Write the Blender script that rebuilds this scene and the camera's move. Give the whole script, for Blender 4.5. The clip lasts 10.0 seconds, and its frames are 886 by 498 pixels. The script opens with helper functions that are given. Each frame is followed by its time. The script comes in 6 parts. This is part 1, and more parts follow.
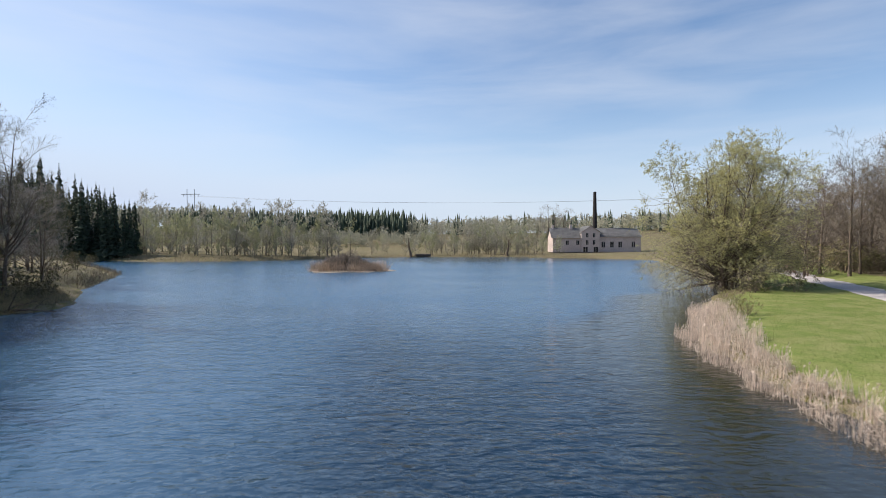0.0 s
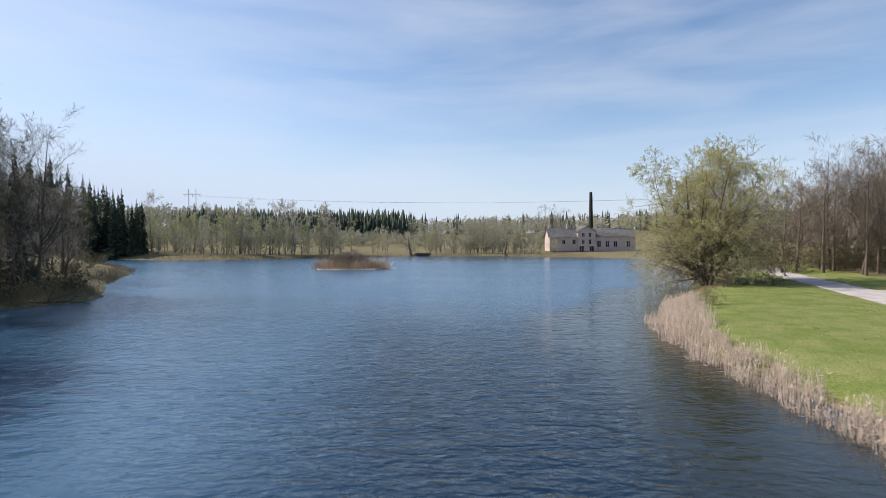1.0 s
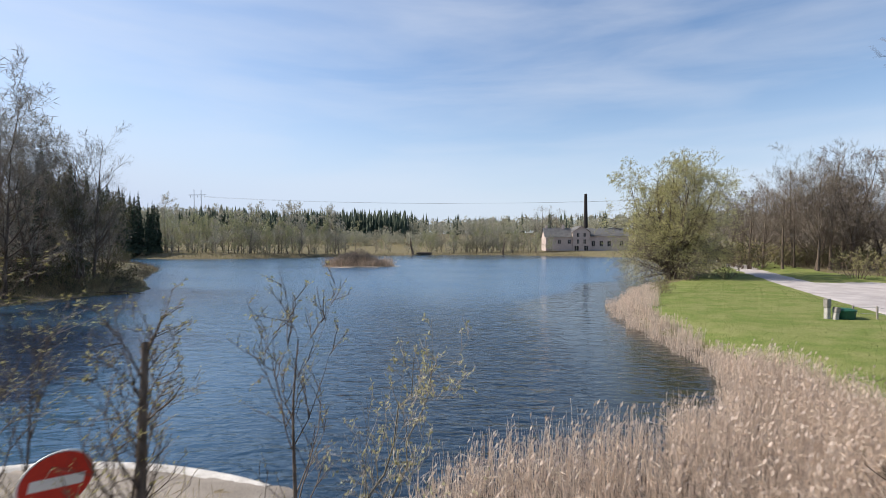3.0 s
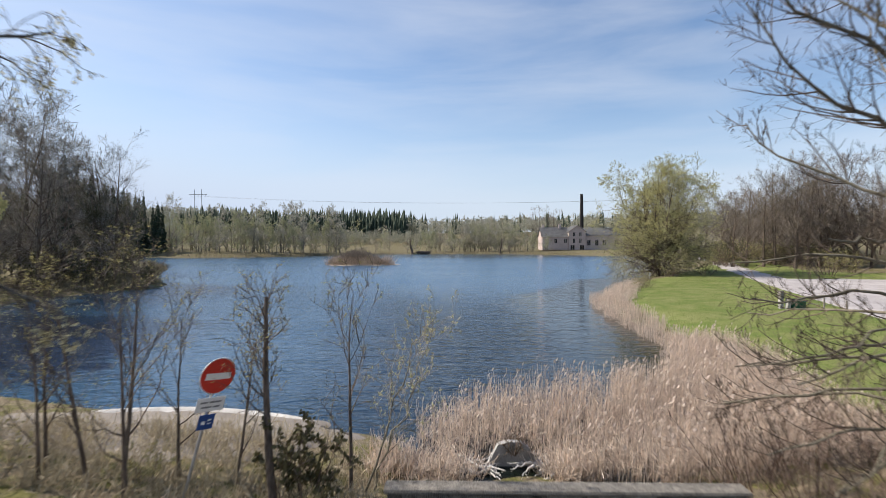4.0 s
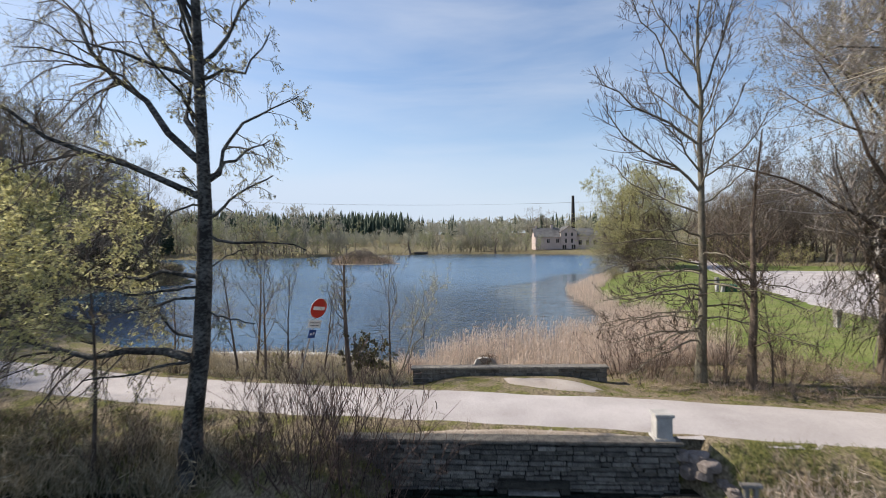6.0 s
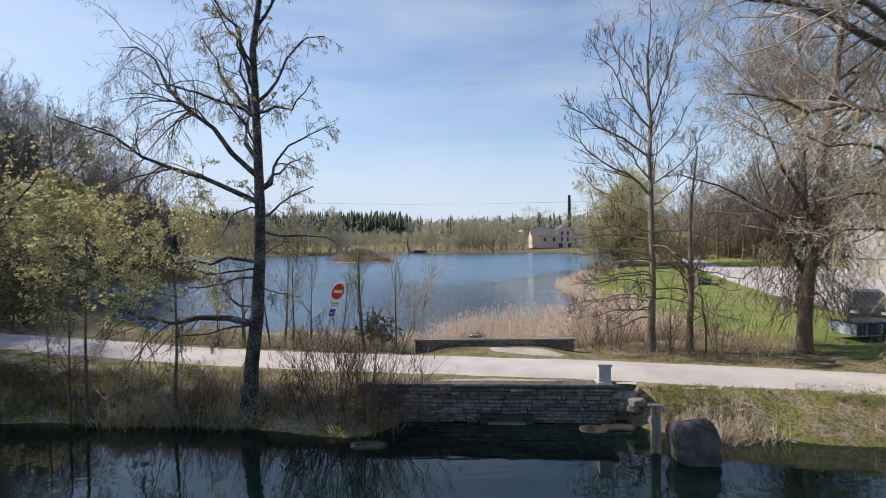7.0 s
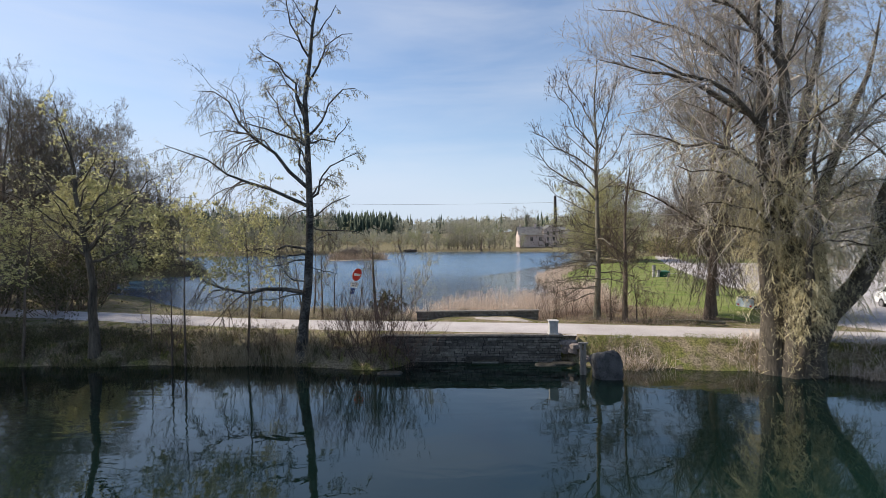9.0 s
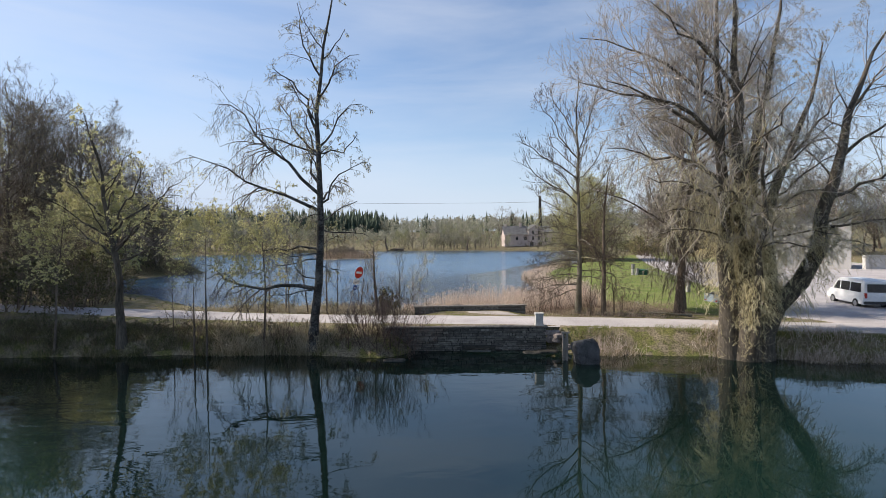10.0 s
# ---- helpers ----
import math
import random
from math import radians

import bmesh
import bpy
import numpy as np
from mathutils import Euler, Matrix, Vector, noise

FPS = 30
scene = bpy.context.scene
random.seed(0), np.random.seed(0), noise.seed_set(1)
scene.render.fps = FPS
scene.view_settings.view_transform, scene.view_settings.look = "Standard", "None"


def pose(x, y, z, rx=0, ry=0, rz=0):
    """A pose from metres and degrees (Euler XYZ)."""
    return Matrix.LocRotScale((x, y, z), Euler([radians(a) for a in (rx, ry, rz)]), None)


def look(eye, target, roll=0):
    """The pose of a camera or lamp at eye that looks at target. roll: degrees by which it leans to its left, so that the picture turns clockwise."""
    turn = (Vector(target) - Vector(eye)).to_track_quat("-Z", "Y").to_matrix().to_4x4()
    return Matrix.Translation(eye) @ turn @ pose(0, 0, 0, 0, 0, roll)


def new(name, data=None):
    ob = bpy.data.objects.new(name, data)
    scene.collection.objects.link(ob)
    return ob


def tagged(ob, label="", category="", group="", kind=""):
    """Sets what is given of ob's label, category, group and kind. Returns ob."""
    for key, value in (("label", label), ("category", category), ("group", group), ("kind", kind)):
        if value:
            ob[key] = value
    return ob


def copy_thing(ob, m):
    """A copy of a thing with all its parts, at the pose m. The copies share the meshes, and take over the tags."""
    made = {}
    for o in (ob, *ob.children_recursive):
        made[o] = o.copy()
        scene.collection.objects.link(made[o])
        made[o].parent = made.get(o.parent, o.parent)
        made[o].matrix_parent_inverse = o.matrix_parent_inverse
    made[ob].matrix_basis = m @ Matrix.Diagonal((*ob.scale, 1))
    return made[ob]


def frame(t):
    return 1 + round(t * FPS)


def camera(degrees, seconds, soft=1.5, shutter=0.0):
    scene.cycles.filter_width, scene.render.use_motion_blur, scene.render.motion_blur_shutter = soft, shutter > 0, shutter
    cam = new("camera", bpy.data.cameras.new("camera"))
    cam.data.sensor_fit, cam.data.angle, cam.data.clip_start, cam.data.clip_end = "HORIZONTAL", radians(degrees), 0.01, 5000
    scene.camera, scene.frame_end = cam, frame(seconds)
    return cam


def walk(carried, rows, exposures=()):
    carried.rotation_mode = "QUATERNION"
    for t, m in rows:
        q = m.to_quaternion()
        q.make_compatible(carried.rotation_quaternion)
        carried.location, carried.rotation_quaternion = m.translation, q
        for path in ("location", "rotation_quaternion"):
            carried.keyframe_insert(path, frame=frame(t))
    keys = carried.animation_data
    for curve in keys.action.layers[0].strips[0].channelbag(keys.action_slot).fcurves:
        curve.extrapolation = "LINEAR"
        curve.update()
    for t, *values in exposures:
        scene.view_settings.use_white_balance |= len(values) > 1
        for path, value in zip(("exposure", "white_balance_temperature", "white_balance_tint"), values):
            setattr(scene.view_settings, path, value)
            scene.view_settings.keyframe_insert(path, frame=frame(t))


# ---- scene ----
cam = camera(82.9, 10.0, 0.8, 0.5)
METRES, EYE, TILT, LEAN, TURN = 34.6, 5.5, 0.0, 0.0, 2.7
ROWS = [
    (0.0, 0.0, 0.0, 0.0, -0.01, -0.97, 0.26),
    (0.5, 0.0012, -0.0561, -0.0019, -0.09, -0.98, 0.24),
    (1.0, 0.0017, -0.1163, -0.0038, -0.07, -1.0, 0.23),
    (1.5, 0.0019, -0.1726, -0.0041, -0.01, -1.01, 0.24),
    (2.0, 0.0026, -0.2334, -0.0044, 0.03, -1.01, 0.23),
    (2.5, 0.0027, -0.2884, -0.0045, 0.03, -0.99, 0.24),
    (4.0, 0.0053, -0.4497, -0.006, -0.12, -1.08, 0.23),
    (4.5, 0.0019, -0.5122, -0.0066, -0.6, -1.1, 0.42),
    (5.0, 0.0021, -0.5686, -0.0093, -0.51, -0.94, 0.59),
    (5.5, 0.0024, -0.6123, -0.012, -0.46, -0.86, 0.65),
    (7.0, 0.0035, -0.7621, -0.0188, -0.67, -1.01, 0.7),
    (7.5, 0.0041, -0.8058, -0.0215, -0.72, -1.0, 0.67),
    (8.0, 0.003, -0.8509, -0.0242, -0.9, -0.97, 0.69),
    (8.5, -0.0007, -0.8903, -0.026, -1.29, -0.95, 0.72),
    (9.0, -0.0075, -0.9309, -0.0264, -1.9, -1.01, 0.69),
    (9.5, -0.016, -0.9674, -0.0252, -2.65, -1.11, 0.68),
    (10.0, -0.0257, -0.9958, -0.0232, -3.58, -1.16, 0.61),
]
walk(cam, [(t, pose(0, 0, EYE, TILT, LEAN, TURN) @ pose(METRES * x, METRES * y, METRES * z, 90 + pitch, roll, yaw)) for t, x, y, z, yaw, pitch, roll in ROWS],
     exposures=((0.0, 0.38, 6600, 12.5), (10.0, 0.38, 6600, 12.5)))

# ---- world, sun, exposure ----
SUN_AZ, SUN_EL = 283.0, 40.0          # compass degrees from +y, clockwise
world = bpy.data.worlds.new("sky")
scene.world = world
world.use_nodes = True
wn, wl = world.node_tree.nodes, world.node_tree.links
wn.clear()
w_out = wn.new("ShaderNodeOutputWorld")
w_bg = wn.new("ShaderNodeBackground")
w_sky = wn.new("ShaderNodeTexSky")
w_sky.sky_type = "NISHITA"
w_sky.sun_disc = False
w_sky.sun_elevation = radians(SUN_EL)
w_sky.sun_rotation = radians(SUN_AZ)
w_sky.air_density, w_sky.dust_density, w_sky.ozone_density = 1.1, 0.45, 4.0
w_bg.inputs["Strength"].default_value = 0.119
w_tc = wn.new("ShaderNodeTexCoord")
w_map = wn.new("ShaderNodeMapping")
w_map.inputs["Rotation"].default_value = (0.0, radians(-9), 0.0)
w_map.inputs["Scale"].default_value = (1.2, 1.2, 7.0)
w_noise = wn.new("ShaderNodeTexNoise")
w_noise.inputs["Scale"].default_value = 1.5
w_noise.inputs["Detail"].default_value = 6.0
w_noise.inputs["Roughness"].default_value = 0.52
w_noise.inputs["Distortion"].default_value = 0.35
w_ramp = wn.new("ShaderNodeValToRGB")
w_ramp.color_ramp.elements[0].position, w_ramp.color_ramp.elements[0].color = 0.42, (0, 0, 0, 1)
w_ramp.color_ramp.elements[1].position, w_ramp.color_ramp.elements[1].color = 0.78, (1, 1, 1, 1)
w_amt = wn.new("ShaderNodeMath")
w_amt.operation = "MULTIPLY"
w_amt.inputs[1].default_value = 0.42
w_mix = wn.new("ShaderNodeMix")
w_mix.data_type = "RGBA"
w_mix.inputs["B"].default_value = (5.6, 5.9, 6.3, 1)
wl.new(w_tc.outputs["Generated"], w_map.inputs["Vector"])
wl.new(w_map.outputs["Vector"], w_noise.inputs["Vector"])
wl.new(w_noise.outputs["Fac"], w_ramp.inputs["Fac"])
wl.new(w_ramp.outputs["Color"], w_amt.inputs[0])
w_high = wn.new("ShaderNodeMapRange")
w_high.inputs["From Min"].default_value, w_high.inputs["From Max"].default_value = 0.40, 0.62
w_high.inputs["To Min"].default_value, w_high.inputs["To Max"].default_value = 1.0, 0.1
w_thin = wn.new("ShaderNodeMath")
w_thin.operation = "MULTIPLY"
wl.new(w_amt.outputs["Value"], w_thin.inputs[0])
wl.new(w_high.outputs["Result"], w_thin.inputs[1])
wl.new(w_thin.outputs["Value"], w_mix.inputs["Factor"])
wl.new(w_sky.outputs["Color"], w_mix.inputs["A"])
w_sep = wn.new("ShaderNodeSeparateXYZ")
w_haze = wn.new("ShaderNodeMapRange")
w_haze.interpolation_type = "SMOOTHSTEP"
w_haze.inputs["From Min"].default_value, w_haze.inputs["From Max"].default_value = 0.30, -0.02
w_haze.inputs["To Min"].default_value, w_haze.inputs["To Max"].default_value = 0.0, 0.85
w_pale = wn.new("ShaderNodeMix")
w_pale.data_type = "RGBA"
w_pale.inputs["B"].default_value = (4.0, 4.75, 5.9, 1)
wl.new(w_tc.outputs["Generated"], w_sep.inputs["Vector"])
wl.new(w_sep.outputs["Z"], w_haze.inputs["Value"])
wl.new(w_sep.outputs["Z"], w_high.inputs["Value"])
w_side = wn.new("ShaderNodeMapRange")
w_side.interpolation_type = "SMOOTHSTEP"
w_side.inputs["From Min"].default_value, w_side.inputs["From Max"].default_value = 0.15, -0.85
w_side.inputs["To Min"].default_value, w_side.inputs["To Max"].default_value = 0.0, 0.42
w_sum = wn.new("ShaderNodeMath")
w_sum.operation, w_sum.use_clamp = "ADD", True
wl.new(w_sep.outputs["X"], w_side.inputs["Value"])
wl.new(w_haze.outputs["Result"], w_sum.inputs[0])
wl.new(w_side.outputs["Result"], w_sum.inputs[1])
wl.new(w_sum.outputs["Value"], w_pale.inputs["Factor"])
wl.new(w_mix.outputs["Result"], w_pale.inputs["A"])
wl.new(w_pale.outputs["Result"], w_bg.inputs["Color"])
wl.new(w_bg.outputs["Background"], w_out.inputs["Surface"])

sun = new("sun", bpy.data.lights.new("sun", "SUN"))
sun.data.energy, sun.data.angle, sun.data.color = 5.0, radians(0.6), (1.0, 0.93, 0.82)
_az, _el = radians(SUN_AZ), radians(SUN_EL)
sun_dir = Vector((math.sin(_az) * math.cos(_el), math.cos(_az) * math.cos(_el), math.sin(_el)))
sun.matrix_world = look(tuple(sun_dir * 200), (0, 0, 0))

# ---- materials ----
MATS = {}


def mat(name, low, high, scale=3.0, rough=0.85, bump=0.3, fine=30.0, metal=0.0, vary=0.0, spec=0.3, stretch=(1, 1, 1), coord="Object"):
    """A surface of two colours mixed by coarse and fine noise, with relief; vary: lightness change from object to object."""
    if name in MATS:
        return MATS[name]
    m = bpy.data.materials.new(name)
    MATS[name] = m
    m.use_nodes = True
    n, l = m.node_tree.nodes, m.node_tree.links
    b = n["Principled BSDF"]
    tc = n.new("ShaderNodeTexCoord")
    mp = n.new("ShaderNodeMapping")
    mp.inputs["Scale"].default_value = stretch
    l.new(tc.outputs[coord], mp.inputs["Vector"])
    big, small = n.new("ShaderNodeTexNoise"), n.new("ShaderNodeTexNoise")
    big.inputs["Scale"].default_value, big.inputs["Detail"].default_value = scale, 5.0
    small.inputs["Scale"].default_value, small.inputs["Detail"].default_value = fine, 4.0
    for t in (big, small):
        l.new(mp.outputs["Vector"], t.inputs["Vector"])
    add = n.new("ShaderNodeMath")
    add.operation = "MULTIPLY_ADD"
    add.inputs[1].default_value = 0.55
    l.new(small.outputs["Fac"], add.inputs[0])
    half = n.new("ShaderNodeMath")
    half.operation = "MULTIPLY"
    half.inputs[1].default_value = 0.5
    l.new(big.outputs["Fac"], half.inputs[0])
    l.new(half.outputs["Value"], add.inputs[2])
    ramp = n.new("ShaderNodeValToRGB")
    ramp.color_ramp.elements[0].position, ramp.color_ramp.elements[1].position = 0.36, 0.68
    ramp.color_ramp.elements[0].color, ramp.color_ramp.elements[1].color = (*low, 1), (*high, 1)
    l.new(add.outputs["Value"], ramp.inputs["Fac"])
    col = ramp.outputs["Color"]
    if vary:
        oi = n.new("ShaderNodeObjectInfo")
        mr = n.new("ShaderNodeMapRange")
        mr.inputs["To Min"].default_value, mr.inputs["To Max"].default_value = 1 - vary, 1 + vary
        l.new(oi.outputs["Random"], mr.inputs["Value"])
        hs = n.new("ShaderNodeHueSaturation")
        l.new(mr.outputs["Result"], hs.inputs["Value"])
        l.new(col, hs.inputs["Color"])
        col = hs.outputs["Color"]
    l.new(col, b.inputs["Base Color"])
    b.inputs["Roughness"].default_value, b.inputs["Metallic"].default_value = rough, metal
    b.inputs["Specular IOR Level"].default_value = spec
    if bump:
        bp = n.new("ShaderNodeBump")
        bp.inputs["Strength"].default_value, bp.inputs["Distance"].default_value = bump, 0.02
        l.new(add.outputs["Value"], bp.inputs["Height"])
        l.new(bp.outputs["Normal"], b.inputs["Normal"])
    return m


def leaf_mat(name, low, high, through_light=0.35):
    """Leaves or dry stems: colour varies from piece to piece, and some light passes through."""
    if name in MATS:
        return MATS[name]
    m = bpy.data.materials.new(name)
    MATS[name] = m
    m.use_nodes = True
    n, l = m.node_tree.nodes, m.node_tree.links
    b = n["Principled BSDF"]
    geo = n.new("ShaderNodeNewGeometry")
    ramp = n.new("ShaderNodeValToRGB")
    ramp.color_ramp.elements[0].color, ramp.color_ramp.elements[1].color = (*low, 1), (*high, 1)
    l.new(geo.outputs["Random Per Island"], ramp.inputs["Fac"])
    l.new(ramp.outputs["Color"], b.inputs["Base Color"])
    b.inputs["Roughness"].default_value = 0.7
    b.inputs["Specular IOR Level"].default_value = 0.2
    tr = n.new("ShaderNodeBsdfTranslucent")
    l.new(ramp.outputs["Color"], tr.inputs["Color"])
    mix = n.new("ShaderNodeMixShader")
    mix.inputs["Fac"].default_value = through_light
    l.new(b.outputs["BSDF"], mix.inputs[1])
    l.new(tr.outputs["BSDF"], mix.inputs[2])
    l.new(mix.outputs["Shader"], n["Material Output"].inputs["Surface"])
    return m


def water_mat(name, body, lee, sheen_or_murk, wave, height, rough, spec, rough_open=0.2, tint_spec=(1, 1, 1), ior=1.33, calm=0.25, swell=0.0):
    """Water: a dark body under a glossy skin; ripples, and the fine roughness of the wind that fades where the banks give lee."""
    m = bpy.data.materials.new(name)
    m.use_nodes = True
    n, l = m.node_tree.nodes, m.node_tree.links
    b = n["Principled BSDF"]
    b.inputs["IOR"].default_value, b.inputs["Specular IOR Level"].default_value = ior, spec
    b.inputs["Specular Tint"].default_value = (*tint_spec, 1)
    tc = n.new("ShaderNodeTexCoord")
    mp = n.new("ShaderNodeMapping")
    mp.inputs["Rotation"].default_value = (0, 0, radians(-12))
    mp.inputs["Scale"].default_value = (0.45, 1.0, 1.0)
    l.new(tc.outputs["Object"], mp.inputs["Vector"])
    a, c = n.new("ShaderNodeTexNoise"), n.new("ShaderNodeTexNoise")
    a.inputs["Scale"].default_value, a.inputs["Detail"].default_value, a.inputs["Distortion"].default_value = wave, 3.0, 0.6
    c.inputs["Scale"].default_value, c.inputs["Detail"].default_value = 0.06, 3.0
    for t in (a, c):
        l.new(mp.outputs["Vector"], t.inputs["Vector"])
    gust = n.new("ShaderNodeMapRange")
    gust.inputs["From Min"].default_value, gust.inputs["From Max"].default_value = 0.36, 0.6
    gust.inputs["To Min"].default_value, gust.inputs["To Max"].default_value = 0.55, 1.0
    l.new(c.outputs["Fac"], gust.inputs["Value"])
    at = n.new("ShaderNodeAttribute")
    at.attribute_name = "wind"
    op = n.new("ShaderNodeAttribute")
    op.attribute_name = "open"
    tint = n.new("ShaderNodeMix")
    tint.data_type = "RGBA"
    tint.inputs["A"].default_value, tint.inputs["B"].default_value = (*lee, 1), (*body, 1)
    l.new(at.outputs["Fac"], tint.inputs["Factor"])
    # Third colour lays the sky's reflection into open lake water; in the pond, murk.
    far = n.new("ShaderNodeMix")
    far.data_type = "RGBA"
    far.inputs["B"].default_value = (*sheen_or_murk, 1)
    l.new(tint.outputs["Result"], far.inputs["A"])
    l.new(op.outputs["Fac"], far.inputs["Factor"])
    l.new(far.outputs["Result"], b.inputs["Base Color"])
    wind = n.new("ShaderNodeMath")
    wind.operation = "MULTIPLY"
    l.new(gust.outputs["Result"], wind.inputs[0])
    l.new(at.outputs["Fac"], wind.inputs[1])
    ro = n.new("ShaderNodeMapRange")
    ro.inputs["To Min"].default_value, ro.inputs["To Max"].default_value = 0.02, rough
    l.new(wind.outputs["Value"], ro.inputs["Value"])
    rr = n.new("ShaderNodeMath")
    rr.operation = "MULTIPLY_ADD"
    rr.inputs[1].default_value = rough_open
    l.new(op.outputs["Fac"], rr.inputs[0])
    l.new(ro.outputs["Result"], rr.inputs[2])
    l.new(rr.outputs["Value"], b.inputs["Roughness"])
    bp = n.new("ShaderNodeBump")
    bp.inputs["Distance"].default_value = height
    st = n.new("ShaderNodeMapRange")
    st.inputs["To Min"].default_value, st.inputs["To Max"].default_value = calm, 1.0
    l.new(wind.outputs["Value"], st.inputs["Value"])
    sm = n.new("ShaderNodeMath")
    sm.operation = "MULTIPLY_ADD"
    sm.inputs[1].default_value = -0.35
    l.new(op.outputs["Fac"], sm.inputs[0])
    l.new(st.outputs["Result"], sm.inputs[2])
    sm.use_clamp = True
    l.new(sm.outputs["Value"], bp.inputs["Strength"])
    w = n.new("ShaderNodeTexNoise")
    w.inputs["Scale"].default_value, w.inputs["Detail"].default_value, w.inputs["Distortion"].default_value = wave * 0.3, 2.0, 0.8
    l.new(mp.outputs["Vector"], w.inputs["Vector"])
    both = n.new("ShaderNodeMath")
    both.operation = "MULTIPLY_ADD"
    both.inputs[1].default_value = swell
    l.new(w.outputs["Fac"], both.inputs[0])
    l.new(a.outputs["Fac"], both.inputs[2])
    l.new(both.outputs["Value"], bp.inputs["Height"])
    l.new(bp.outputs["Normal"], b.inputs["Normal"])
    return m


BARK = mat("bark", (0.05, 0.037, 0.027), (0.20, 0.155, 0.12), 4, 0.9, 0.8, 22, stretch=(1, 1, 0.25), vary=0.15)
BARK_PALE = mat("bark_pale", (0.10, 0.09, 0.065), (0.27, 0.24, 0.18), 3, 0.9, 0.6, 25, stretch=(1, 1, 0.5))
BARK_WILLOW = mat("bark_willow", (0.03, 0.025, 0.019), (0.15, 0.125, 0.096), 3, 0.9, 1.0, 18, stretch=(1, 1, 0.2))
BARK_BIRCH = mat("bark_birch", (0.024, 0.021, 0.018), (0.17, 0.165, 0.15), 2.2, 0.8, 0.6, 14, stretch=(0.9, 0.9, 1.3))
_r = [n for n in BARK_BIRCH.node_tree.nodes if n.type == "VALTORGB"][0].color_ramp.elements
_r[0].position, _r[1].position, _r[1].color = 0.46, 0.74, (0.20, 0.193, 0.175, 1)
TWIG = leaf_mat("twig", (0.095, 0.07, 0.052), (0.26, 0.195, 0.145), 0.0)
TWIG_RED = leaf_mat("twig_red", (0.055, 0.038, 0.031), (0.19, 0.13, 0.105), 0.0)
TWIG_WILLOW = leaf_mat("twig_willow", (0.29, 0.26, 0.18), (0.6, 0.545, 0.4), 0.1)
TWIG_BROWN = leaf_mat("twig_brown", (0.125, 0.102, 0.082), (0.31, 0.26, 0.21), 0.1)
TWIG_DARK = leaf_mat("twig_dark", (0.1, 0.083, 0.068), (0.28, 0.235, 0.19), 0.0)
TWIG_ASHY = leaf_mat("twig_ashy", (0.20, 0.175, 0.145), (0.46, 0.405, 0.335), 0.0)
TWIG_PALE = leaf_mat("twig_pale", (0.34, 0.30, 0.265), (0.66, 0.59, 0.52), 0.3)
SHOOT = leaf_mat("willow_shoot", (0.50, 0.44, 0.27), (0.84, 0.76, 0.52), 0.5)
TWIG_BIRCH = leaf_mat("twig_birch", (0.06, 0.045, 0.036), (0.19, 0.15, 0.115), 0.0)
TWIG_GREY = leaf_mat("twig_grey", (0.26, 0.23, 0.2), (0.52, 0.46, 0.41), 0.0)
LEAF_SPRING = leaf_mat("leaf_spring", (0.32, 0.29, 0.11), (0.58, 0.52, 0.22), 0.45)
LEAF_WILLOW = leaf_mat("leaf_willow", (0.37, 0.355, 0.155), (0.61, 0.575, 0.28), 0.4)
LEAF_BIRCH = leaf_mat("leaf_birch", (0.36, 0.33, 0.17), (0.62, 0.57, 0.34), 0.45)
LEAF_YELLOW = leaf_mat("leaf_yellow", (0.42, 0.40, 0.17), (0.68, 0.63, 0.33), 0.6)
LEAF_DEEP = leaf_mat("leaf_deep", (0.06, 0.058, 0.027), (0.18, 0.155, 0.075), 0.2)
WEED = leaf_mat("weed", (0.32, 0.27, 0.18), (0.60, 0.52, 0.38), 0.3)
LEAF_BUD = leaf_mat("leaf_bud", (0.3, 0.285, 0.14), (0.58, 0.545, 0.32), 0.45)
LEAF_OLIVE = leaf_mat("leaf_olive", (0.22, 0.20, 0.09), (0.42, 0.38, 0.18))
LEAF_DARK = leaf_mat("leaf_dark", (0.045, 0.048, 0.022), (0.15, 0.14, 0.068), 0.3)
# Far leaf colours are lifted to hold the haze of distance.
FAR_LEAF = leaf_mat("far_leaf", (0.24, 0.23, 0.18), (0.48, 0.455, 0.36), 0.25)
FAR_LEAF_GREEN = leaf_mat("far_leaf_green", (0.22, 0.232, 0.13), (0.45, 0.45, 0.265), 0.3)
# Needle greens are lightened too, for the haze over the distant spruces.
NEEDLE = leaf_mat("needle", (0.026, 0.042, 0.028), (0.075, 0.10, 0.062), 0.1)
REED = leaf_mat("reed", (0.48, 0.395, 0.33), (0.90, 0.775, 0.665), 0.4)
PLUME = leaf_mat("plume", (0.50, 0.40, 0.33), (0.80, 0.70, 0.62), 0.4)
DRY = leaf_mat("dry_grass", (0.20, 0.155, 0.09), (0.46, 0.375, 0.24), 0.2)
GRAVEL = mat("gravel", (0.29, 0.262, 0.252), (0.50, 0.462, 0.448), 0.6, 0.95, 0.5, 40)
STONE = mat("stone", (0.10, 0.095, 0.085), (0.34, 0.32, 0.28), 6, 0.9, 0.8, 40, vary=0.3)
STONE_DARK = mat("stone_dark", (0.05, 0.046, 0.041), (0.235, 0.215, 0.185), 6, 0.9, 0.8, 40, vary=0.4)
STONE_RUBBLE = mat("stone_rubble", (0.09, 0.072, 0.063), (0.27, 0.23, 0.205), 6, 0.9, 0.8, 40, vary=0.3)
STONE_WET = mat("stone_wet", (0.012, 0.012, 0.010), (0.085, 0.078, 0.065), 5, 0.6, 0.8, 40, vary=0.3)
BANK_GRASS = leaf_mat("bank_grass", (0.13, 0.108, 0.062), (0.4, 0.335, 0.2), 0.2)
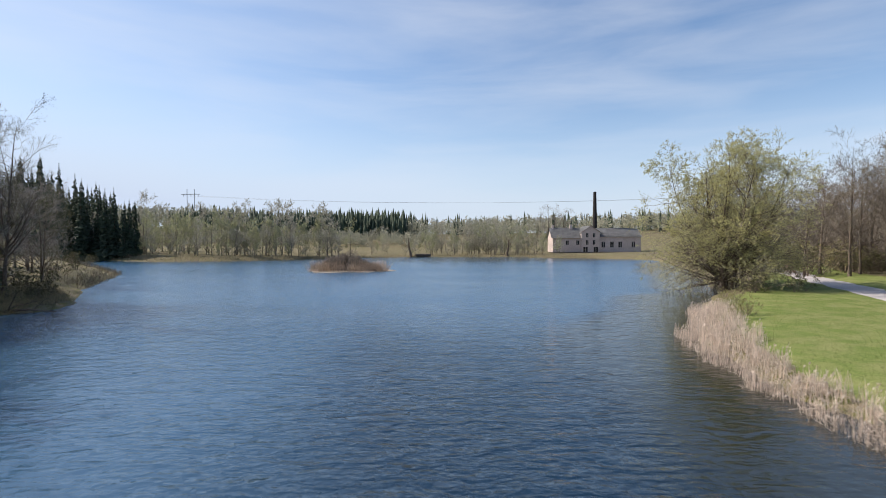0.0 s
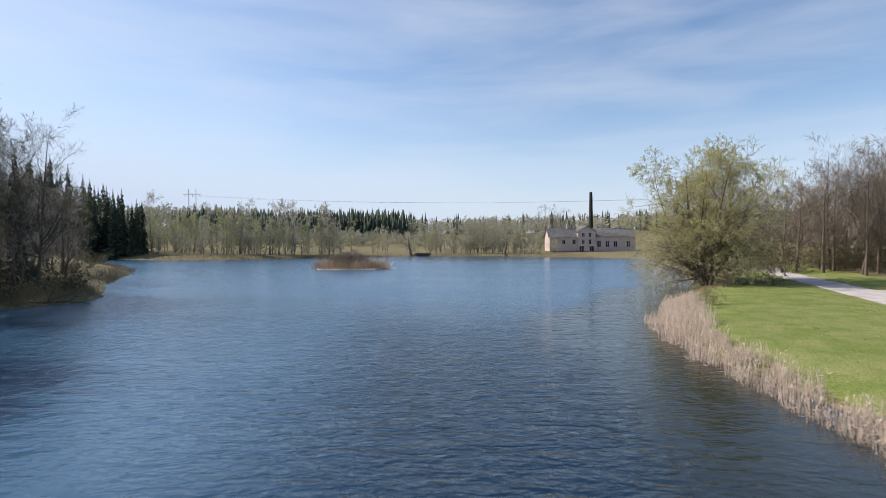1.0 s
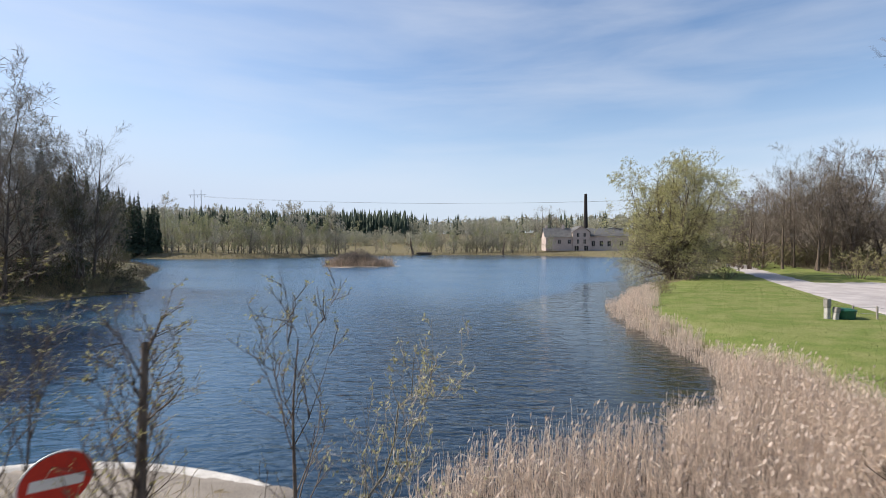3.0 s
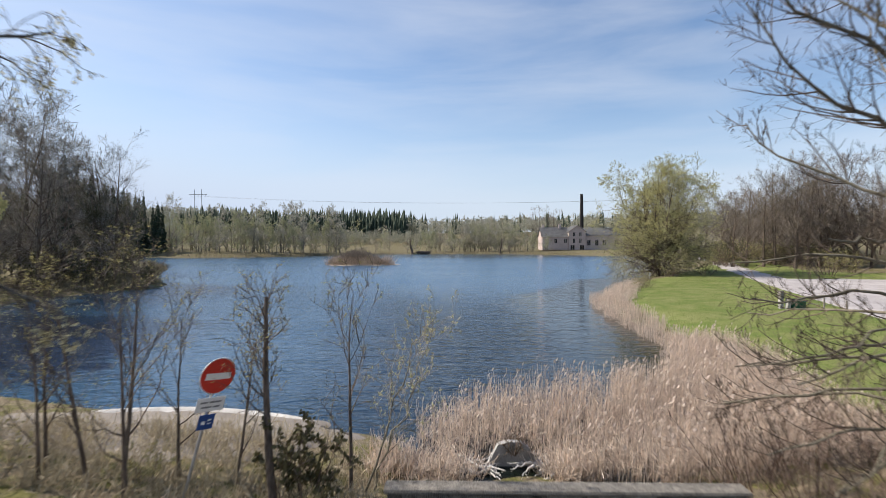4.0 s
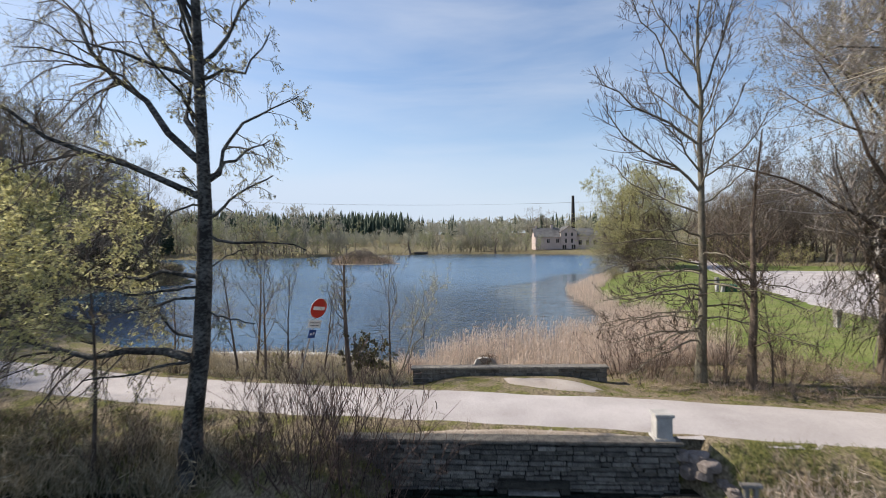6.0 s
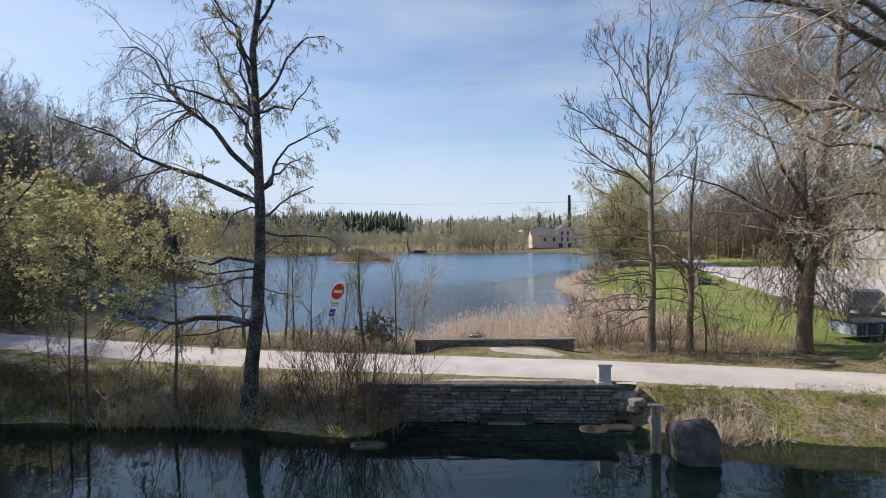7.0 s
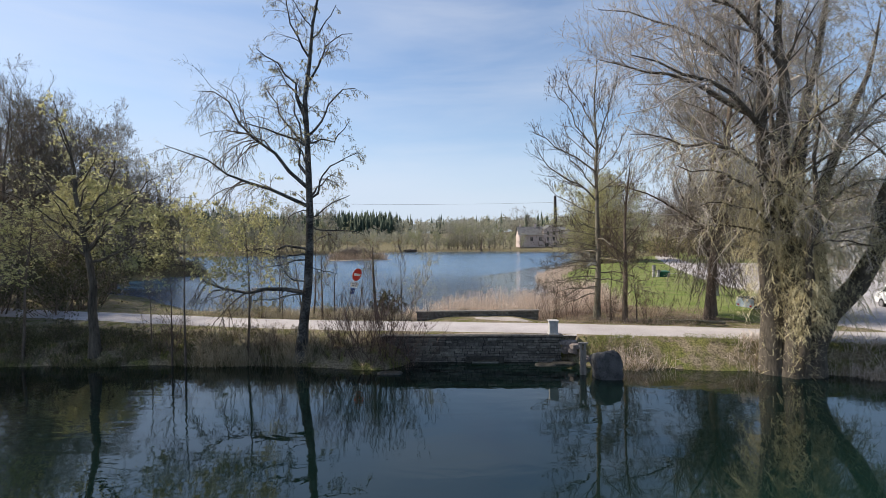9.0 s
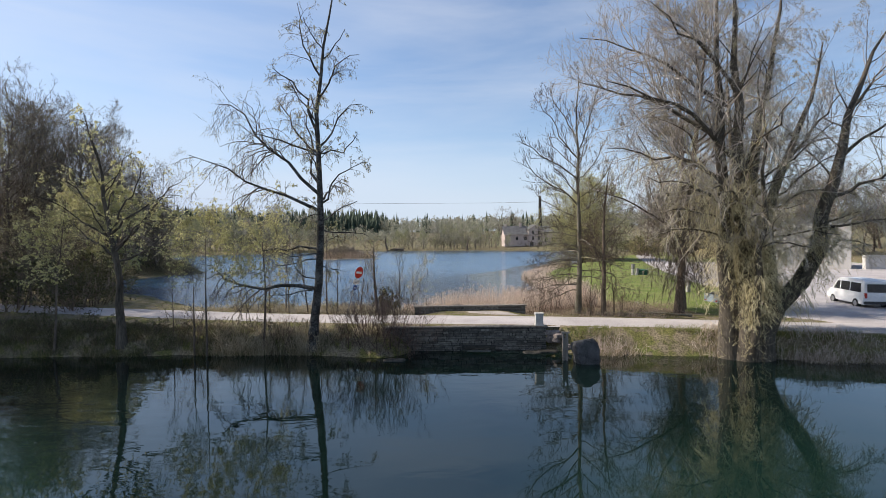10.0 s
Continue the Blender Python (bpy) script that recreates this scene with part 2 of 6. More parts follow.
MORTAR_PALE = mat("mortar_pale", (0.16, 0.15, 0.135), (0.32, 0.30, 0.275), 6, 0.95, 0.8, 40)
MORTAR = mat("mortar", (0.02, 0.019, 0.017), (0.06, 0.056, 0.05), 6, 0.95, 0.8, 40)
CONCRETE = mat("concrete", (0.28, 0.27, 0.25), (0.52, 0.50, 0.47), 4, 0.9, 0.5, 50)
GRANITE = mat("granite", (0.016, 0.016, 0.017), (0.12, 0.117, 0.114), 3.2, 0.85, 1.0, 45)
BARK_FAR = mat("bark_far", (0.10, 0.085, 0.065), (0.24, 0.21, 0.17), 3, 0.9, 0.2, 12)
WOOD_GREY = mat("wood_grey", (0.14, 0.12, 0.10), (0.32, 0.29, 0.25), 3, 0.85, 0.6, 30, stretch=(1, 1, 0.15))
WALL_PINK = mat("plaster_pink", (0.40, 0.32, 0.29), (0.60, 0.50, 0.46), 0.35, 0.9, 0.4, 4)
WALL_WHITE = mat("plaster_white", (0.46, 0.43, 0.40), (0.62, 0.59, 0.55), 0.6, 0.9, 0.3, 8)
ROOF = mat("roof_grey", (0.15, 0.15, 0.155), (0.30, 0.295, 0.29), 0.8, 0.8, 0.4, 8)
BRICK_DARK = mat("chimney_brick", (0.018, 0.015, 0.014), (0.05, 0.042, 0.038), 2, 0.9, 0.5, 12)
GLASS_DARK = mat("window_dark", (0.015, 0.016, 0.018), (0.04, 0.04, 0.045), 2, 0.15, 0.0, 8, spec=0.5)
METAL = mat("galvanised", (0.30, 0.31, 0.32), (0.45, 0.46, 0.47), 6, 0.45, 0.1, 40, metal=0.7)
SIGN_RED = mat("sign_red", (0.50, 0.035, 0.025), (0.62, 0.05, 0.03), 5, 0.45, 0.0, 30)
SIGN_WHITE = mat("sign_white", (0.70, 0.69, 0.66), (0.82, 0.81, 0.78), 5, 0.5, 0.0, 30)
SIGN_BLUE = mat("sign_blue", (0.02, 0.06, 0.20), (0.03, 0.08, 0.26), 5, 0.45, 0.0, 30)
WHITE_PAINT = mat("white_paint", (0.66, 0.66, 0.65), (0.80, 0.80, 0.79), 3, 0.45, 0.05, 30)

# ---- the lie of the land ----
LAKE_Z, POND_Z = 0.0, -0.28
LAKE = [(-10, -0.6), (-15.5, 0.5), (-19.5, 4), (-24, 9), (-31, 14), (-36, 20), (-38, 26), (-37, 33), (-33.5, 38.5), (-35, 43), (-45, 57), (-50, 66), (-59, 83),
        (-78, 101), (-101, 121), (-124, 146), (-110, 144), (-88, 135), (-66, 137), (-53, 144), (-30, 162), (-10, 168), (14, 164), (38, 150),
        (50, 137), (46, 118), (41, 96), (32, 70), (25.5, 52), (18.6, 41), (13.0, 29), (11.4, 22), (11.9, 13), (11.7, 9), (10.8, 5), (10.0, 1.5), (9, -1), (7.5, -3.5), (3, -5.0), (0, -4.8), (-0.6, -2.6), (-4, -1.4)]
POND = [(-70, -18.6), (-25, -13.2), (-18.5, -12.3), (-8.6, -12.35), (-4.4, -12.65), (-1.4, -13.5), (-0.7, -13.0), (-0.4, -12.0), (6.0, -12.05), (6.5, -13.0), (8.6, -13.3), (12, -13.8),
        (15.3, -14.7), (24, -16.5), (45, -22), (50, -62), (-70, -62)]
ROAD = [(-70, 14), (-38, 2.6), (-25.6, -3.25), (-15.9, -6.0), (-7.1, -8.6), (0.5, -9.62), (5.6, -10.4), (9.2, -11.0), (13.2, -12.1), (18.6, -13.4), (30, -15.7), (70, -24)]
PATH = [(23.5, -12.5), (24.5, 0), (26.5, 14), (30.5, 28), (37, 48), (42, 63), (50.5, 85), (57, 110), (60, 140)]
YARD = [(19.0, -12.4), (18.0, -9.5), (18.6, -6.8), (21.0, -2.6), (22.4, 1.5), (23.4, 10), (26, 19), (30, 30), (36, 43), (44, 44), (62, 40), (62, 12), (34, 5), (31.5, -8), (32, -14)]


EAST = [(46, 118), (32, 70), (25.5, 52), (18.6, 41), (12.2, 29), (10.6, 22), (10.8, 13), (11.2, 9), (10.2, 3), (7.5, -3.5)]


def signed(poly, x, y):
    """Distance to a polygon's edge, negative inside."""
    p = np.array(poly, float)
    q = np.roll(p, -1, axis=0)
    best = np.full(x.shape, 1e9)
    odd = np.zeros(x.shape, bool)
    for (ax, ay), (bx, by) in zip(p, q):
        dx, dy = bx - ax, by - ay
        t = np.clip(((x - ax) * dx + (y - ay) * dy) / (dx * dx + dy * dy), 0, 1)
        best = np.minimum(best, np.hypot(x - ax - t * dx, y - ay - t * dy))
        if ay != by:
            odd ^= ((ay > y) != (by > y)) & (x < (bx - ax) * (y - ay) / (by - ay) + ax)
    return np.where(odd, -best, best)


def to_line(line, x, y):
    best = np.full(x.shape, 1e9)
    for (ax, ay), (bx, by) in zip(line[:-1], line[1:]):
        dx, dy = bx - ax, by - ay
        t = np.clip(((x - ax) * dx + (y - ay) * dy) / (dx * dx + dy * dy), 0, 1)
        best = np.minimum(best, np.hypot(x - ax - t * dx, y - ay - t * dy))
    return best


def smooth(a, b, v):
    t = np.clip((v - a) / (b - a), 0, 1)
    return t * t * (3 - 2 * t)


def rough_noise(x, y, s):
    return (np.sin(x * s + 1.3 * np.sin(y * s * 0.7)) + np.sin(y * s * 1.1 + 1.7 * np.sin(x * s * 0.6 + 2)) + np.sin((x + y) * s * 0.63 + 4)) / 3


ROAD_Z = 0.70


def height(x, y):
    """The ground's height."""
    x, y = np.asarray(x, float), np.asarray(y, float)
    land = 0.55 + 0.012 * np.clip(x - 12, 0, 60) + 0.02 * np.clip(-38 - x, 0, 60) + 0.05 * rough_noise(x, y, 0.5) + 0.06 * rough_noise(x + 9, y, 0.13)
    land += 9.5 * smooth(220, 380, y) + 3.0 * smooth(60, 160, x) + 5 * smooth(-120, -240, x) + 0.4 * smooth(170, 220, y)
    shore = signed(LAKE, x, y) + 0.5 * rough_noise(x, y, 0.9) + 0.25 * rough_noise(y, x, 2.3)
    z = np.where(shore > 0, 0.02 + (land - 0.02) * (1 - np.exp(-np.clip(shore, 0, 60) / 1.6)), np.maximum(shore * 0.35, -1.6))
    pond = signed(POND, x, y) + 0.2 * rough_noise(x, y, 1.4)
    z = np.minimum(z, np.where(pond > 0, POND_Z + 0.02 + (land - POND_Z) * (1 - np.exp(-np.clip(pond, 0, 60) / 0.32)), np.maximum(POND_Z + pond * 0.5, -1.9)))
    for line, half, level in ((ROAD, 1.55, ROAD_Z), (PATH, 2.3, 0.66)):
        d = to_line(line, x, y)
        k = 1 - smooth(half, half + 0.5, d)
        z = z * (1 - k) + level * k
    z = np.where(pond < -0.04, np.minimum(z, np.maximum(POND_Z + pond * 0.8, -1.9)), z)
    mound = (1 - smooth(1.4, 3.5, np.abs(x - 2.7))) * (1 - smooth(-6.9, -6.1, y)) * smooth(-9.2, -8.2, y)
    z = z + np.maximum(0, 0.75 - z) * mound
    yard = 1 - smooth(-0.5, 2.0, signed(YARD, x, y))
    return z * (1 - yard) + 0.66 * yard


def mesh_from(name, verts, faces, mats=(), face_mat=None, smooth_shade=True):
    """A mesh from arrays: verts (n, 3) and a list of face arrays (m, 3) or (m, 4)."""
    me = bpy.data.meshes.new(name)
    verts = np.asarray(verts, np.float32).reshape(-1, 3)
    faces = [np.asarray(f, np.int32) for f in faces if len(f)]
    loops = np.concatenate([f.ravel() for f in faces])
    sizes = np.concatenate([np.full(len(f), f.shape[1], np.int32) for f in faces])
    me.vertices.add(len(verts))
    me.vertices.foreach_set("co", verts.ravel())
    me.loops.add(len(loops))
    me.loops.foreach_set("vertex_index", loops)
    me.polygons.add(len(sizes))
    me.polygons.foreach_set("loop_start", np.concatenate([[0], np.cumsum(sizes)[:-1]]).astype(np.int32))
    for m in mats:
        me.materials.append(m)
    if face_mat is not None:
        me.polygons.foreach_set("material_index", np.asarray(face_mat, np.int32))
    me.polygons.foreach_set("use_smooth", np.full(len(sizes), smooth_shade, bool))
    me.update(calc_edges=True)
    me.validate()
    return me


def steps(points):
    """Grid lines: (end, spacing) pairs from a start."""
    out = [points[0]]
    for end, gap in points[1:]:
        n = max(1, int(round((end - out[-1]) / gap)))
        out += list(np.linspace(out[-1], end, n + 1)[1:])
    return np.array(out)


gx = steps([-2500, (-600, 300), (-200, 50), (-70, 8), (-42, 2), (-16, 1), (18, 0.45), (34, 1), (70, 2), (200, 8), (600, 50), (2500, 300)])
gy = steps([-1500, (-300, 300), (-70, 30), (-18, 3), (8, 0.45), (34, 1), (70, 2), (180, 4), (460, 12), (900, 60), (3500, 400)])
GX, GY = np.meshgrid(gx, gy)
GZ = height(GX, GY)
idx = np.arange(GX.size).reshape(GX.shape)
quads = np.stack([idx[:-1, :-1], idx[:-1, 1:], idx[1:, 1:], idx[1:, :-1]], -1).reshape(-1, 4)


def ground_mat():
    m = bpy.data.materials.new("ground")
    m.use_nodes = True
    n, l = m.node_tree.nodes, m.node_tree.links
    b = n["Principled BSDF"]
    b.inputs["Roughness"].default_value, b.inputs["Specular IOR Level"].default_value = 0.95, 0.1
    tc = n.new("ShaderNodeTexCoord")

    def ns(scale, detail=5.0):
        t = n.new("ShaderNodeTexNoise")
        t.inputs["Scale"].default_value, t.inputs["Detail"].default_value = scale, detail
        l.new(tc.outputs["Object"], t.inputs["Vector"])
        return t

    def ramp(src, c0, c1, p0=0.35, p1=0.65):
        r = n.new("ShaderNodeValToRGB")
        r.color_ramp.elements[0].position, r.color_ramp.elements[1].position = p0, p1
        r.color_ramp.elements[0].color, r.color_ramp.elements[1].color = (*c0, 1), (*c1, 1)
        l.new(src.outputs["Fac"], r.inputs["Fac"])
        return r

    def mix(fac, a, c):
        x = n.new("ShaderNodeMix")
        x.data_type = "RGBA"
        l.new(fac, x.inputs["Factor"])
        l.new(a, x.inputs["A"])
        l.new(c, x.inputs["B"])
        return x.outputs["Result"]

    speck, mid, fine = ns(0.7, 8.0), ns(2.2), ns(16.0, 6.0)
    dry = ramp(fine, (0.10, 0.08, 0.052), (0.28, 0.23, 0.155))
    weedy = ramp(fine, (0.065, 0.066, 0.024), (0.18, 0.17, 0.06))
    lawn = ramp(fine, (0.066, 0.098, 0.022), (0.195, 0.24, 0.065), 0.3, 0.7)
    lawn2 = ramp(fine, (0.12, 0.138, 0.046), (0.27, 0.275, 0.105), 0.3, 0.7)
    pick = ramp(mid, (0, 0, 0), (1, 1, 1), 0.45, 0.6)
    base = mix(pick.outputs["Color"], dry.outputs["Color"], weedy.outputs["Color"])
    patch = ramp(speck, (0, 0, 0), (1, 1, 1), 0.38, 0.62)
    green = mix(patch.outputs["Color"], lawn.outputs["Color"], lawn2.outputs["Color"])
    at = n.new("ShaderNodeAttribute")
    at.attribute_name = "lawn"
    wob = n.new("ShaderNodeMath")
    wob.operation = "MULTIPLY_ADD"
    wob.inputs[1].default_value, wob.inputs[2].default_value = 0.6, -0.3
    l.new(mid.outputs["Fac"], wob.inputs[0])
    add = n.new("ShaderNodeMath")
    add.operation = "ADD"
    add.use_clamp = True
    l.new(at.outputs["Fac"], add.inputs[0])
    l.new(wob.outputs["Value"], add.inputs[1])
    edge = n.new("ShaderNodeMapRange")
    edge.inputs["From Min"].default_value, edge.inputs["From Max"].default_value = 0.4, 0.6
    l.new(add.outputs["Value"], edge.inputs["Value"])
    l.new(mix(edge.outputs["Result"], base, green), b.inputs["Base Color"])
    bp = n.new("ShaderNodeBump")
    bp.inputs["Strength"].default_value, bp.inputs["Distance"].default_value = 0.4, 0.05
    l.new(fine.outputs["Fac"], bp.inputs["Height"])
    l.new(bp.outputs["Normal"], b.inputs["Normal"])
    return m


ground_me = mesh_from("ground", np.stack([GX, GY, GZ], -1).reshape(-1, 3), [quads], [ground_mat()])
LAWN = [(27, 49), (22, 44), (17.6, 36.5), (15.4, 31), (13.9, 24.5), (12.8, 19.5), (12.4, 14), (12.5, 8.4), (12.5, 4.2), (11.8, 0.4), (12.6, -2), (15.5, -9), (20, -10.5), (34, -13), (48, -12), (60, 8), (62, 40), (46, 50), (49, 62), (57, 84), (64, 110), (54, 110), (45, 75)]
lawn_d = signed(LAWN, GX, GY)
meadow = smooth(172, 185, GY) * (1 - smooth(300, 340, GY)) * 0.3
bank = np.exp(-((to_line(ROAD, GX, GY) - 2.2) / 0.6) ** 2) * 0.42 * (1 - smooth(-3, -1, GX) * (1 - smooth(5.5, 7, GX)))
lawn_w = np.clip(np.maximum.reduce([1 - smooth(-0.6, 0.6, lawn_d), meadow, bank]), 0, 1)
ground_me.attributes.new("lawn", "FLOAT", "POINT").data.foreach_set("value", lawn_w.ravel().astype(np.float32))
ground = tagged(new("ground", ground_me), "spring ground of lawn, dry grass and lake banks", "ground", kind="structure")

for nm, z, x0, x1, y0, y1, m, lab in (
        # The lake's third colour is paler: sky brightness put into the water itself.
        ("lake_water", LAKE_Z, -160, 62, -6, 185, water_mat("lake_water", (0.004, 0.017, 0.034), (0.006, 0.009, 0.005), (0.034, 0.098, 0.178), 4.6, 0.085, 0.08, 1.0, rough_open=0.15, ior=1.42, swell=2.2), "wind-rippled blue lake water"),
        ("pond_water", POND_Z, -75, 55, -66, -11.2, water_mat("pond_water", (0.0030, 0.0088, 0.0070), (0.0030, 0.0088, 0.0070), (0.006, 0.020, 0.015), 1.5, 0.09, 0.06, 1.0, 0.0, (0.68, 0.90, 1.0), 1.40, 0.02), "still dark green pond water")):
    nx, ny = 180, 150
    X, Y = np.meshgrid(np.linspace(x0, x1, nx), np.linspace(y0, y1, ny))
    ii = np.arange(nx * ny).reshape(ny, nx)
    q = np.stack([ii[:-1, :-1], ii[:-1, 1:], ii[1:, 1:], ii[1:, :-1]], -1).reshape(-1, 4)
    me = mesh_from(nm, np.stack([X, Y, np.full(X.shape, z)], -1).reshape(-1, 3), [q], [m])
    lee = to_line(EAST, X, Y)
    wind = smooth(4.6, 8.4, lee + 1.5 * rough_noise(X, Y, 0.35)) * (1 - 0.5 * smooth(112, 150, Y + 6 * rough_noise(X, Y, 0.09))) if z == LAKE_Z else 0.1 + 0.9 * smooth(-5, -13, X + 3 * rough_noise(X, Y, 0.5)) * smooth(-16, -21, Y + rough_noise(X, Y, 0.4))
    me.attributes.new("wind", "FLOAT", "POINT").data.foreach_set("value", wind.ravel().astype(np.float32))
    # Mask for roughness and the painted sky colour: out past y 4, or left.
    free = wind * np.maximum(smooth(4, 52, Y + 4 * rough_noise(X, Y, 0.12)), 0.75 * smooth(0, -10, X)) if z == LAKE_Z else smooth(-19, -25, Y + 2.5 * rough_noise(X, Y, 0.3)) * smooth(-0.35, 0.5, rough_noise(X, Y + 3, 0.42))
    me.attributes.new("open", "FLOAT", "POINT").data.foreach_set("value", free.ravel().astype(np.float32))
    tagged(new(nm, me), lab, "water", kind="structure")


def resample(line, gap):
    p = np.array(line, float)
    s = np.concatenate([[0], np.cumsum(np.hypot(*np.diff(p, axis=0).T))])
    # rounded corners: average of neighbouring samples
    t = np.arange(0, s[-1], gap)
    q = np.stack([np.interp(t, s, p[:, k]) for k in (0, 1)], -1)
    k = max(1, int(3 / gap))
    pad = np.concatenate([np.repeat(q[:1], k, 0), q, np.repeat(q[-1:], k, 0)])
    ker = np.ones(2 * k + 1) / (2 * k + 1)
    return np.stack([np.convolve(pad[:, c], ker, "valid") for c in (0, 1)], -1)


def strip(name, line, half, level, m, label, seed, cols=9):
    """A gravel way with ragged edges and two faint wheel tracks."""
    c = resample(line, 0.5)
    d = np.gradient(c, axis=0)
    d /= np.linalg.norm(d, axis=1)[:, None]
    nrm = np.stack([-d[:, 1], d[:, 0]], -1)
    rg = np.random.RandomState(seed)
    u = np.linspace(-1, 1, cols)
    jag = np.convolve(rg.uniform(-1, 1, len(c) + 2), [0.25, 0.5, 0.25], "valid") * 0.16
    jag2 = np.convolve(rg.uniform(-1, 1, len(c) + 2), [0.25, 0.5, 0.25], "valid") * 0.16
    off = u[None] * half + np.where(u[None] < 0, jag[:, None], jag2[:, None]) * np.abs(u[None]) ** 4
    pts = c[:, None] + nrm[:, None] * off[..., None]
    z = level + 0.035 + 0.03 * (1 - u[None] ** 2) - 0.02 * np.exp(-((np.abs(u[None]) - 0.5) / 0.15) ** 2) + 0 * off
    z[:, 0] -= 0.08
    z[:, -1] -= 0.08
    v = np.concatenate([pts, z[..., None]], -1).reshape(-1, 3)
    ii = np.arange(len(c) * cols).reshape(len(c), cols)
    q = np.stack([ii[:-1, :-1], ii[1:, :-1], ii[1:, 1:], ii[:-1, 1:]], -1).reshape(-1, 4)[:, ::-1]
    return tagged(new(name, mesh_from(name, v, [q], [m])), label, "road", kind="structure")


strip("road", ROAD, 1.36, ROAD_Z, GRAVEL, "pale gravel road over the dam", 1)
strip("pavement", PATH, 2.2, 0.66, GRAVEL, "pale gravel track beside the lawn", 2)


def yard():
    X, Y = np.meshgrid(np.arange(16, 63, 0.5), np.arange(-14.5, 46, 0.5))
    d = signed(YARD, X, Y) + 0.4 * rough_noise(X, Y, 1.3)
    keep = d < 0
    ii = np.arange(X.size).reshape(X.shape)
    q = np.stack([ii[:-1, :-1], ii[:-1, 1:], ii[1:, 1:], ii[1:, :-1]], -1).reshape(-1, 4)
    q = q[keep.ravel()[q].any(1)]
    Z = 0.68 + 0.015 * rough_noise(X, Y, 0.8)
    # the outer ring is drawn in to the worn edge and sinks into the grass
    gy, gx = np.gradient(d, 0.5)
    out = np.clip(d, 0, 0.8) / np.maximum(gx * gx + gy * gy, 0.3)
    X, Y, Z = X - out * gx, Y - out * gy, np.where(d > 0, Z - 0.07, Z)
    tagged(new("parking_yard", mesh_from("parking_yard", np.stack([X, Y, Z], -1).reshape(-1, 3), [q], [GRAVEL])), "pale gravel parking yard", "pavement", kind="structure")


yard()


# ---- building helpers ----
def empty(name, m=None):
    ob = new(name)
    if m is not None:
        ob.matrix_world = m
    return ob


def part(name, bm, material, parent=None, label=""):
    me = bpy.data.meshes.new(name)
    bm.to_mesh(me)
    bm.free()
    if material:
        me.materials.append(material)
    ob = new(name, me)
    ob.parent = parent
    if label:
        tagged(ob, label)
    return ob


def part_me(name, me, parent=None, label=""):
    ob = new(name, me)
    ob.parent = parent
    if label:
        tagged(ob, label)
    return ob


def box(x0, x1, y0, y1, z0, z1, bev=0.0, bm=None):
    bm = bm or bmesh.new()
    r = bmesh.ops.create_cube(bm, size=1.0)
    for v in r["verts"]:
        v.co = Vector(((x0 + x1) / 2 + v.co.x * (x1 - x0), (y0 + y1) / 2 + v.co.y * (y1 - y0), (z0 + z1) / 2 + v.co.z * (z1 - z0)))
    if bev:
        bmesh.ops.bevel(bm, geom=list({e for v in r["verts"] for e in v.link_edges}), offset=bev, segments=2, affect="EDGES")
    return bm


def cyl(r0, r1, z0, z1, n=16, bm=None, m=None):
    bm = bm or bmesh.new()
    mm = (m or Matrix.Identity(4)) @ Matrix.Translation((0, 0, (z0 + z1) / 2))
    bmesh.ops.create_cone(bm, cap_ends=True, segments=n, radius1=r0, radius2=r1, depth=z1 - z0, matrix=mm)
    return bm


def extrude_xz(profile, y0, y1, bm=None):
    """A closed outline in x and z, drawn out along y."""
    bm = bm or bmesh.new()
    a = [bm.verts.new((x, y0, z)) for x, z in profile]
    b = [bm.verts.new((x, y1, z)) for x, z in profile]
    bm.faces.new(a)
    bm.faces.new(b[::-1])
    for i in range(len(a)):
        j = (i + 1) % len(a)
        bm.faces.new((a[j], a[i], b[i], b[j]))
    bmesh.ops.recalc_face_normals(bm, faces=bm.faces)
    return bm


# ---- trees ----
def unit(v):
    return v / np.maximum(np.linalg.norm(v, axis=-1, keepdims=True), 1e-9)


def grow(rg, p0, d0, length, r0, r1, n, wig, up):
    """Polylines from many starts at once: (b, n, 3) points and (b, n) radii."""
    b = len(p0)
    P = np.zeros((b, n, 3))
    P[:, 0] = p0
    d = unit(d0)
    step = (length / (n - 1))[:, None]
    upv = np.zeros((b, 3))
    upv[:, 2] = up
    for k in range(1, n):
        d = unit(d + rg.normal(0, wig, (b, 3)) + upv)
        P[:, k] = P[:, k - 1] + d * step
    w = np.linspace(0, 1, n)[None] ** 0.9
    R = r0[:, None] * (1 - w) + r1[:, None] * w
    return P, R


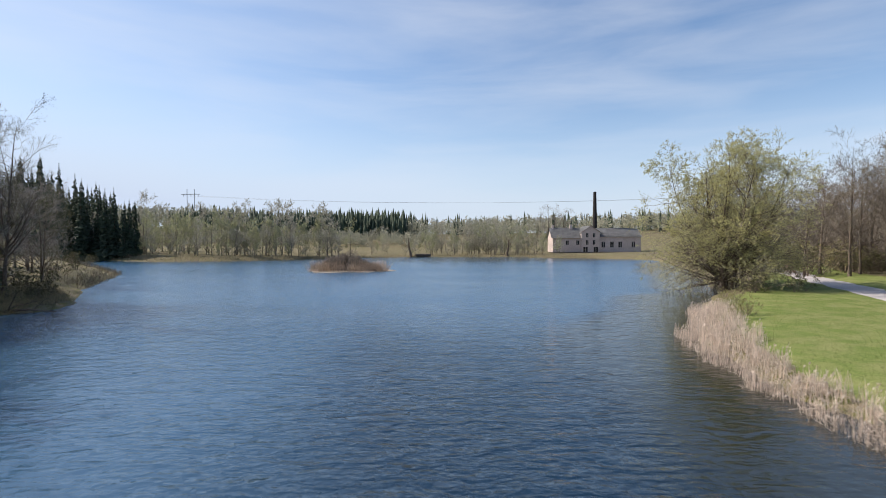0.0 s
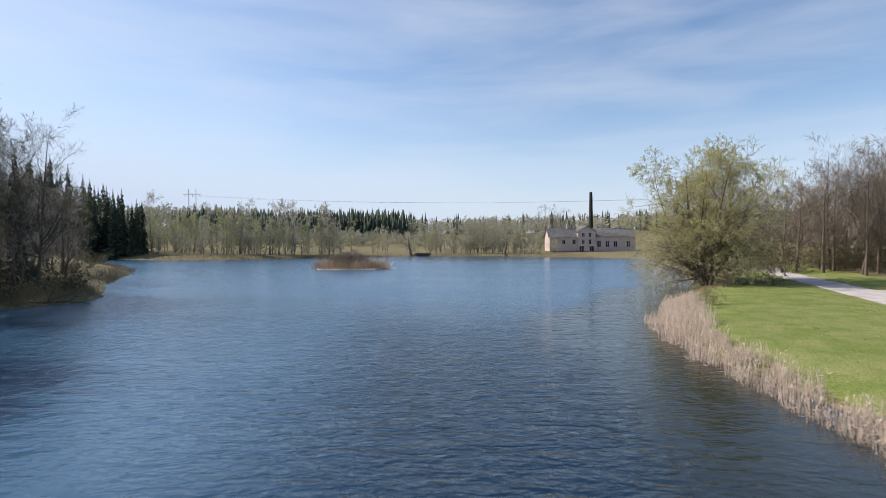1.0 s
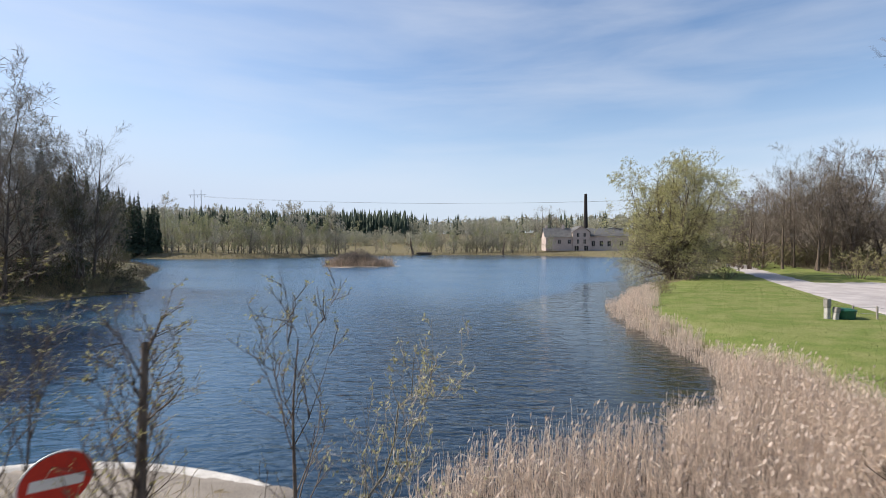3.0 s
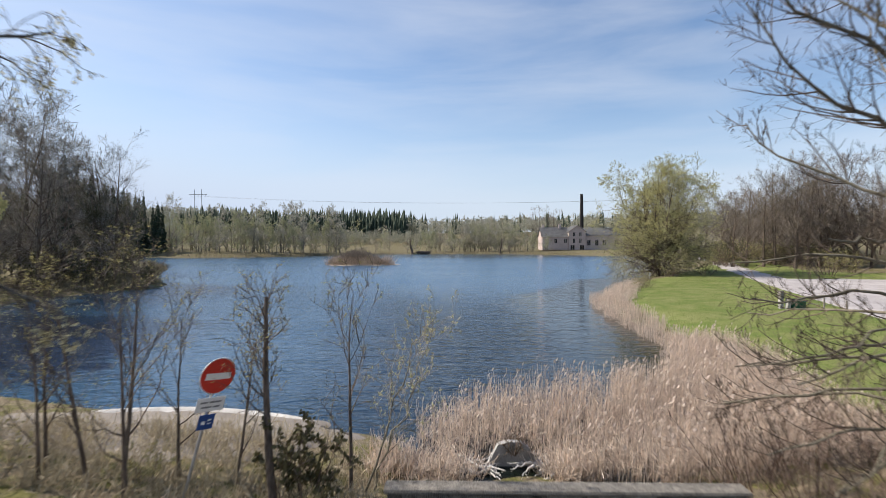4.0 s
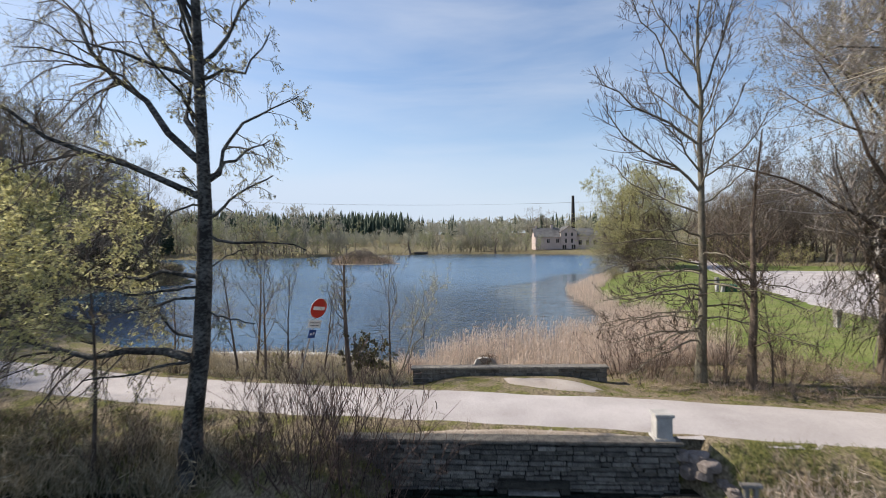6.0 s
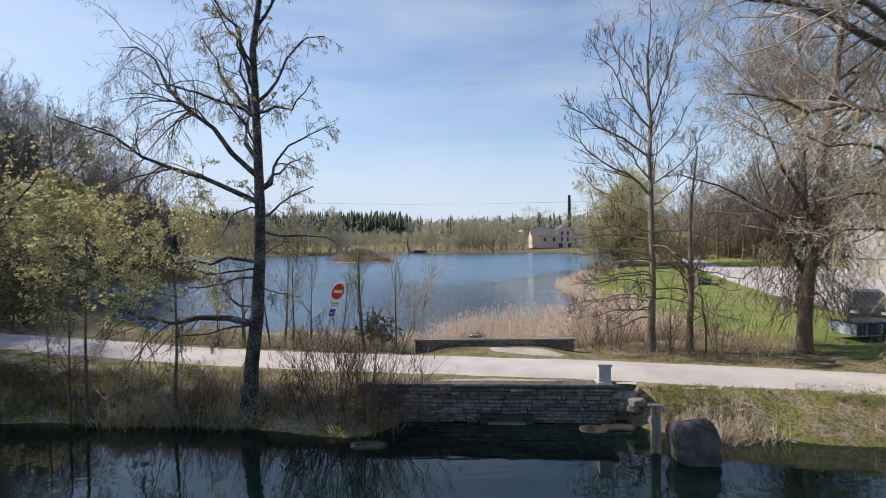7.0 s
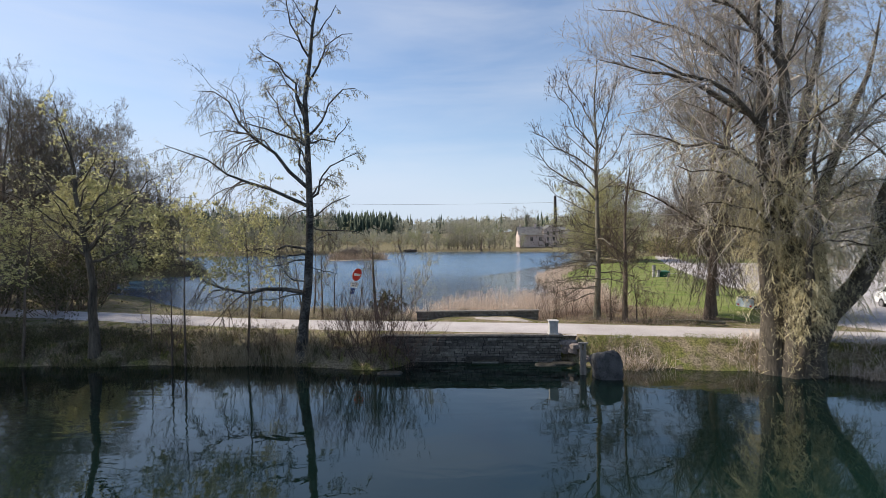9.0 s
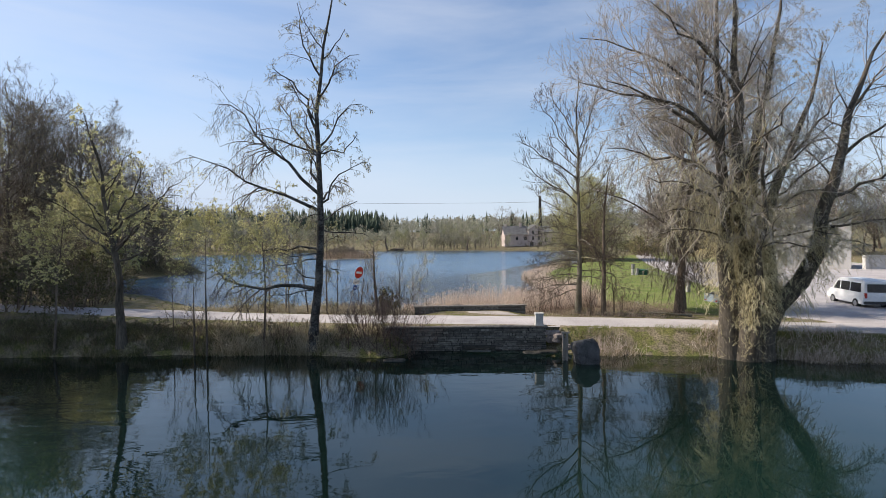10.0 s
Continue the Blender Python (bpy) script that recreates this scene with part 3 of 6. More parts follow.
def sprout(rg, P, R, count, lo, hi, ang, ratio, n, wig, up, thin=0.6, tip=0.25, shape=None, rmin=0.004):
    """Children of every branch of (P, R)."""
    b, m, _ = P.shape
    which = np.repeat(np.arange(b), count)
    t = rg.uniform(lo, hi, len(which))
    f = t * (m - 1)
    i = np.minimum(f.astype(int), m - 2)
    k = (f - i)[:, None]
    p0 = P[which, i] * (1 - k) + P[which, i + 1] * k
    r = R[which, i] * (1 - k[:, 0]) + R[which, i + 1] * k[:, 0]
    tan = unit(P[which, i + 1] - P[which, i])
    plen = np.linalg.norm(np.diff(P, axis=1), axis=2).sum(1)[which]
    side = unit(np.cross(tan, rg.normal(0, 1, tan.shape)))
    a = np.radians(rg.uniform(ang[0], ang[1], len(which)))[:, None]
    d = tan * np.cos(a) + side * np.sin(a)
    s = shape(t) if shape else (1.15 - 0.6 * t)
    length = plen * ratio * s * rg.uniform(0.65, 1.2, len(which))
    r0 = np.maximum(np.minimum(r * thin, length * 0.017), rmin)
    return grow(rg, p0, d, length, r0, np.maximum(r0 * tip, rmin * 0.5), n, wig, up)


def tubes(sets, sides):
    """Verts and quads of all branches in sets [(P, R)], with the given number of sides."""
    V, F, base = [], [], 0
    for (P, R), s in zip(sets, sides):
        b, n, _ = P.shape
        if b == 0:
            continue
        tan = unit(np.gradient(P, axis=1))
        ref = np.where(np.abs(tan[:, :1, 2:3]) > 0.8, np.array([0.1, 1.0, 0]), np.array([0, 0.1, 1.0]))
        u = unit(np.cross(tan, np.broadcast_to(ref, tan.shape)))
        w = np.cross(tan, u)
        if s == 2:
            side = u * R[:, :, None]
            V.append(np.stack([P - side, P + side], 2).reshape(-1, 3))
            ii = base + np.arange(b * n * 2).reshape(b, n, 2)
            F.append(np.stack([ii[:, :-1, 0], ii[:, :-1, 1], ii[:, 1:, 1], ii[:, 1:, 0]], -1).reshape(-1, 4))
            base += b * n * 2
            continue
        th = np.arange(s) * 2 * np.pi / s
        ring = P[:, :, None] + R[:, :, None, None] * (np.cos(th)[:, None] * u[:, :, None] + np.sin(th)[:, None] * w[:, :, None])
        V.append(ring.reshape(-1, 3))
        ii = base + np.arange(b * n * s).reshape(b, n, s)
        a, c = ii[:, :-1], ii[:, 1:]
        F.append(np.stack([a, np.roll(a, -1, 2), np.roll(c, -1, 2), c], -1).reshape(-1, 4))
        base += b * n * s
    return np.concatenate(V), np.concatenate(F)


def along(rg, P, count, lo=0.2, hi=1.0):
    b, m, _ = P.shape
    which = np.repeat(np.arange(b), count)
    f = rg.uniform(lo, hi, len(which)) * (m - 1)
    i = np.minimum(f.astype(int), m - 2)
    k = (f - i)[:, None]
    return P[which, i] * (1 - k) + P[which, i + 1] * k


def blades(rg, at, size, droop=0.0, slim=0.5):
    """Small leaf quads at the given places."""
    n = len(at)
    d = rg.normal(0, 1, (n, 3))
    d[:, 2] -= droop
    d = unit(d)
    w = unit(np.cross(d, rg.normal(0, 1, (n, 3))))
    s = (size * rg.uniform(0.6, 1.3, n))[:, None]
    a, tip = at, at + d * s
    mid = at + d * s * 0.5
    V = np.stack([a, mid + w * s * slim * 0.5, tip, mid - w * s * slim * 0.5], 1).reshape(-1, 3)
    return V, np.arange(4 * n).reshape(n, 4)


def legs(rg, start, heading, pairs, n, wig):
    """One bent limb: from a start, pairs of length and rise in degrees, laid out along a heading that wanders; (1, n, 3) points."""
    pts, a = [np.array(start, float)], radians(heading)
    for ln, el in zip(pairs[0::2], pairs[1::2]):
        a += rg.uniform(-0.09, 0.09)
        e = radians(el)
        pts.append(pts[-1] + ln * np.array([math.cos(a) * math.cos(e), math.sin(a) * math.cos(e), math.sin(e)]))
    p = np.array(pts)
    s = np.concatenate([[0], np.cumsum(np.linalg.norm(np.diff(p, axis=0), axis=1))])
    t = np.linspace(0, s[-1], n)
    q = np.stack([np.interp(t, s, p[:, k]) for k in range(3)], -1)
    q[1:] += rg.normal(0, wig * min(s[-1], 4.0), (n - 1, 3))
    return q[None]


def tree(name, seed, H, r, label, bark=None, twig=None, leaf=None, lean=(0, 0), trunk_wig=0.03, limbs=16, limb_from=0.25, limb_ang=(35, 65), limb_ratio=0.5,
         limb_up=0.06, sub=7, subsub=6, twigs=4, twig_up=0.02, leaves=0, leaf_size=0.05, leaf_droop=0.0, slim=0.5, stems=None, wig=0.12, shape=None, category="tree", group="", twig_r=0.004, limb_r=0.55, tip=0.12, at=None, arms=(), n_fine=4, sub_ratio=0.5, stem_list=(), skirt=None, far=False, leaf_lift=0.0, spread=None, arm_r=0.022, stem_legs=(), skirt_low=None, curtain=0, shoot=None, boughs=(), bough_wig=0.02):
    """A tree: a trunk with limbs, and a crown of fine branches, twigs and leaves."""
    rg = np.random.RandomState(seed)
    root = empty(name)
    tagged(root, label, category, group)
    if stem_legs:
        p0 = np.array([[q[0], q[1], 0.0] for q in stem_legs])
        R0 = np.array([q[3] for q in stem_legs])
        d0, L = np.zeros((len(p0), 3)), np.ones(len(p0))
    elif stem_list:
        sl = np.array(stem_list, float)
        p0 = np.stack([sl[:, 0], sl[:, 1], 0 * sl[:, 0]], -1)
        d0 = np.stack([sl[:, 2], sl[:, 3], 1 + 0 * sl[:, 0]], -1)
        L, R0 = sl[:, 4], sl[:, 5]
    elif stems is None:
        p0, d0 = np.zeros((1, 3)), np.array([[lean[0], lean[1], 1.0]])
        L, R0 = np.array([H]), np.array([r])
    else:
        a = np.arange(stems) * 2.4 + rg.uniform(0, 1, stems)
        q = rg.uniform(0.15, 1.0, stems)
        w = spread or r * 1.6
        p0 = np.stack([np.cos(a) * q * w, np.sin(a) * q * w, np.zeros(stems)], -1)
        d0 = np.stack([np.cos(a) * q * lean[0], np.sin(a) * q * lean[0], np.ones(stems)], -1)
        L, R0 = H * rg.uniform(0.7, 1.05, stems), r * rg.uniform(0.6, 1.0, stems)
    p0[:, 2] -= 0.25
    n_stem = 6 if far and not arms else 12
    P0, R_0 = grow(rg, p0, d0, L, R0, R0 * tip, n_stem, trunk_wig * (11 / (n_stem - 1)) ** 0.5, 0.03)
    if stem_legs:
        P0 = np.concatenate([legs(rg, p, q[2], q[4:], 12, trunk_wig) for p, q in zip(p0, stem_legs)])
    R_0[:, 0] *= 1.35
    P1, R1 = sprout(rg, P0, R_0, limbs, limb_from, 0.97, limb_ang, limb_ratio, 4 if far else 8, wig, limb_up, limb_r, 0.2, shape)
    n_arm = 0
    ra = np.random.RandomState(seed + 500)
    if arms:
        # limbs of their own: share of the trunk's height, heading, rise, length, lift
        for t, az, el, ln, lift in arms:
            f = t * 11
            i = min(int(f), 10)
            q = P0[0, i] * (1 - f + i) + P0[0, i + 1] * (f - i)
            rr = R_0[0, i]
            d = np.array([[math.cos(radians(az)) * math.cos(radians(el)), math.sin(radians(az)) * math.cos(radians(el)), math.sin(radians(el))]])
            Pa, Ra = grow(ra, q[None], d, np.array([ln]), np.array([min(rr * 0.62, arm_r * ln)]), np.array([0.008]), 8, min(wig, 0.13), lift)
            Pa[:, 1:] += ra.normal(0, 0.022 * ln, (1, 7, 3))
            P1, R1 = np.concatenate([P1, Pa]), np.concatenate([R1, Ra])
            n_arm += 1
    rb = np.random.RandomState(seed + 900)
    for k, z, az, *steps_out in boughs:
        # limbs of their own: stem, height above the ground, heading, then pairs of length and rise
        i = int(np.clip(np.searchsorted(P0[k, :, 2], z) - 1, 0, 10))
        f = np.clip((z - P0[k, i, 2]) / (P0[k, i + 1, 2] - P0[k, i, 2]), 0, 1)
        ln = sum(steps_out[0::2])
        Pa = legs(rb, P0[k, i] * (1 - f) + P0[k, i + 1] * f, az, steps_out, 8, bough_wig)
        Ra = np.linspace(min(R_0[k, i] * 0.6, arm_r * ln), 0.013, 8)[None]
        P1, R1 = np.concatenate([P1, Pa]), np.concatenate([R1, Ra])
        n_arm += 1
    if boughs:
        reach = np.linalg.norm(np.diff(P1, axis=1), axis=2).sum(1)
        sub = np.maximum(2, np.round(sub * reach / 2.6)).astype(int)
    P2, R2 = sprout(rg, P1, R1, sub, 0.2, 1.0, (25, 60), sub_ratio, 3 if far else 6, wig, twig_up, 0.6, 0.3, None, twig_r * 1.5)
    P3, R3 = sprout(rg, P2, R2, subsub, 0.15, 1.0, (25, 60), 0.55, n_fine, wig, twig_up, 0.6, 0.4, None, twig_r)
    sets, sides = [(P2, R2), (P3, R3)], ([2, 2] if far else [3, 2])
    last = P3
    if twigs:
        P4, R4 = sprout(rg, P3, R3, twigs, 0.2, 1.0, (20, 55), 0.6, 3, wig, twig_up, 0.7, 0.5, None, twig_r)
        sets.append((P4, R4))
        sides.append(2)
        last = P4
    extra = []
    if skirt:
        # hanging shoots round the lower stems: number, lowest and highest share, length
        thin_k = skirt[4] if len(skirt) > 4 else 1.0
        if curtain:
            low = [q for q in range(len(P1) - n_arm, len(P1)) if P1[q, 0, 2] < 7.6]
            Pc, Rc = sprout(rg, P1[low], R1[low], curtain, 0.05, 0.75, (30, 80), 0.34, 6, 0.16, -0.16, 0.3, 0.4, lambda t: 1 + 0 * t, 0.007 * thin_k)
            Pd, Rd = sprout(rg, Pc, Rc, 6, 0.1, 1.0, (20, 60), 0.5, 4, 0.14, -0.12, 0.7, 0.5, None, 0.006 * thin_k)
            extra += [(Pc, Rc), (Pd, Rd)]
        Pk, Rk = sprout(rg, P0, R_0, skirt[0], skirt[1], skirt[2], (50, 95), skirt[3] / H, 7, 0.16, -0.13, 0.2, 0.4, lambda t: 1 + 0 * t, 0.008 * thin_k)
        Pj, Rj = sprout(rg, Pk, Rk, 7, 0.15, 1.0, (25, 70), 0.5, 5, 0.16, -0.10, 0.7, 0.5, None, 0.008 * thin_k)
        Pi, Ri = sprout(rg, Pj, Rj, 4, 0.1, 1.0, (20, 60), 0.55, 3, 0.12, -0.1, 0.8, 0.6, None, 0.007 * thin_k)
        extra += [(Pk, Rk), (Pj, Rj), (Pi, Ri)]
    if skirt_low:
        # short shoots straight from the bark near the ground: number, lowest and highest share, length
        Pk, Rk = sprout(rg, P0, R_0, skirt_low[0], skirt_low[1], skirt_low[2], (40, 80), skirt_low[3] / H, 5, 0.14, 0.02, 0.2, 0.4, lambda t: 1 + 0 * t, 0.006)
        Pj, Rj = sprout(rg, Pk, Rk, 4, 0.15, 1.0, (20, 60), 0.5, 3, 0.14, 0.02, 0.7, 0.5, None, 0.005)
        extra += [(Pk, Rk), (Pj, Rj)]
    own = len(P1) - n_arm
    if far or stems is not None:
        V, F = tubes([(P0, R_0), (P1, R1)], [5, 3])
        part_me("trunk", mesh_from("trunk", V, [F], [bark or BARK]), root)
        limb_set = None
    else:
        for k in range(len(P0)):
            V, F = tubes([(P0[k:k + 1], R_0[k:k + 1])], [10 if r > 0.1 else 6])
            part_me("trunk", mesh_from("trunk", V, [F], [bark or BARK]), root)
        for k in range(own, len(P1)):
            V, F = tubes([(P1[k:k + 1], R1[k:k + 1])], [6])
            part_me("limb", mesh_from("limb", V, [F], [bark or BARK]), root)
        limb_set = (P1[:own], R1[:own])
    V, F = tubes(sets, sides)
    fm = np.zeros(len(F), int)
    mats = [twig or TWIG]
    if leaves:
        LV, LF = blades(rg, along(rg, last, leaves), leaf_size, leaf_droop - leaf_lift, slim)
        F = np.concatenate([F, LF + len(V)])
        V = np.concatenate([V, LV])
        fm = np.concatenate([fm, np.ones(len(LF), int)])
        mats.append(leaf or LEAF_SPRING)
    if limb_set is not None:
        LV, LF = tubes([limb_set], [5 if r > 0.1 else 3])
        F = np.concatenate([F, LF + len(V)])
        V = np.concatenate([V, LV])
        fm = np.concatenate([fm, np.full(len(LF), len(mats))])
        mats.append(bark or BARK)
    part_me("crown", mesh_from("crown", V, [F], mats, fm), root)
    if extra:
        V, F = tubes(extra, [2] * len(extra))
        part_me("shoot_curtain", mesh_from("shoot_curtain", V, [F], [shoot or twig or TWIG]), root)
    if at:
        root.location = (at[0], at[1], float(height(at[0], at[1])))
    return root


def on_ground(x, y, turn=0.0, scale=1.0, dz=0.0):
    return Matrix.Translation((x, y, float(height(x, y)) + dz)) @ Matrix.Rotation(radians(turn), 4, "Z") @ Matrix.Scale(scale, 4)


def fir_mesh(name, seed, H=20.0, tiers=26, per=10):
    """A spruce: ragged whorls of drooping boughs round a stem."""
    rg = np.random.RandomState(seed)
    V, F, fm = [], [], []
    tv, tf = tubes([grow(rg, np.array([[0, 0, -0.3]]), np.array([[0, 0, 1.0]]), np.array([H]), np.array([0.2]), np.array([0.02]), 6, 0.0, 0)], [5])
    V.append(tv)
    F.append(tf)
    fm += [0] * len(tf)
    base = len(tv)
    for k in range(tiers):
        t = k / (tiers - 1)
        z = H * (0.05 + 0.93 * t)
        rad = ((1 - t) ** 0.8 * H * 0.125 + 0.15) * rg.uniform(0.65, 1.2)
        for j in range(per):
            a = j * 2 * math.pi / per + rg.uniform(-0.35, 0.35) + k * 1.3
            rr = rad * rg.uniform(0.5, 1.15)
            zz = z + rg.uniform(-0.02, 0.02) * H
            ca, sa = math.cos(a), math.sin(a)
            wd = rr * 0.24 + 0.12
            V.append(np.array([[0, 0, zz + 0.25 * rr], [ca * rr * 0.55 - sa * wd, sa * rr * 0.55 + ca * wd, zz - rr * 0.2], [ca * rr, sa * rr, zz - rr * 0.3],
                               [ca * rr * 0.55 + sa * wd, sa * rr * 0.55 - ca * wd, zz - rr * 0.2],
                               [ca * rr * 0.4, sa * rr * 0.4, zz + 0.1 * rr], [ca * rr * 0.85, sa * rr * 0.85, zz - rr * 0.2], [ca * rr * 0.7, sa * rr * 0.7, zz - rr * 0.75], [ca * rr * 0.3, sa * rr * 0.3, zz - rr * 0.5]]))
            F.append(np.array([[base, base + 1, base + 2, base + 3], [base + 4, base + 5, base + 6, base + 7]]))
            fm += [1, 1]
            base += 8
    return np.concatenate(V), np.concatenate(F), np.array(fm)


def far_fir(rgn, H):
    """A distant spruce: six ragged skirts, one above the other."""
    V, F = [], []
    w = rgn.uniform(0.11, 0.19)
    for k in range(6):
        z0, z1 = H * (0.04 + 0.145 * k), H * min(1.0, 0.34 + 0.145 * k)
        a = np.arange(7) * 2 * np.pi / 7 + rgn.uniform(0, 1)
        r = H * w * (1 - 0.14 * k) * rgn.uniform(0.45, 1.2, 7)
        ring = np.stack([np.cos(a) * r, np.sin(a) * r, np.full(7, z0) - rgn.uniform(0, 0.06, 7) * H], -1)
        b = len(V)
        V += list(ring) + [np.array([0, 0, z1])]
        F += [(b + j, b + (j + 1) % 7, b + 7) for j in range(7)]
    return np.array(V), np.array(F)


def far_round(rgn, H):
    """A distant leafless tree: a haze of upward sprays in a rounded crown."""
    n = 80
    d = unit(rgn.normal(0, 1, (n, 3))) * rgn.uniform(0.3, 1.0, (n, 1)) ** 0.5
    at = d * np.array([H * 0.26, H * 0.26, H * 0.42]) + np.array([0, 0, H * 0.5])
    V, F = blades(rgn, at, H * 0.115, -0.8, 0.45)
    return V, np.concatenate([F[:, [0, 1, 2]], F[:, [0, 2, 3]]])


def fir(name, seed, H, label):
    root = empty(name)
    tagged(root, label, "tree", "spruces")
    V, F, fm = fir_mesh(name, seed, H)
    nt = int((fm == 0).sum())
    tv = F[:nt].max() + 1
    part_me("trunk", mesh_from("trunk", V[:tv], [F[:nt]], [BARK]), root)
    part_me("crown", mesh_from("crown", V[tv:], [F[nt:] - tv], [NEEDLE]), root)
    return root

# ---- near trees and shrubs ----

BIRCH_LOW = ((0, 2.45, 184, 0.6, 5, 0.85, 3, 1.2, 0, 0.7, 10, 0.85, 27, 0.7, 36, 0.9, 17), (0, 2.5, 214, 0.8, -6, 0.7, -10, 0.6, 4), (0, 2.93, 168, 0.52, -3, 0.45, 26, 0.4, 54, 0.65, 80),
             (0, 3.78, 196, 0.57, -4, 0.51, -18, 0.57, -4, 0.45, 28), (0, 4.21, 176, 0.35, 14, 0.7, 1, 1.5, -4, 0.42, 41, 0.51, 52), (0, 4.0, 230, 0.6, 5, 0.7, -12, 0.7, 20), (0, 5.7, 190, 0.5, 0, 0.4, -40, 0.6, -60),
             (0, 3.5, 350, 0.6, -15, 0.6, -8), (0, 4.3, 20, 0.5, 40, 0.5, 20))
BIRCH_MID = ((0, 5.87, 190, 0.7, 30, 1.1, 23, 1.25, 17, 0.55, 27, 0.65, 38, 0.7, 15, 0.9, 24), (0, 6.58, 172, 0.42, 35, 0.95, 46, 0.95, 46, 0.65, 40, 0.75, 27, 0.55, 39, 0.65, 61, 0.6, 57, 1.4, 26, 0.8, 16),
             (0, 8.23, 186, 0.61, 24, 0.75, 27, 0.7, 21, 1.0, 11), (0, 8.4, 160, 0.9, 34, 0.9, 52, 0.8, 60, 0.7, 50), (0, 6.18, 8, 0.4, 36, 0.35, 85, 0.35, 62, 0.55, 50, 1.15, 29))
BIRCH_HIGH = ((0, 8.38, 345, 0.9, 4, 0.45, -20, 0.4, 52, 0.5, 50), (0, 8.62, 15, 1.2, 55, 0.5, 70, 0.7, 44, 0.5, 14), (0, 5.47, 340, 0.35, 13, 0.8, 31, 0.9, 23), (0, 5.15, 10, 0.53, -27, 1.05, 4, 0.6, -17),
              (0, 7.05, 150, 0.64, 50, 0.75, 81, 1.2, 87, 1.4, 60), (0, 9.25, 195, 1.05, 68, 0.5, 77, 0.95, 51, 0.95, 40), (0, 9.72, 170, 0.8, 58, 0.8, 54, 0.8, 54))
BIRCH_TOP = ((0, 10.72, 10, 0.85, 60, 1.2, 57, 0.8, 26), (0, 11.7, 185, 0.9, 56, 1.0, 72, 1.4, 84), (0, 9.0, 270, 0.8, 30, 0.9, 40, 0.7, 30), (0, 7.4, 265, 0.8, 30, 0.9, 25, 0.6, 35), (0, 6.3, 85, 0.9, 30, 1.1, 30, 0.8, 20),
             (0, 10.2, 90, 0.8, 45, 0.9, 45), (0, 12.4, 350, 0.8, 45, 0.9, 55), (0, 12.9, 200, 0.7, 50, 0.8, 60))
tree("birch_tree", 11, 16.2, 0.22, "tall silver birch at the pond edge with hanging new leaves", BARK_BIRCH, TWIG_BIRCH, LEAF_BIRCH, trunk_wig=0.006,
     stem_legs=((0.0, 0.0, 0, 0.22, 2.6, 84, 1.6, 86, 1.5, 88, 1.9, 91, 1.2, 91, 1.4, 90, 1.6, 86, 1.6, 82, 2.9, 80),),
     limbs=20, limb_from=0.32, limb_ang=(35, 70), limb_ratio=0.085, limb_up=0.03, sub=8, subsub=6, twigs=5, twig_up=-0.2, leaves=2, leaf_size=0.044, leaf_droop=1.4, wig=0.24, twig_r=0.005, arm_r=0.018, sub_ratio=0.36,
     boughs=BIRCH_LOW + BIRCH_MID + BIRCH_HIGH + BIRCH_TOP, bough_wig=0.016, at=(-4.72, -12.45))
ASH_LEFT = ((0, 5.96, 186, 1.3, 43, 1.0, 30, 1.0, 30, 1.0, 62), (0, 7.48, 172, 1.1, 39, 1.4, 32, 1.1, 34, 0.6, 60), (0, 8.57, 190, 1.25, 46, 1.1, 57, 1.0, 45, 0.6, 65), (0, 9.65, 175, 1.2, 62, 1.1, 56, 1.1, 74),
            (0, 5.3, 150, 1.3, 25, 1.2, 30, 0.8, 55), (0, 6.6, 215, 1.2, 38, 1.2, 40, 0.8, 60), (0, 8.0, 140, 1.1, 42, 1.0, 50, 0.8, 66), (0, 9.2, 225, 1.0, 50, 1.0, 60))
ASH_RIGHT = ((0, 7.48, 5, 1.1, 39, 0.8, 60, 0.6, 70), (0, 9.0, 350, 1.2, 64, 1.3, 78, 1.2, 76), (0, 6.4, 330, 1.0, 35, 0.9, 45, 0.7, 65), (0, 5.6, 20, 1.2, 30, 1.1, 38, 0.6, 60), (0, 8.2, 40, 1.0, 48, 1.0, 62), (0, 10.3, 20, 1.0, 58, 1.0, 74),
             (0, 7.0, 80, 1.1, 38, 1.1, 50, 0.6, 66), (0, 7.9, 275, 1.1, 40, 1.1, 52, 0.6, 66), (0, 6.1, 260, 1.0, 30, 1.0, 40, 0.6, 60), (0, 10.0, 270, 0.9, 52, 0.9, 68))
ASH_HANGING = tuple((0, z, az, 0.9, el, 0.9, el - 12, 0.8, el - 20, 0.5, el - 10) for z, az, el in ((1.6, 190, 6), (1.9, 150, 4), (2.1, 240, 6), (2.4, 20, 0), (2.6, 175, 10), (2.9, 205, 6), (3.2, 340, 4), (3.4, 120, 6), (3.7, 190, 12), (4.0, 260, 8), (4.3, 172, 12), (4.6, 200, 14), (4.5, 5, 8), (1.3, 200, -4), (1.7, 215, 2), (2.2, 165, 2), (2.7, 230, 4), (3.0, 180, 4), (3.5, 215, 6), (2.0, 320, 0), (3.1, 300, 2)))
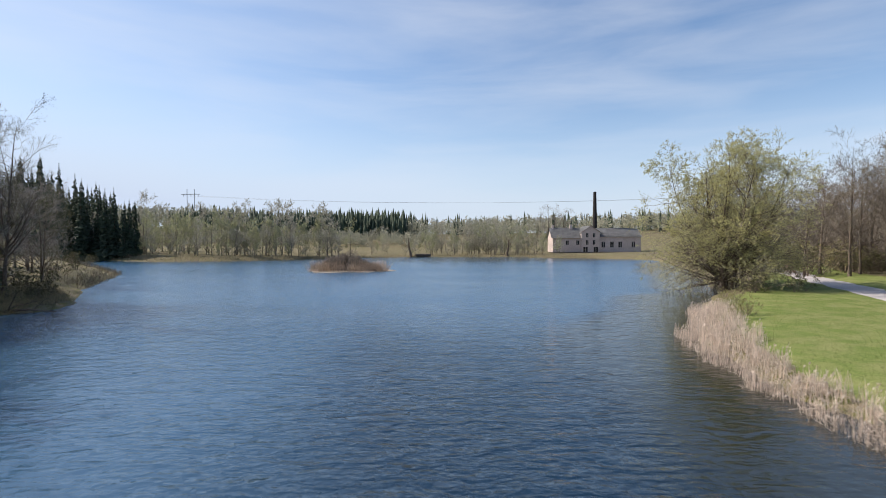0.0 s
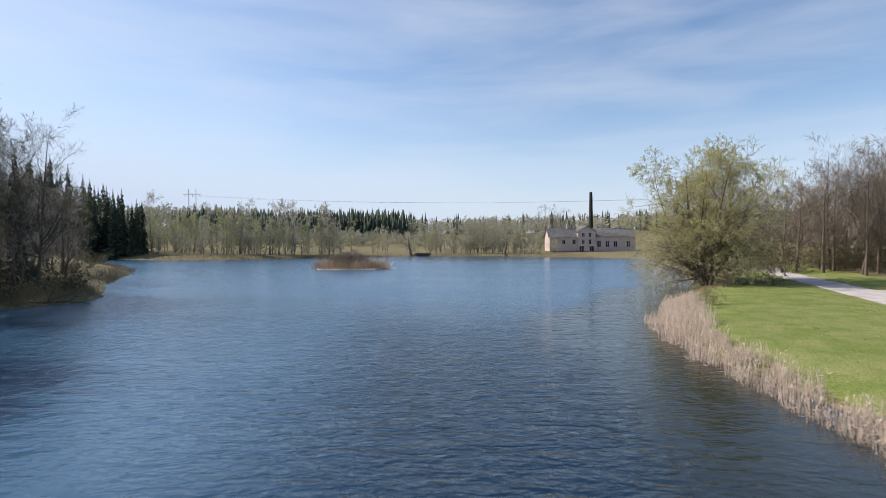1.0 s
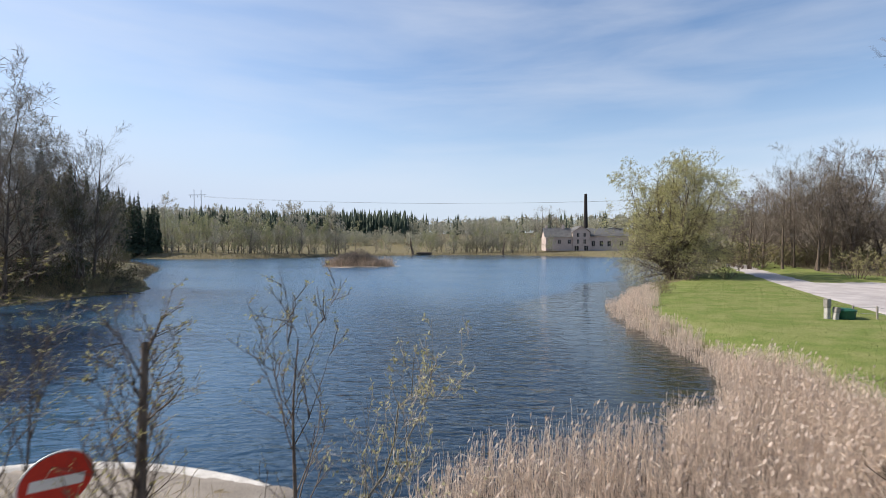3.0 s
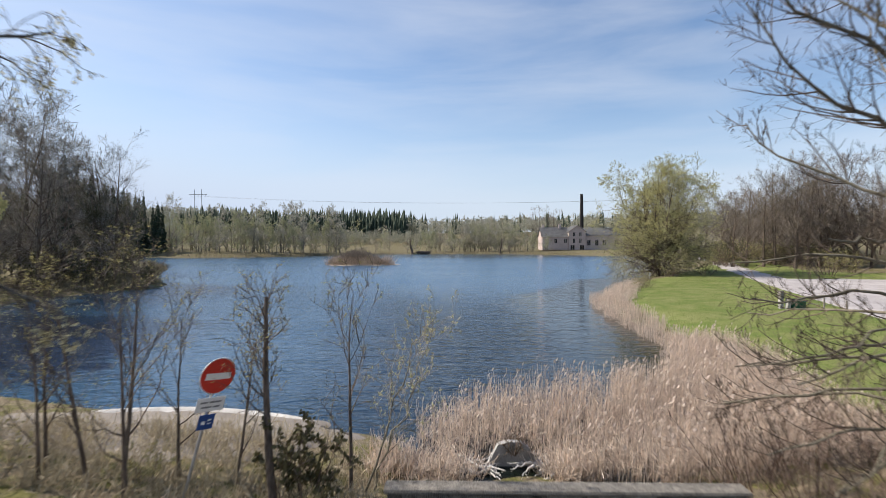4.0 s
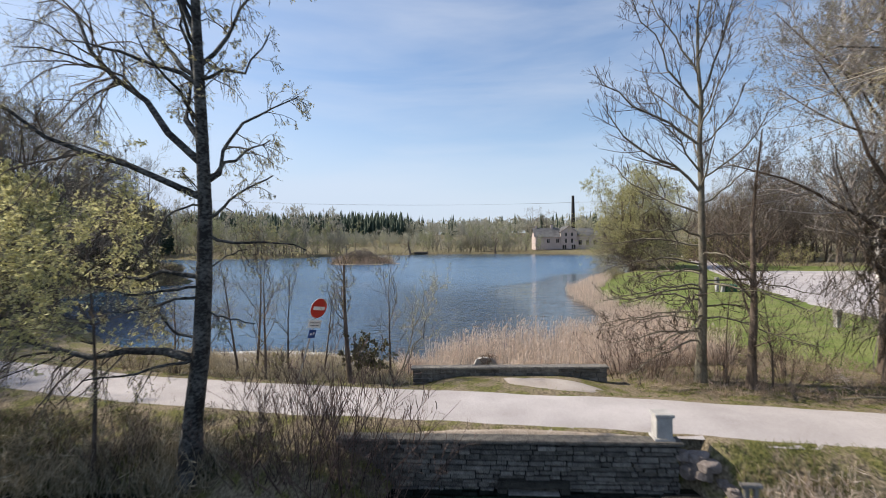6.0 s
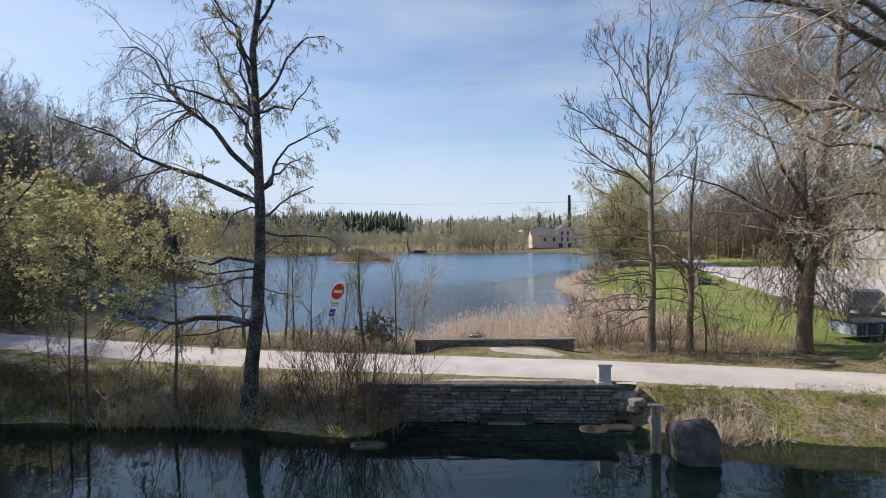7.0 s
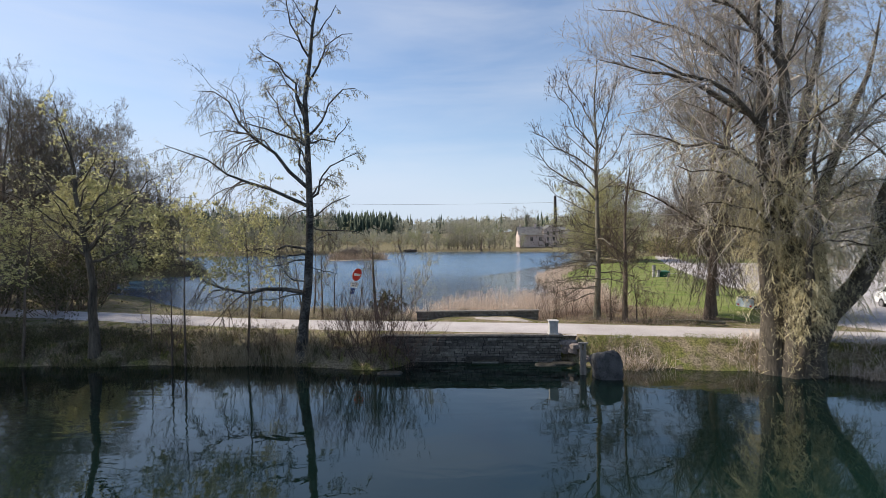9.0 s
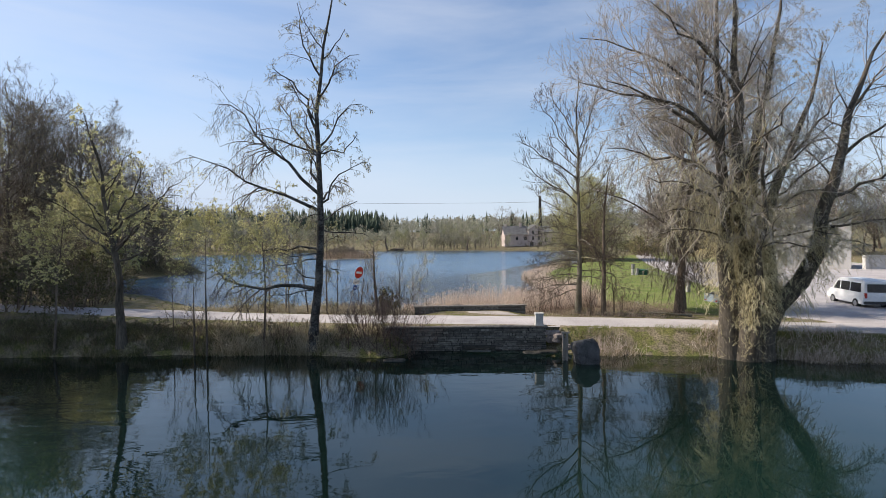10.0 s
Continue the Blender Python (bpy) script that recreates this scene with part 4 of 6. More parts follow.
tree("ash_tree", 5, 14.8, 0.17, "tall bare ash tree beside the gravel road", BARK_PALE, TWIG_BIRCH, trunk_wig=0.005, stem_legs=((0.0, 0.0, 0, 0.17, 3.0, 88, 4.4, 91, 2.2, 90, 1.5, 94, 1.5, 84, 1.6, 92),),
     limbs=10, limb_from=0.7, limb_ang=(30, 50), limb_ratio=0.10, limb_r=0.42, limb_up=0.09, sub=9, subsub=5, twigs=3, twig_up=0.09, wig=0.12, twig_r=0.007, tip=0.08, sub_ratio=0.36,
     arm_r=0.0115, boughs=ASH_LEFT + ASH_RIGHT + ASH_HANGING, bough_wig=0.012, at=(8.65, -6.7))
tree("young_tree", 6, 8.0, 0.15, "young bare tree in the roadside thicket", BARK, TWIG, lean=(0.02, 0), limbs=22, limb_from=0.12, limb_ang=(40, 75), limb_ratio=0.32, limb_r=0.36, limb_up=0.08, wig=0.16, sub=8, subsub=6, twigs=5, at=(9.8, -7.5))
tree("alder_tree", 7, 16.5, 0.24, "big alder with fine bare twigs beside the yard", BARK, TWIG_GREY, LEAF_OLIVE, limbs=32, limb_from=0.2, limb_ratio=0.34, limb_up=0.05, sub=11, subsub=8, twigs=7, leaves=1, leaf_size=0.05, twig_r=0.0065, skirt=(140, 0.1, 0.45, 2.2, 0.42), shoot=TWIG_DARK, at=(13.9, -7.5))
tree("alder_tree", 8, 14.5, 0.2, "big alder with fine bare twigs beside the yard", BARK, TWIG_GREY, LEAF_OLIVE, limbs=28, limb_from=0.2, limb_ratio=0.34, limb_up=0.05, sub=11, subsub=8, twigs=7, leaves=1, leaf_size=0.05, twig_r=0.0065, skirt=(120, 0.1, 0.45, 2.2, 0.42), shoot=TWIG_DARK, at=(14.7, -6.3))
WILLOW_STEMS = ((-0.6, 0.1, 182, 0.42, 2.8, 87, 4.6, 88, 2.3, 86, 4.5, 87, 2.5, 84), (-0.2, -0.2, 178, 0.46, 5.1, 90, 4.6, 87, 4.5, 87, 2.5, 86), (0.3, 0.25, 0, 0.42, 4.6, 88, 3.4, 92, 2.8, 78, 3.0, 83, 2.4, 80),
                (0.35, -0.15, 356, 0.46, 1.7, 80, 1.7, 58, 1.5, 54, 4.0, 76, 2.4, 78, 3.6, 64), (0.75, 0.1, 8, 0.38, 3.6, 86, 3.2, 90, 2.0, 69, 2.2, 63, 3.0, 70), (0.15, 0.4, 70, 0.32, 3.5, 78, 4.0, 80, 4.0, 84, 2.5, 80), (0.0, -0.4, 250, 0.2, 3.0, 76, 4.0, 82, 4.0, 80))
WILLOW_WEST = ((0, 9.2, 182, 1.1, 27, 1.4, 31, 1.8, 23, 1.9, 14), (0, 7.4, 172, 1.4, 33, 1.9, 16, 1.6, 10), (1, 8.2, 195, 1.6, 35, 1.8, 30, 1.8, 22, 1.4, 10), (0, 10.6, 170, 1.4, 40, 1.8, 34, 1.8, 24, 1.2, 10), (1, 10.8, 200, 1.5, 45, 1.8, 38, 1.8, 30),
               (0, 5.6, 200, 1.2, 24, 1.2, 6, 0.8, -10), (0, 5.0, 175, 1.1, 22, 1.0, 4, 0.7, -12), (1, 5.4, 255, 1.1, 26, 1.0, 8, 0.7, -10), (1, 6.2, 225, 1.2, 28, 1.2, 10, 0.8, -8), (2, 5.6, 300, 1.2, 30, 1.0, 10), (3, 5.6, 330, 1.2, 20, 1.0, 4), (2, 6.6, 280, 1.2, 34, 1.0, 12), (0, 4.6, 240, 1.0, 20, 0.9, 0),
               (0, 12.0, 184, 1.4, 48, 1.6, 40, 1.6, 30), (0, 6.4, 195, 1.3, 28, 1.5, 14, 1.2, 4))
WILLOW_EAST = ((3, 4.2, 10, 1.2, 30, 1.2, 5, 0.8, -15), (4, 5.2, 30, 1.3, 25, 1.2, 0, 0.8, -15), (3, 5.2, 300, 1.3, 20, 1.1, 0, 0.7, -15), (2, 4.8, 320, 1.2, 22, 1.0, 0, 0.7, -12), (4, 4.4, 330, 1.2, 20, 1.1, -5), (1, 4.4, 285, 1.2, 24, 1.0, 0, 0.6, -15), (4, 6.2, 350, 1.3, 30, 1.2, 8, 0.8, -10),
               (3, 8.2, 4, 1.2, 40, 1.4, 36, 1.4, 30), (3, 6.6, 340, 1.3, 25, 1.6, 30, 1.4, 22), (3, 9.6, 20, 1.4, 48, 1.6, 44, 1.4, 36), (4, 8.0, 10, 1.3, 50, 1.5, 46, 1.5, 40), (2, 9.0, 40, 1.3, 50, 1.5, 46), (4, 6.5, 300, 1.3, 40, 1.5, 36), (1, 7.5, 265, 1.3, 40, 1.5, 34, 1.3, 26))
tree("pond_willow", 9, 17.5, 0.36, "old many-stemmed willow at the pond edge, thick with hanging shoots", BARK_WILLOW, TWIG_PALE, LEAF_BUD, limbs=8, limb_r=0.28, limb_from=0.4, limb_ratio=0.22,
     limb_ang=(25, 58), limb_up=0.04, sub=9, subsub=8, twigs=6, twig_up=-0.02, leaves=1, leaf_size=0.04, leaf_droop=1.0, twig_r=0.005, tip=0.05, trunk_wig=0.018, wig=0.14,
     skirt=(125, 0.19, 0.45, 1.4, 0.85), skirt_low=(90, 0.03, 0.2, 1.0), curtain=42, shoot=SHOOT, stem_legs=WILLOW_STEMS, arm_r=0.02, boughs=WILLOW_WEST + WILLOW_EAST, bough_wig=0.02, at=(13.4, -14.3))
tree("lake_willow", 10, 15.5, 0.26, "large round willow in yellow-green leaf on the lake shore", BARK, TWIG_DARK, LEAF_WILLOW, lean=(0.62, 0), stems=12, limbs=24, limb_from=0.06, limb_ratio=0.40,
     limb_ang=(30, 80), limb_up=0.02, sub=10, subsub=6, twigs=0, twig_up=-0.07, leaves=20, leaf_size=0.125, leaf_droop=1.2, slim=0.19, twig_r=0.007, skirt=(9, 0.05, 0.5, 5.0), sub_ratio=0.62, tip=0.05, trunk_wig=0.06, n_fine=3, at=(26.8, 53))

tree("young_willow", 38, 7.2, 0.065, "slender young willow in yellow-green leaf on the pond bank", BARK, TWIG_DARK, LEAF_YELLOW, lean=(0.04, 0.0), trunk_wig=0.03, limbs=20, limb_from=0.4, limb_ang=(40, 75), limb_ratio=0.34, limb_up=0.02,
     sub=7, subsub=4, twigs=2, twig_up=-0.05, leaves=3, leaf_size=0.095, leaf_droop=0.5, slim=0.6, twig_r=0.004, tip=0.08, n_fine=3, at=(-16.1, -12.2))
YOUNG_BOUGHS = ((0, 4.1, 8, 1.1, 50, 1.1, 46, 1.2, 50, 0.9, 40), (0, 5.6, 100, 1.2, 60, 1.2, 70), (0, 5.0, 350, 1.0, 55, 1.2, 62, 1.0, 66), (0, 5.4, 185, 1.1, 45, 1.2, 50, 0.9, 40), (0, 4.6, 210, 1.2, 35, 1.2, 40, 0.8, 30), (0, 3.8, 160, 1.2, 30, 1.3, 30, 0.8, 20),
                (0, 4.4, 270, 1.2, 38, 1.2, 45), (0, 4.2, 60, 1.2, 40, 1.2, 45), (0, 3.6, 20, 1.2, 22, 1.1, 18, 1.2, 10), (0, 4.8, 345, 1.2, 40, 1.3, 30, 1.2, 12), (0, 4.0, 330, 1.2, 35, 1.2, 25, 1.0, 5), (0, 6.5, 20, 1.1, 60, 1.1, 62), (0, 6.8, 170, 1.0, 56, 1.1, 60), (0, 7.4, 280, 1.0, 60, 1.0, 62))
tree("pond_tree", 35, 11.2, 0.2, "dark-limbed young tree in thin yellow-green leaf on the pond bank", BARK_WILLOW, TWIG_DARK, LEAF_YELLOW, trunk_wig=0.008, stem_legs=((0.0, 0.0, 180, 0.2, 3.7, 88, 2.3, 80, 2.1, 84, 1.6, 70, 0.9, 76),), limbs=14, limb_from=0.4, limb_ang=(35, 65), limb_ratio=0.14,
     limb_up=0.05, sub=7, subsub=5, twigs=3, leaves=2, leaf_size=0.085, slim=0.7, twig_r=0.0055, tip=0.06, sub_ratio=0.36, arm_r=0.016, boughs=YOUNG_BOUGHS, wig=0.16, at=(-13.2, -12.1))
tree("young_willow", 36, 6.6, 0.06, "slender young willow in yellow-green leaf on the pond bank", BARK, TWIG_DARK, LEAF_YELLOW, lean=(0.0, -0.02), trunk_wig=0.03, limbs=24, limb_from=0.45, limb_ang=(45, 85), limb_ratio=0.42, limb_up=0.0,
     sub=8, subsub=5, twigs=2, twig_up=-0.12, leaves=4, leaf_size=0.085, leaf_droop=0.8, slim=0.4, twig_r=0.004, tip=0.08, n_fine=3, at=(-6.85, -12.4))
tree("young_willow", 37, 6.9, 0.06, "slender young willow in yellow-green leaf on the pond bank", BARK, TWIG_DARK, LEAF_YELLOW, lean=(0.02, -0.02), trunk_wig=0.03, limbs=22, limb_from=0.5, limb_ang=(45, 85), limb_ratio=0.34, limb_up=0.0,
     sub=8, subsub=5, twigs=2, twig_up=-0.14, leaves=4, leaf_size=0.085, leaf_droop=0.8, slim=0.4, twig_r=0.004, tip=0.08, n_fine=3, at=(-9.2, -12.7))
bare = [tree("bare_tree", 20 + i, 14.0 + i, 0.2, "bare dark deciduous tree with first buds", BARK, TWIG_DARK, LEAF_OLIVE, limbs=22, limb_from=0.15, limb_ratio=0.40, limb_up=0.06,
             sub=9, subsub=6, twigs=3, leaves=1, leaf_size=0.05, twig_r=0.009, tip=0.05, group="bare trees") for i in range(3)]
leafy = [tree("budding_tree", 30 + i, 11.0 + i, 0.16, "tree in fresh yellow-green spring leaf", BARK, TWIG, LEAF_BUD, limbs=28, limb_from=0.18, limb_ratio=0.56, limb_ang=(40, 80), limb_up=0.03,
              sub=8, subsub=6, twigs=3, leaves=3, leaf_size=0.09, slim=0.6, twig_r=0.006, tip=0.05, group="budding trees") for i in range(2)]
shore = [tree("shore_tree", 60 + i, (13.0, 11.0, 12.0, 9.0)[i], 0.13, ("grey bare tree on the far shore", "grey-green budding tree on the far shore")[i % 2], BARK_FAR, TWIG_GREY, (FAR_LEAF, FAR_LEAF_GREEN)[i % 2],
              limbs=15, limb_from=0.06, limb_ang=(25, 60), limb_ratio=0.44, limb_up=0.06, sub=4, subsub=2, twigs=0, leaves=6, leaf_size=0.85, slim=0.12, leaf_lift=1.0, twig_r=0.02, tip=0.1, n_fine=2, far=True, group="far shore trees") for i in range(4)]
wood = [tree("wood_tree", 65 + i, (15.0, 13.0, 16.0)[i], 0.2, "bare brown tree in the lakeside wood", BARK, TWIG_BROWN, TWIG_BROWN, trunk_wig=0.06, limbs=20, limb_from=0.14, limb_ang=(30, 70), limb_ratio=0.46, limb_up=0.07,
             sub=6, subsub=4, twigs=0, twig_up=0.05, leaves=3, leaf_size=0.9, slim=0.05, leaf_lift=0.6, twig_r=0.014, tip=0.08, n_fine=2, far=True, group="wood trees") for i in range(3)]
thick = [tree("bank_tree", 75 + i, (14.0, 12.0)[i], 0.18, "dark bare tree in the dense lakeside thicket", BARK, TWIG_ASHY, (TWIG_ASHY, LEAF_DARK)[i], trunk_wig=0.06, limbs=22, limb_from=0.06, limb_ang=(30, 75), limb_ratio=0.44, limb_up=0.06,
              sub=6, subsub=4, twigs=0, twig_up=0.04, leaves=5, leaf_size=0.75, slim=0.05, leaf_lift=0.6, twig_r=0.012, tip=0.08, n_fine=2, far=True, group="bank trees") for i in range(2)]
weeping = [tree("weeping_willow", 78, 6.6, 0.1, "young willow in yellow-green leaf on the lake shore", BARK, TWIG_WILLOW, LEAF_YELLOW, limbs=22, limb_from=0.3, limb_ang=(40, 80), limb_ratio=0.42, limb_up=-0.02,
                sub=8, subsub=6, twigs=3, twig_up=-0.2, leaves=5, leaf_size=0.12, leaf_droop=1.2, slim=0.4, twig_r=0.005, tip=0.08, n_fine=3)]
firs = [fir("spruce_tree", 40 + i, 20.0, "dark green spruce at the wood's edge") for i in range(3)]
osier = [tree("osier_shrub", 70 + i, 2.5, 0.014, "bare reddish osier shrub of many thin stems", TWIG_RED, TWIG_RED, lean=(0.95, 0), spread=0.7, stems=24, limbs=5, limb_from=0.2, limb_ang=(15, 45), limb_ratio=0.45, limb_up=0.1, sub=3, subsub=2, twigs=0,
              twig_r=0.005, tip=0.2, wig=0.1, category="shrub", group="osier shrubs", n_fine=3, far=True) for i in range(2)]
sapling = [tree("sapling", 80 + i, 4.6, 0.055, "thin leafing sapling beside the gravel road", BARK, TWIG_BIRCH, LEAF_SPRING, limbs=14, limb_from=0.2, limb_ang=(25, 55), limb_ratio=0.42, limb_up=0.1, sub=5, subsub=3, twigs=0,
                leaves=5, leaf_size=0.032, twig_r=0.005, tip=0.1, group="saplings", n_fine=3) for i in range(3)]
brush = [tree("brush", 90 + i, 2.2, 0.03, ("low brown bush with olive buds on the bank", "dark green bush on the bank")[i], TWIG, TWIG_BROWN, (LEAF_OLIVE, LEAF_DARK)[i], lean=(0.8, 0), spread=0.5, stems=9, limbs=5, limb_from=0.15, limb_ratio=0.5, limb_up=0.05, sub=3, subsub=3, twigs=0,
              leaves=3, leaf_size=0.10, twig_r=0.007, tip=0.2, category="shrub", group="bank bushes", n_fine=3, far=True) for i in range(2)]
first = {}
for k, (x, y, head, out) in enumerate(((-1.15, -5.85, 42, (1.6, 66, 1.3, 70, 0.95, 74)), (-1.05, -5.8, 35, (1.7, 60, 1.3, 64, 0.95, 76)))):
    tree("sapling", 84 + 3 * k, 4.0, 0.028, "thin leaning sapling with fresh pale leaves at the lake's edge", BARK_PALE, TWIG_PALE, LEAF_BUD, trunk_wig=0.012, stem_legs=((0.0, 0.0, head, 0.028, *out),), limbs=22, limb_from=0.25, limb_ang=(25, 60), limb_ratio=0.34,
         limb_up=0.06, sub=3, subsub=2, twigs=0, leaves=4, leaf_size=0.06, slim=0.4, twig_r=0.0035, tip=0.16, n_fine=3, at=(x, y))
tree("sapling", 86, 4.1, 0.1, "dark broken-topped sapling with fresh side shoots beside the road", BARK, TWIG_BIRCH, LEAF_SPRING, lean=(-0.06, 0.03), trunk_wig=0.02, limbs=22, limb_from=0.45, limb_ang=(25, 60), limb_ratio=0.34, limb_up=0.1, sub=5, subsub=4, twigs=0,
     leaves=2, leaf_size=0.035, twig_r=0.005, tip=0.35, n_fine=3, at=(-2.45, -6.95))


def plant(src, spots, seed):
    """Stand the first of a kind at the first spot, and copies at the others. Spots: x, y, scale."""
    pick = random.Random(seed)
    for x, y, s in spots:
        o = src[pick.randrange(len(src))]
        m = on_ground(x, y, pick.uniform(0, 360), s * pick.uniform(0.93, 1.07))
        if o.name not in first:
            first[o.name] = o
            o.matrix_world = m
        else:
            c = copy_thing(first[o.name], pose(0, 0, 0))
            c.matrix_world = m


# The last four spots are unseen trees, added to shade the pond bank.
plant(bare, ((47, 69, 0.95), (49.5, 65.5, 0.92), (47.6, 57.6, 0.9), (44, 67.5, 0.85), (54, 62, 1.0), (46.0, 62.5, 0.85), (52, 70, 1.0), (57, 66, 1.05), (50.5, 59.5, 0.9), (-40.8, 40.5, 0.95), (-41.5, 43, 1.05), (-39.5, 30, 1.0),
             (-33, 12.5, 1.0), (-36, 9, 1.05), (-31.5, 15.5, 0.7), (-29.5, 13.5, 0.5), (-38, 15, 1.15), (-41.5, 17, 1.25), (-35.5, 17, 1.05), (-33.5, -1.5, 1.0), (-37, 3, 1.1), (-34, 14.5, 0.95), (-37, 12, 1.05), (-39.5, 13, 1.15), (-40, 19, 1.3), (-32.5, 17.5, 0.75), (-37, 20, 1.2), (-34.5, 10, 0.85), (-29, -9.2, 1.3), (-29.5, -12.2, 1.25), (-33, -8, 1.35), (-33, -4.5, 1.3)), 4)
plant(weeping, ((-26.5, 7.6, 1.4), (-30.0, 11.0, 1.5)), 14)
# Spots beyond x -28 stand out of view, added to throw shade on the bank.
plant(leafy, ((-26, -1.0, 0.5), (-27, 4, 0.65), (-30.5, -13.6, 1.2), (-28.4, -10.2, 1.1), (-28.8, -7.2, 1.1), (-32, -11.5, 1.1), (-36.5, -8.5, 1.15), (-31, -6, 1.1)), 5)
plant(osier, ((-1.3, -12.75, 1.15), (-2.3, -12.6, 1.05), (-0.5, -12.6, 0.95), (-1.9, -13.1, 0.8), (-3.1, -12.7, 0.75), (-0.9, -13.2, 0.7), (7.4, -6.0, 0.8), (9.3, -6.6, 0.85), (11.2, -6.9, 0.8), (6.6, -5.6, 0.8), (-6.1, -12.3, 0.6), (-10, -11.9, 0.6)), 6)
plant(sapling, ((-6.45, -6.2, 0.95), (-5.3, -6.8, 0.95), (-6.0, -5.8, 1.0), (-1.35, -5.95, 0.9), (-7.9, -5.5, 0.9), (-7.6, -6.0, 0.9), (-8.6, -6.2, 0.8), (-9.8, -12.5, 0.95), (-11.2, -11.6, 0.6), (-3.6, -5.9, 0.7), (10.3, -7.7, 0.7), (9.2, -7.2, 0.7), (-4.9, -5.7, 0.8)), 7)
plant(brush, ((-8.5, -6.3, 0.6), (-10.4, -5.6, 0.7), (-5.3, -6.3, 0.45), (-15.5, -10.6, 0.6), (-17.5, -10.8, 0.6), (-12, -11.6, 0.45), (-8, -11.9, 0.4), (-3.4, -12.5, 0.45), (-20, -10.9, 0.7), (44, 46, 1.5), (48, 48, 1.4),
              (20.5, 40, 0.7), (19.0, 37.5, 0.6), (17.0, 32.2, 0.55), (18.2, 33.4, 0.6), (26, 47, 0.9), (30, 47, 0.9), (-36.5, 40, 0.7), (-35.4, 38.4, 0.5), (-37.5, 36, 0.6), (-38.5, 39, 0.8), (-37.6, 42.5, 0.8), (-40, 36.5, 0.8)), 8)
plant(brush[1:], ((-23.4, 1.4, 2.0), (-26.6, 4.6, 2.1), (-21.4, -1.9, 1.7), (-28.8, 8.2, 2.2), (-31, 12.4, 2.2), (-24.2, -4.6, 1.8), (-20.4, -5.2, 1.3), (-27.6, -6.0, 2.0), (-24.4, -8.2, 1.5), (-21, -3.5, 1.4), (-22, -0.5, 1.5), (-25, 0.5, 1.6), (-27, -2, 1.5), (-29, 1.5, 1.6), (-32, 1.0, 1.7),
                  (-34, 5, 1.8), (-37, 11, 1.8), (-39, 17, 1.8), (-40, 24, 1.8), (-40.5, 31, 1.7), (-39, 36, 1.5), (-41, 40, 1.7), (-38, 43, 1.3), (-44, 48, 1.2), (-50, 58, 1.2), (-56, 66, 1.2), (-63, 78, 1.3), (-72, 92, 1.3), (-85, 104, 1.4), (-43, 35, 2.0), (-43.5, 28, 2.0)), 18)
tree("evergreen_shrub", 96, 1.9, 0.03, "small shrub with dark leathery leaves beside the road", TWIG, TWIG, LEAF_DEEP, lean=(0.5, 0), spread=0.25, stems=7, limbs=6, limb_from=0.3, limb_ang=(40, 80), limb_ratio=0.42, limb_up=0.05, sub=3, subsub=2, twigs=0,
     leaves=4, leaf_size=0.12, slim=0.6, twig_r=0.006, category="shrub", n_fine=3, at=(-2.05, -6.8))
rg = random.Random(23)
plant(brush[1:], [(x + rg.uniform(-0.3, 0.3), -12.1 + rg.uniform(-0.1, 1.6), rg.uniform(0.2, 0.36)) for x in np.linspace(-19, -5.2, 30)], 23)
rg = random.Random(29)
plant(brush, [(rg.uniform(41, 62), rg.uniform(62, 92), rg.uniform(1.4, 2.4)) for k in range(26)], 19)
rg = random.Random(57)
plant(brush[1:], [(rg.uniform(46, 70), rg.uniform(74, 96), rg.uniform(1.3, 2.0)) for k in range(16)] + [(rg.uniform(50, 66), rg.uniform(50, 74), rg.uniform(1.1, 1.9)) for k in range(16)], 21)
rg = random.Random(9)
spots = []
for k in range(900):
    x, y = rg.uniform(-165, 85), rg.uniform(136, 215)
    d = float(signed(LAKE, np.array([x]), np.array([y]))[0])
    if d < 3 or (24 < x < 68 and 130 < y < 202) or d > 46:
        continue
    if -62 < x < -14 and rg.random() < 0.72:
        continue
    spots.append((x, y, rg.uniform(0.7, 1.1) * (1.1 if x < -60 else 0.85)))
    if len(spots) > 140:
        break
for k in range(36):
    x = rg.uniform(-100, -42)
    spots.append((x, 143 - 0.15 * (x + 60) + rg.uniform(2, 14) + max(0, x + 58) * 1.2, rg.uniform(0.85, 1.15)))
for k in range(24):
    x = rg.uniform(-16, 27)
    spots.append((x, 170 + rg.uniform(0, 12) - 0.12 * max(0, x - 8), rg.uniform(0.5, 0.85)))
for k in range(90):
    x = rg.uniform(-105, 30)
    y0 = float(np.interp(x, [-124, -110, -88, -66, -53, -30, -10, 14, 38], [148, 146, 137, 139, 146, 164, 170, 166, 152]))
    spots.append((x, y0 + rg.uniform(1, 16), rg.uniform(0.28, 0.5)))
plant(shore, spots, 10)
plant(wood, ((33, 204, 1.0), (39, 206, 1.05)), 20)
spots = []
for k in range(320):
    x, y = rg.uniform(38, 92), rg.uniform(46, 125)
    if to_line(PATH, np.array([x]), np.array([y]))[0] < 5 or signed(YARD, np.array([x]), np.array([y]))[0] < 3 or signed(LAKE, np.array([x]), np.array([y]))[0] < 6:
        continue
    spots.append((x, y, rg.uniform(0.72, 1.02)))
    if len(spots) > 100:
        break
for k in range(22):
    spots.append((rg.uniform(62, 100), rg.uniform(-10, 42), rg.uniform(0.9, 1.25)))
plant(wood, spots, 12)
spots = []
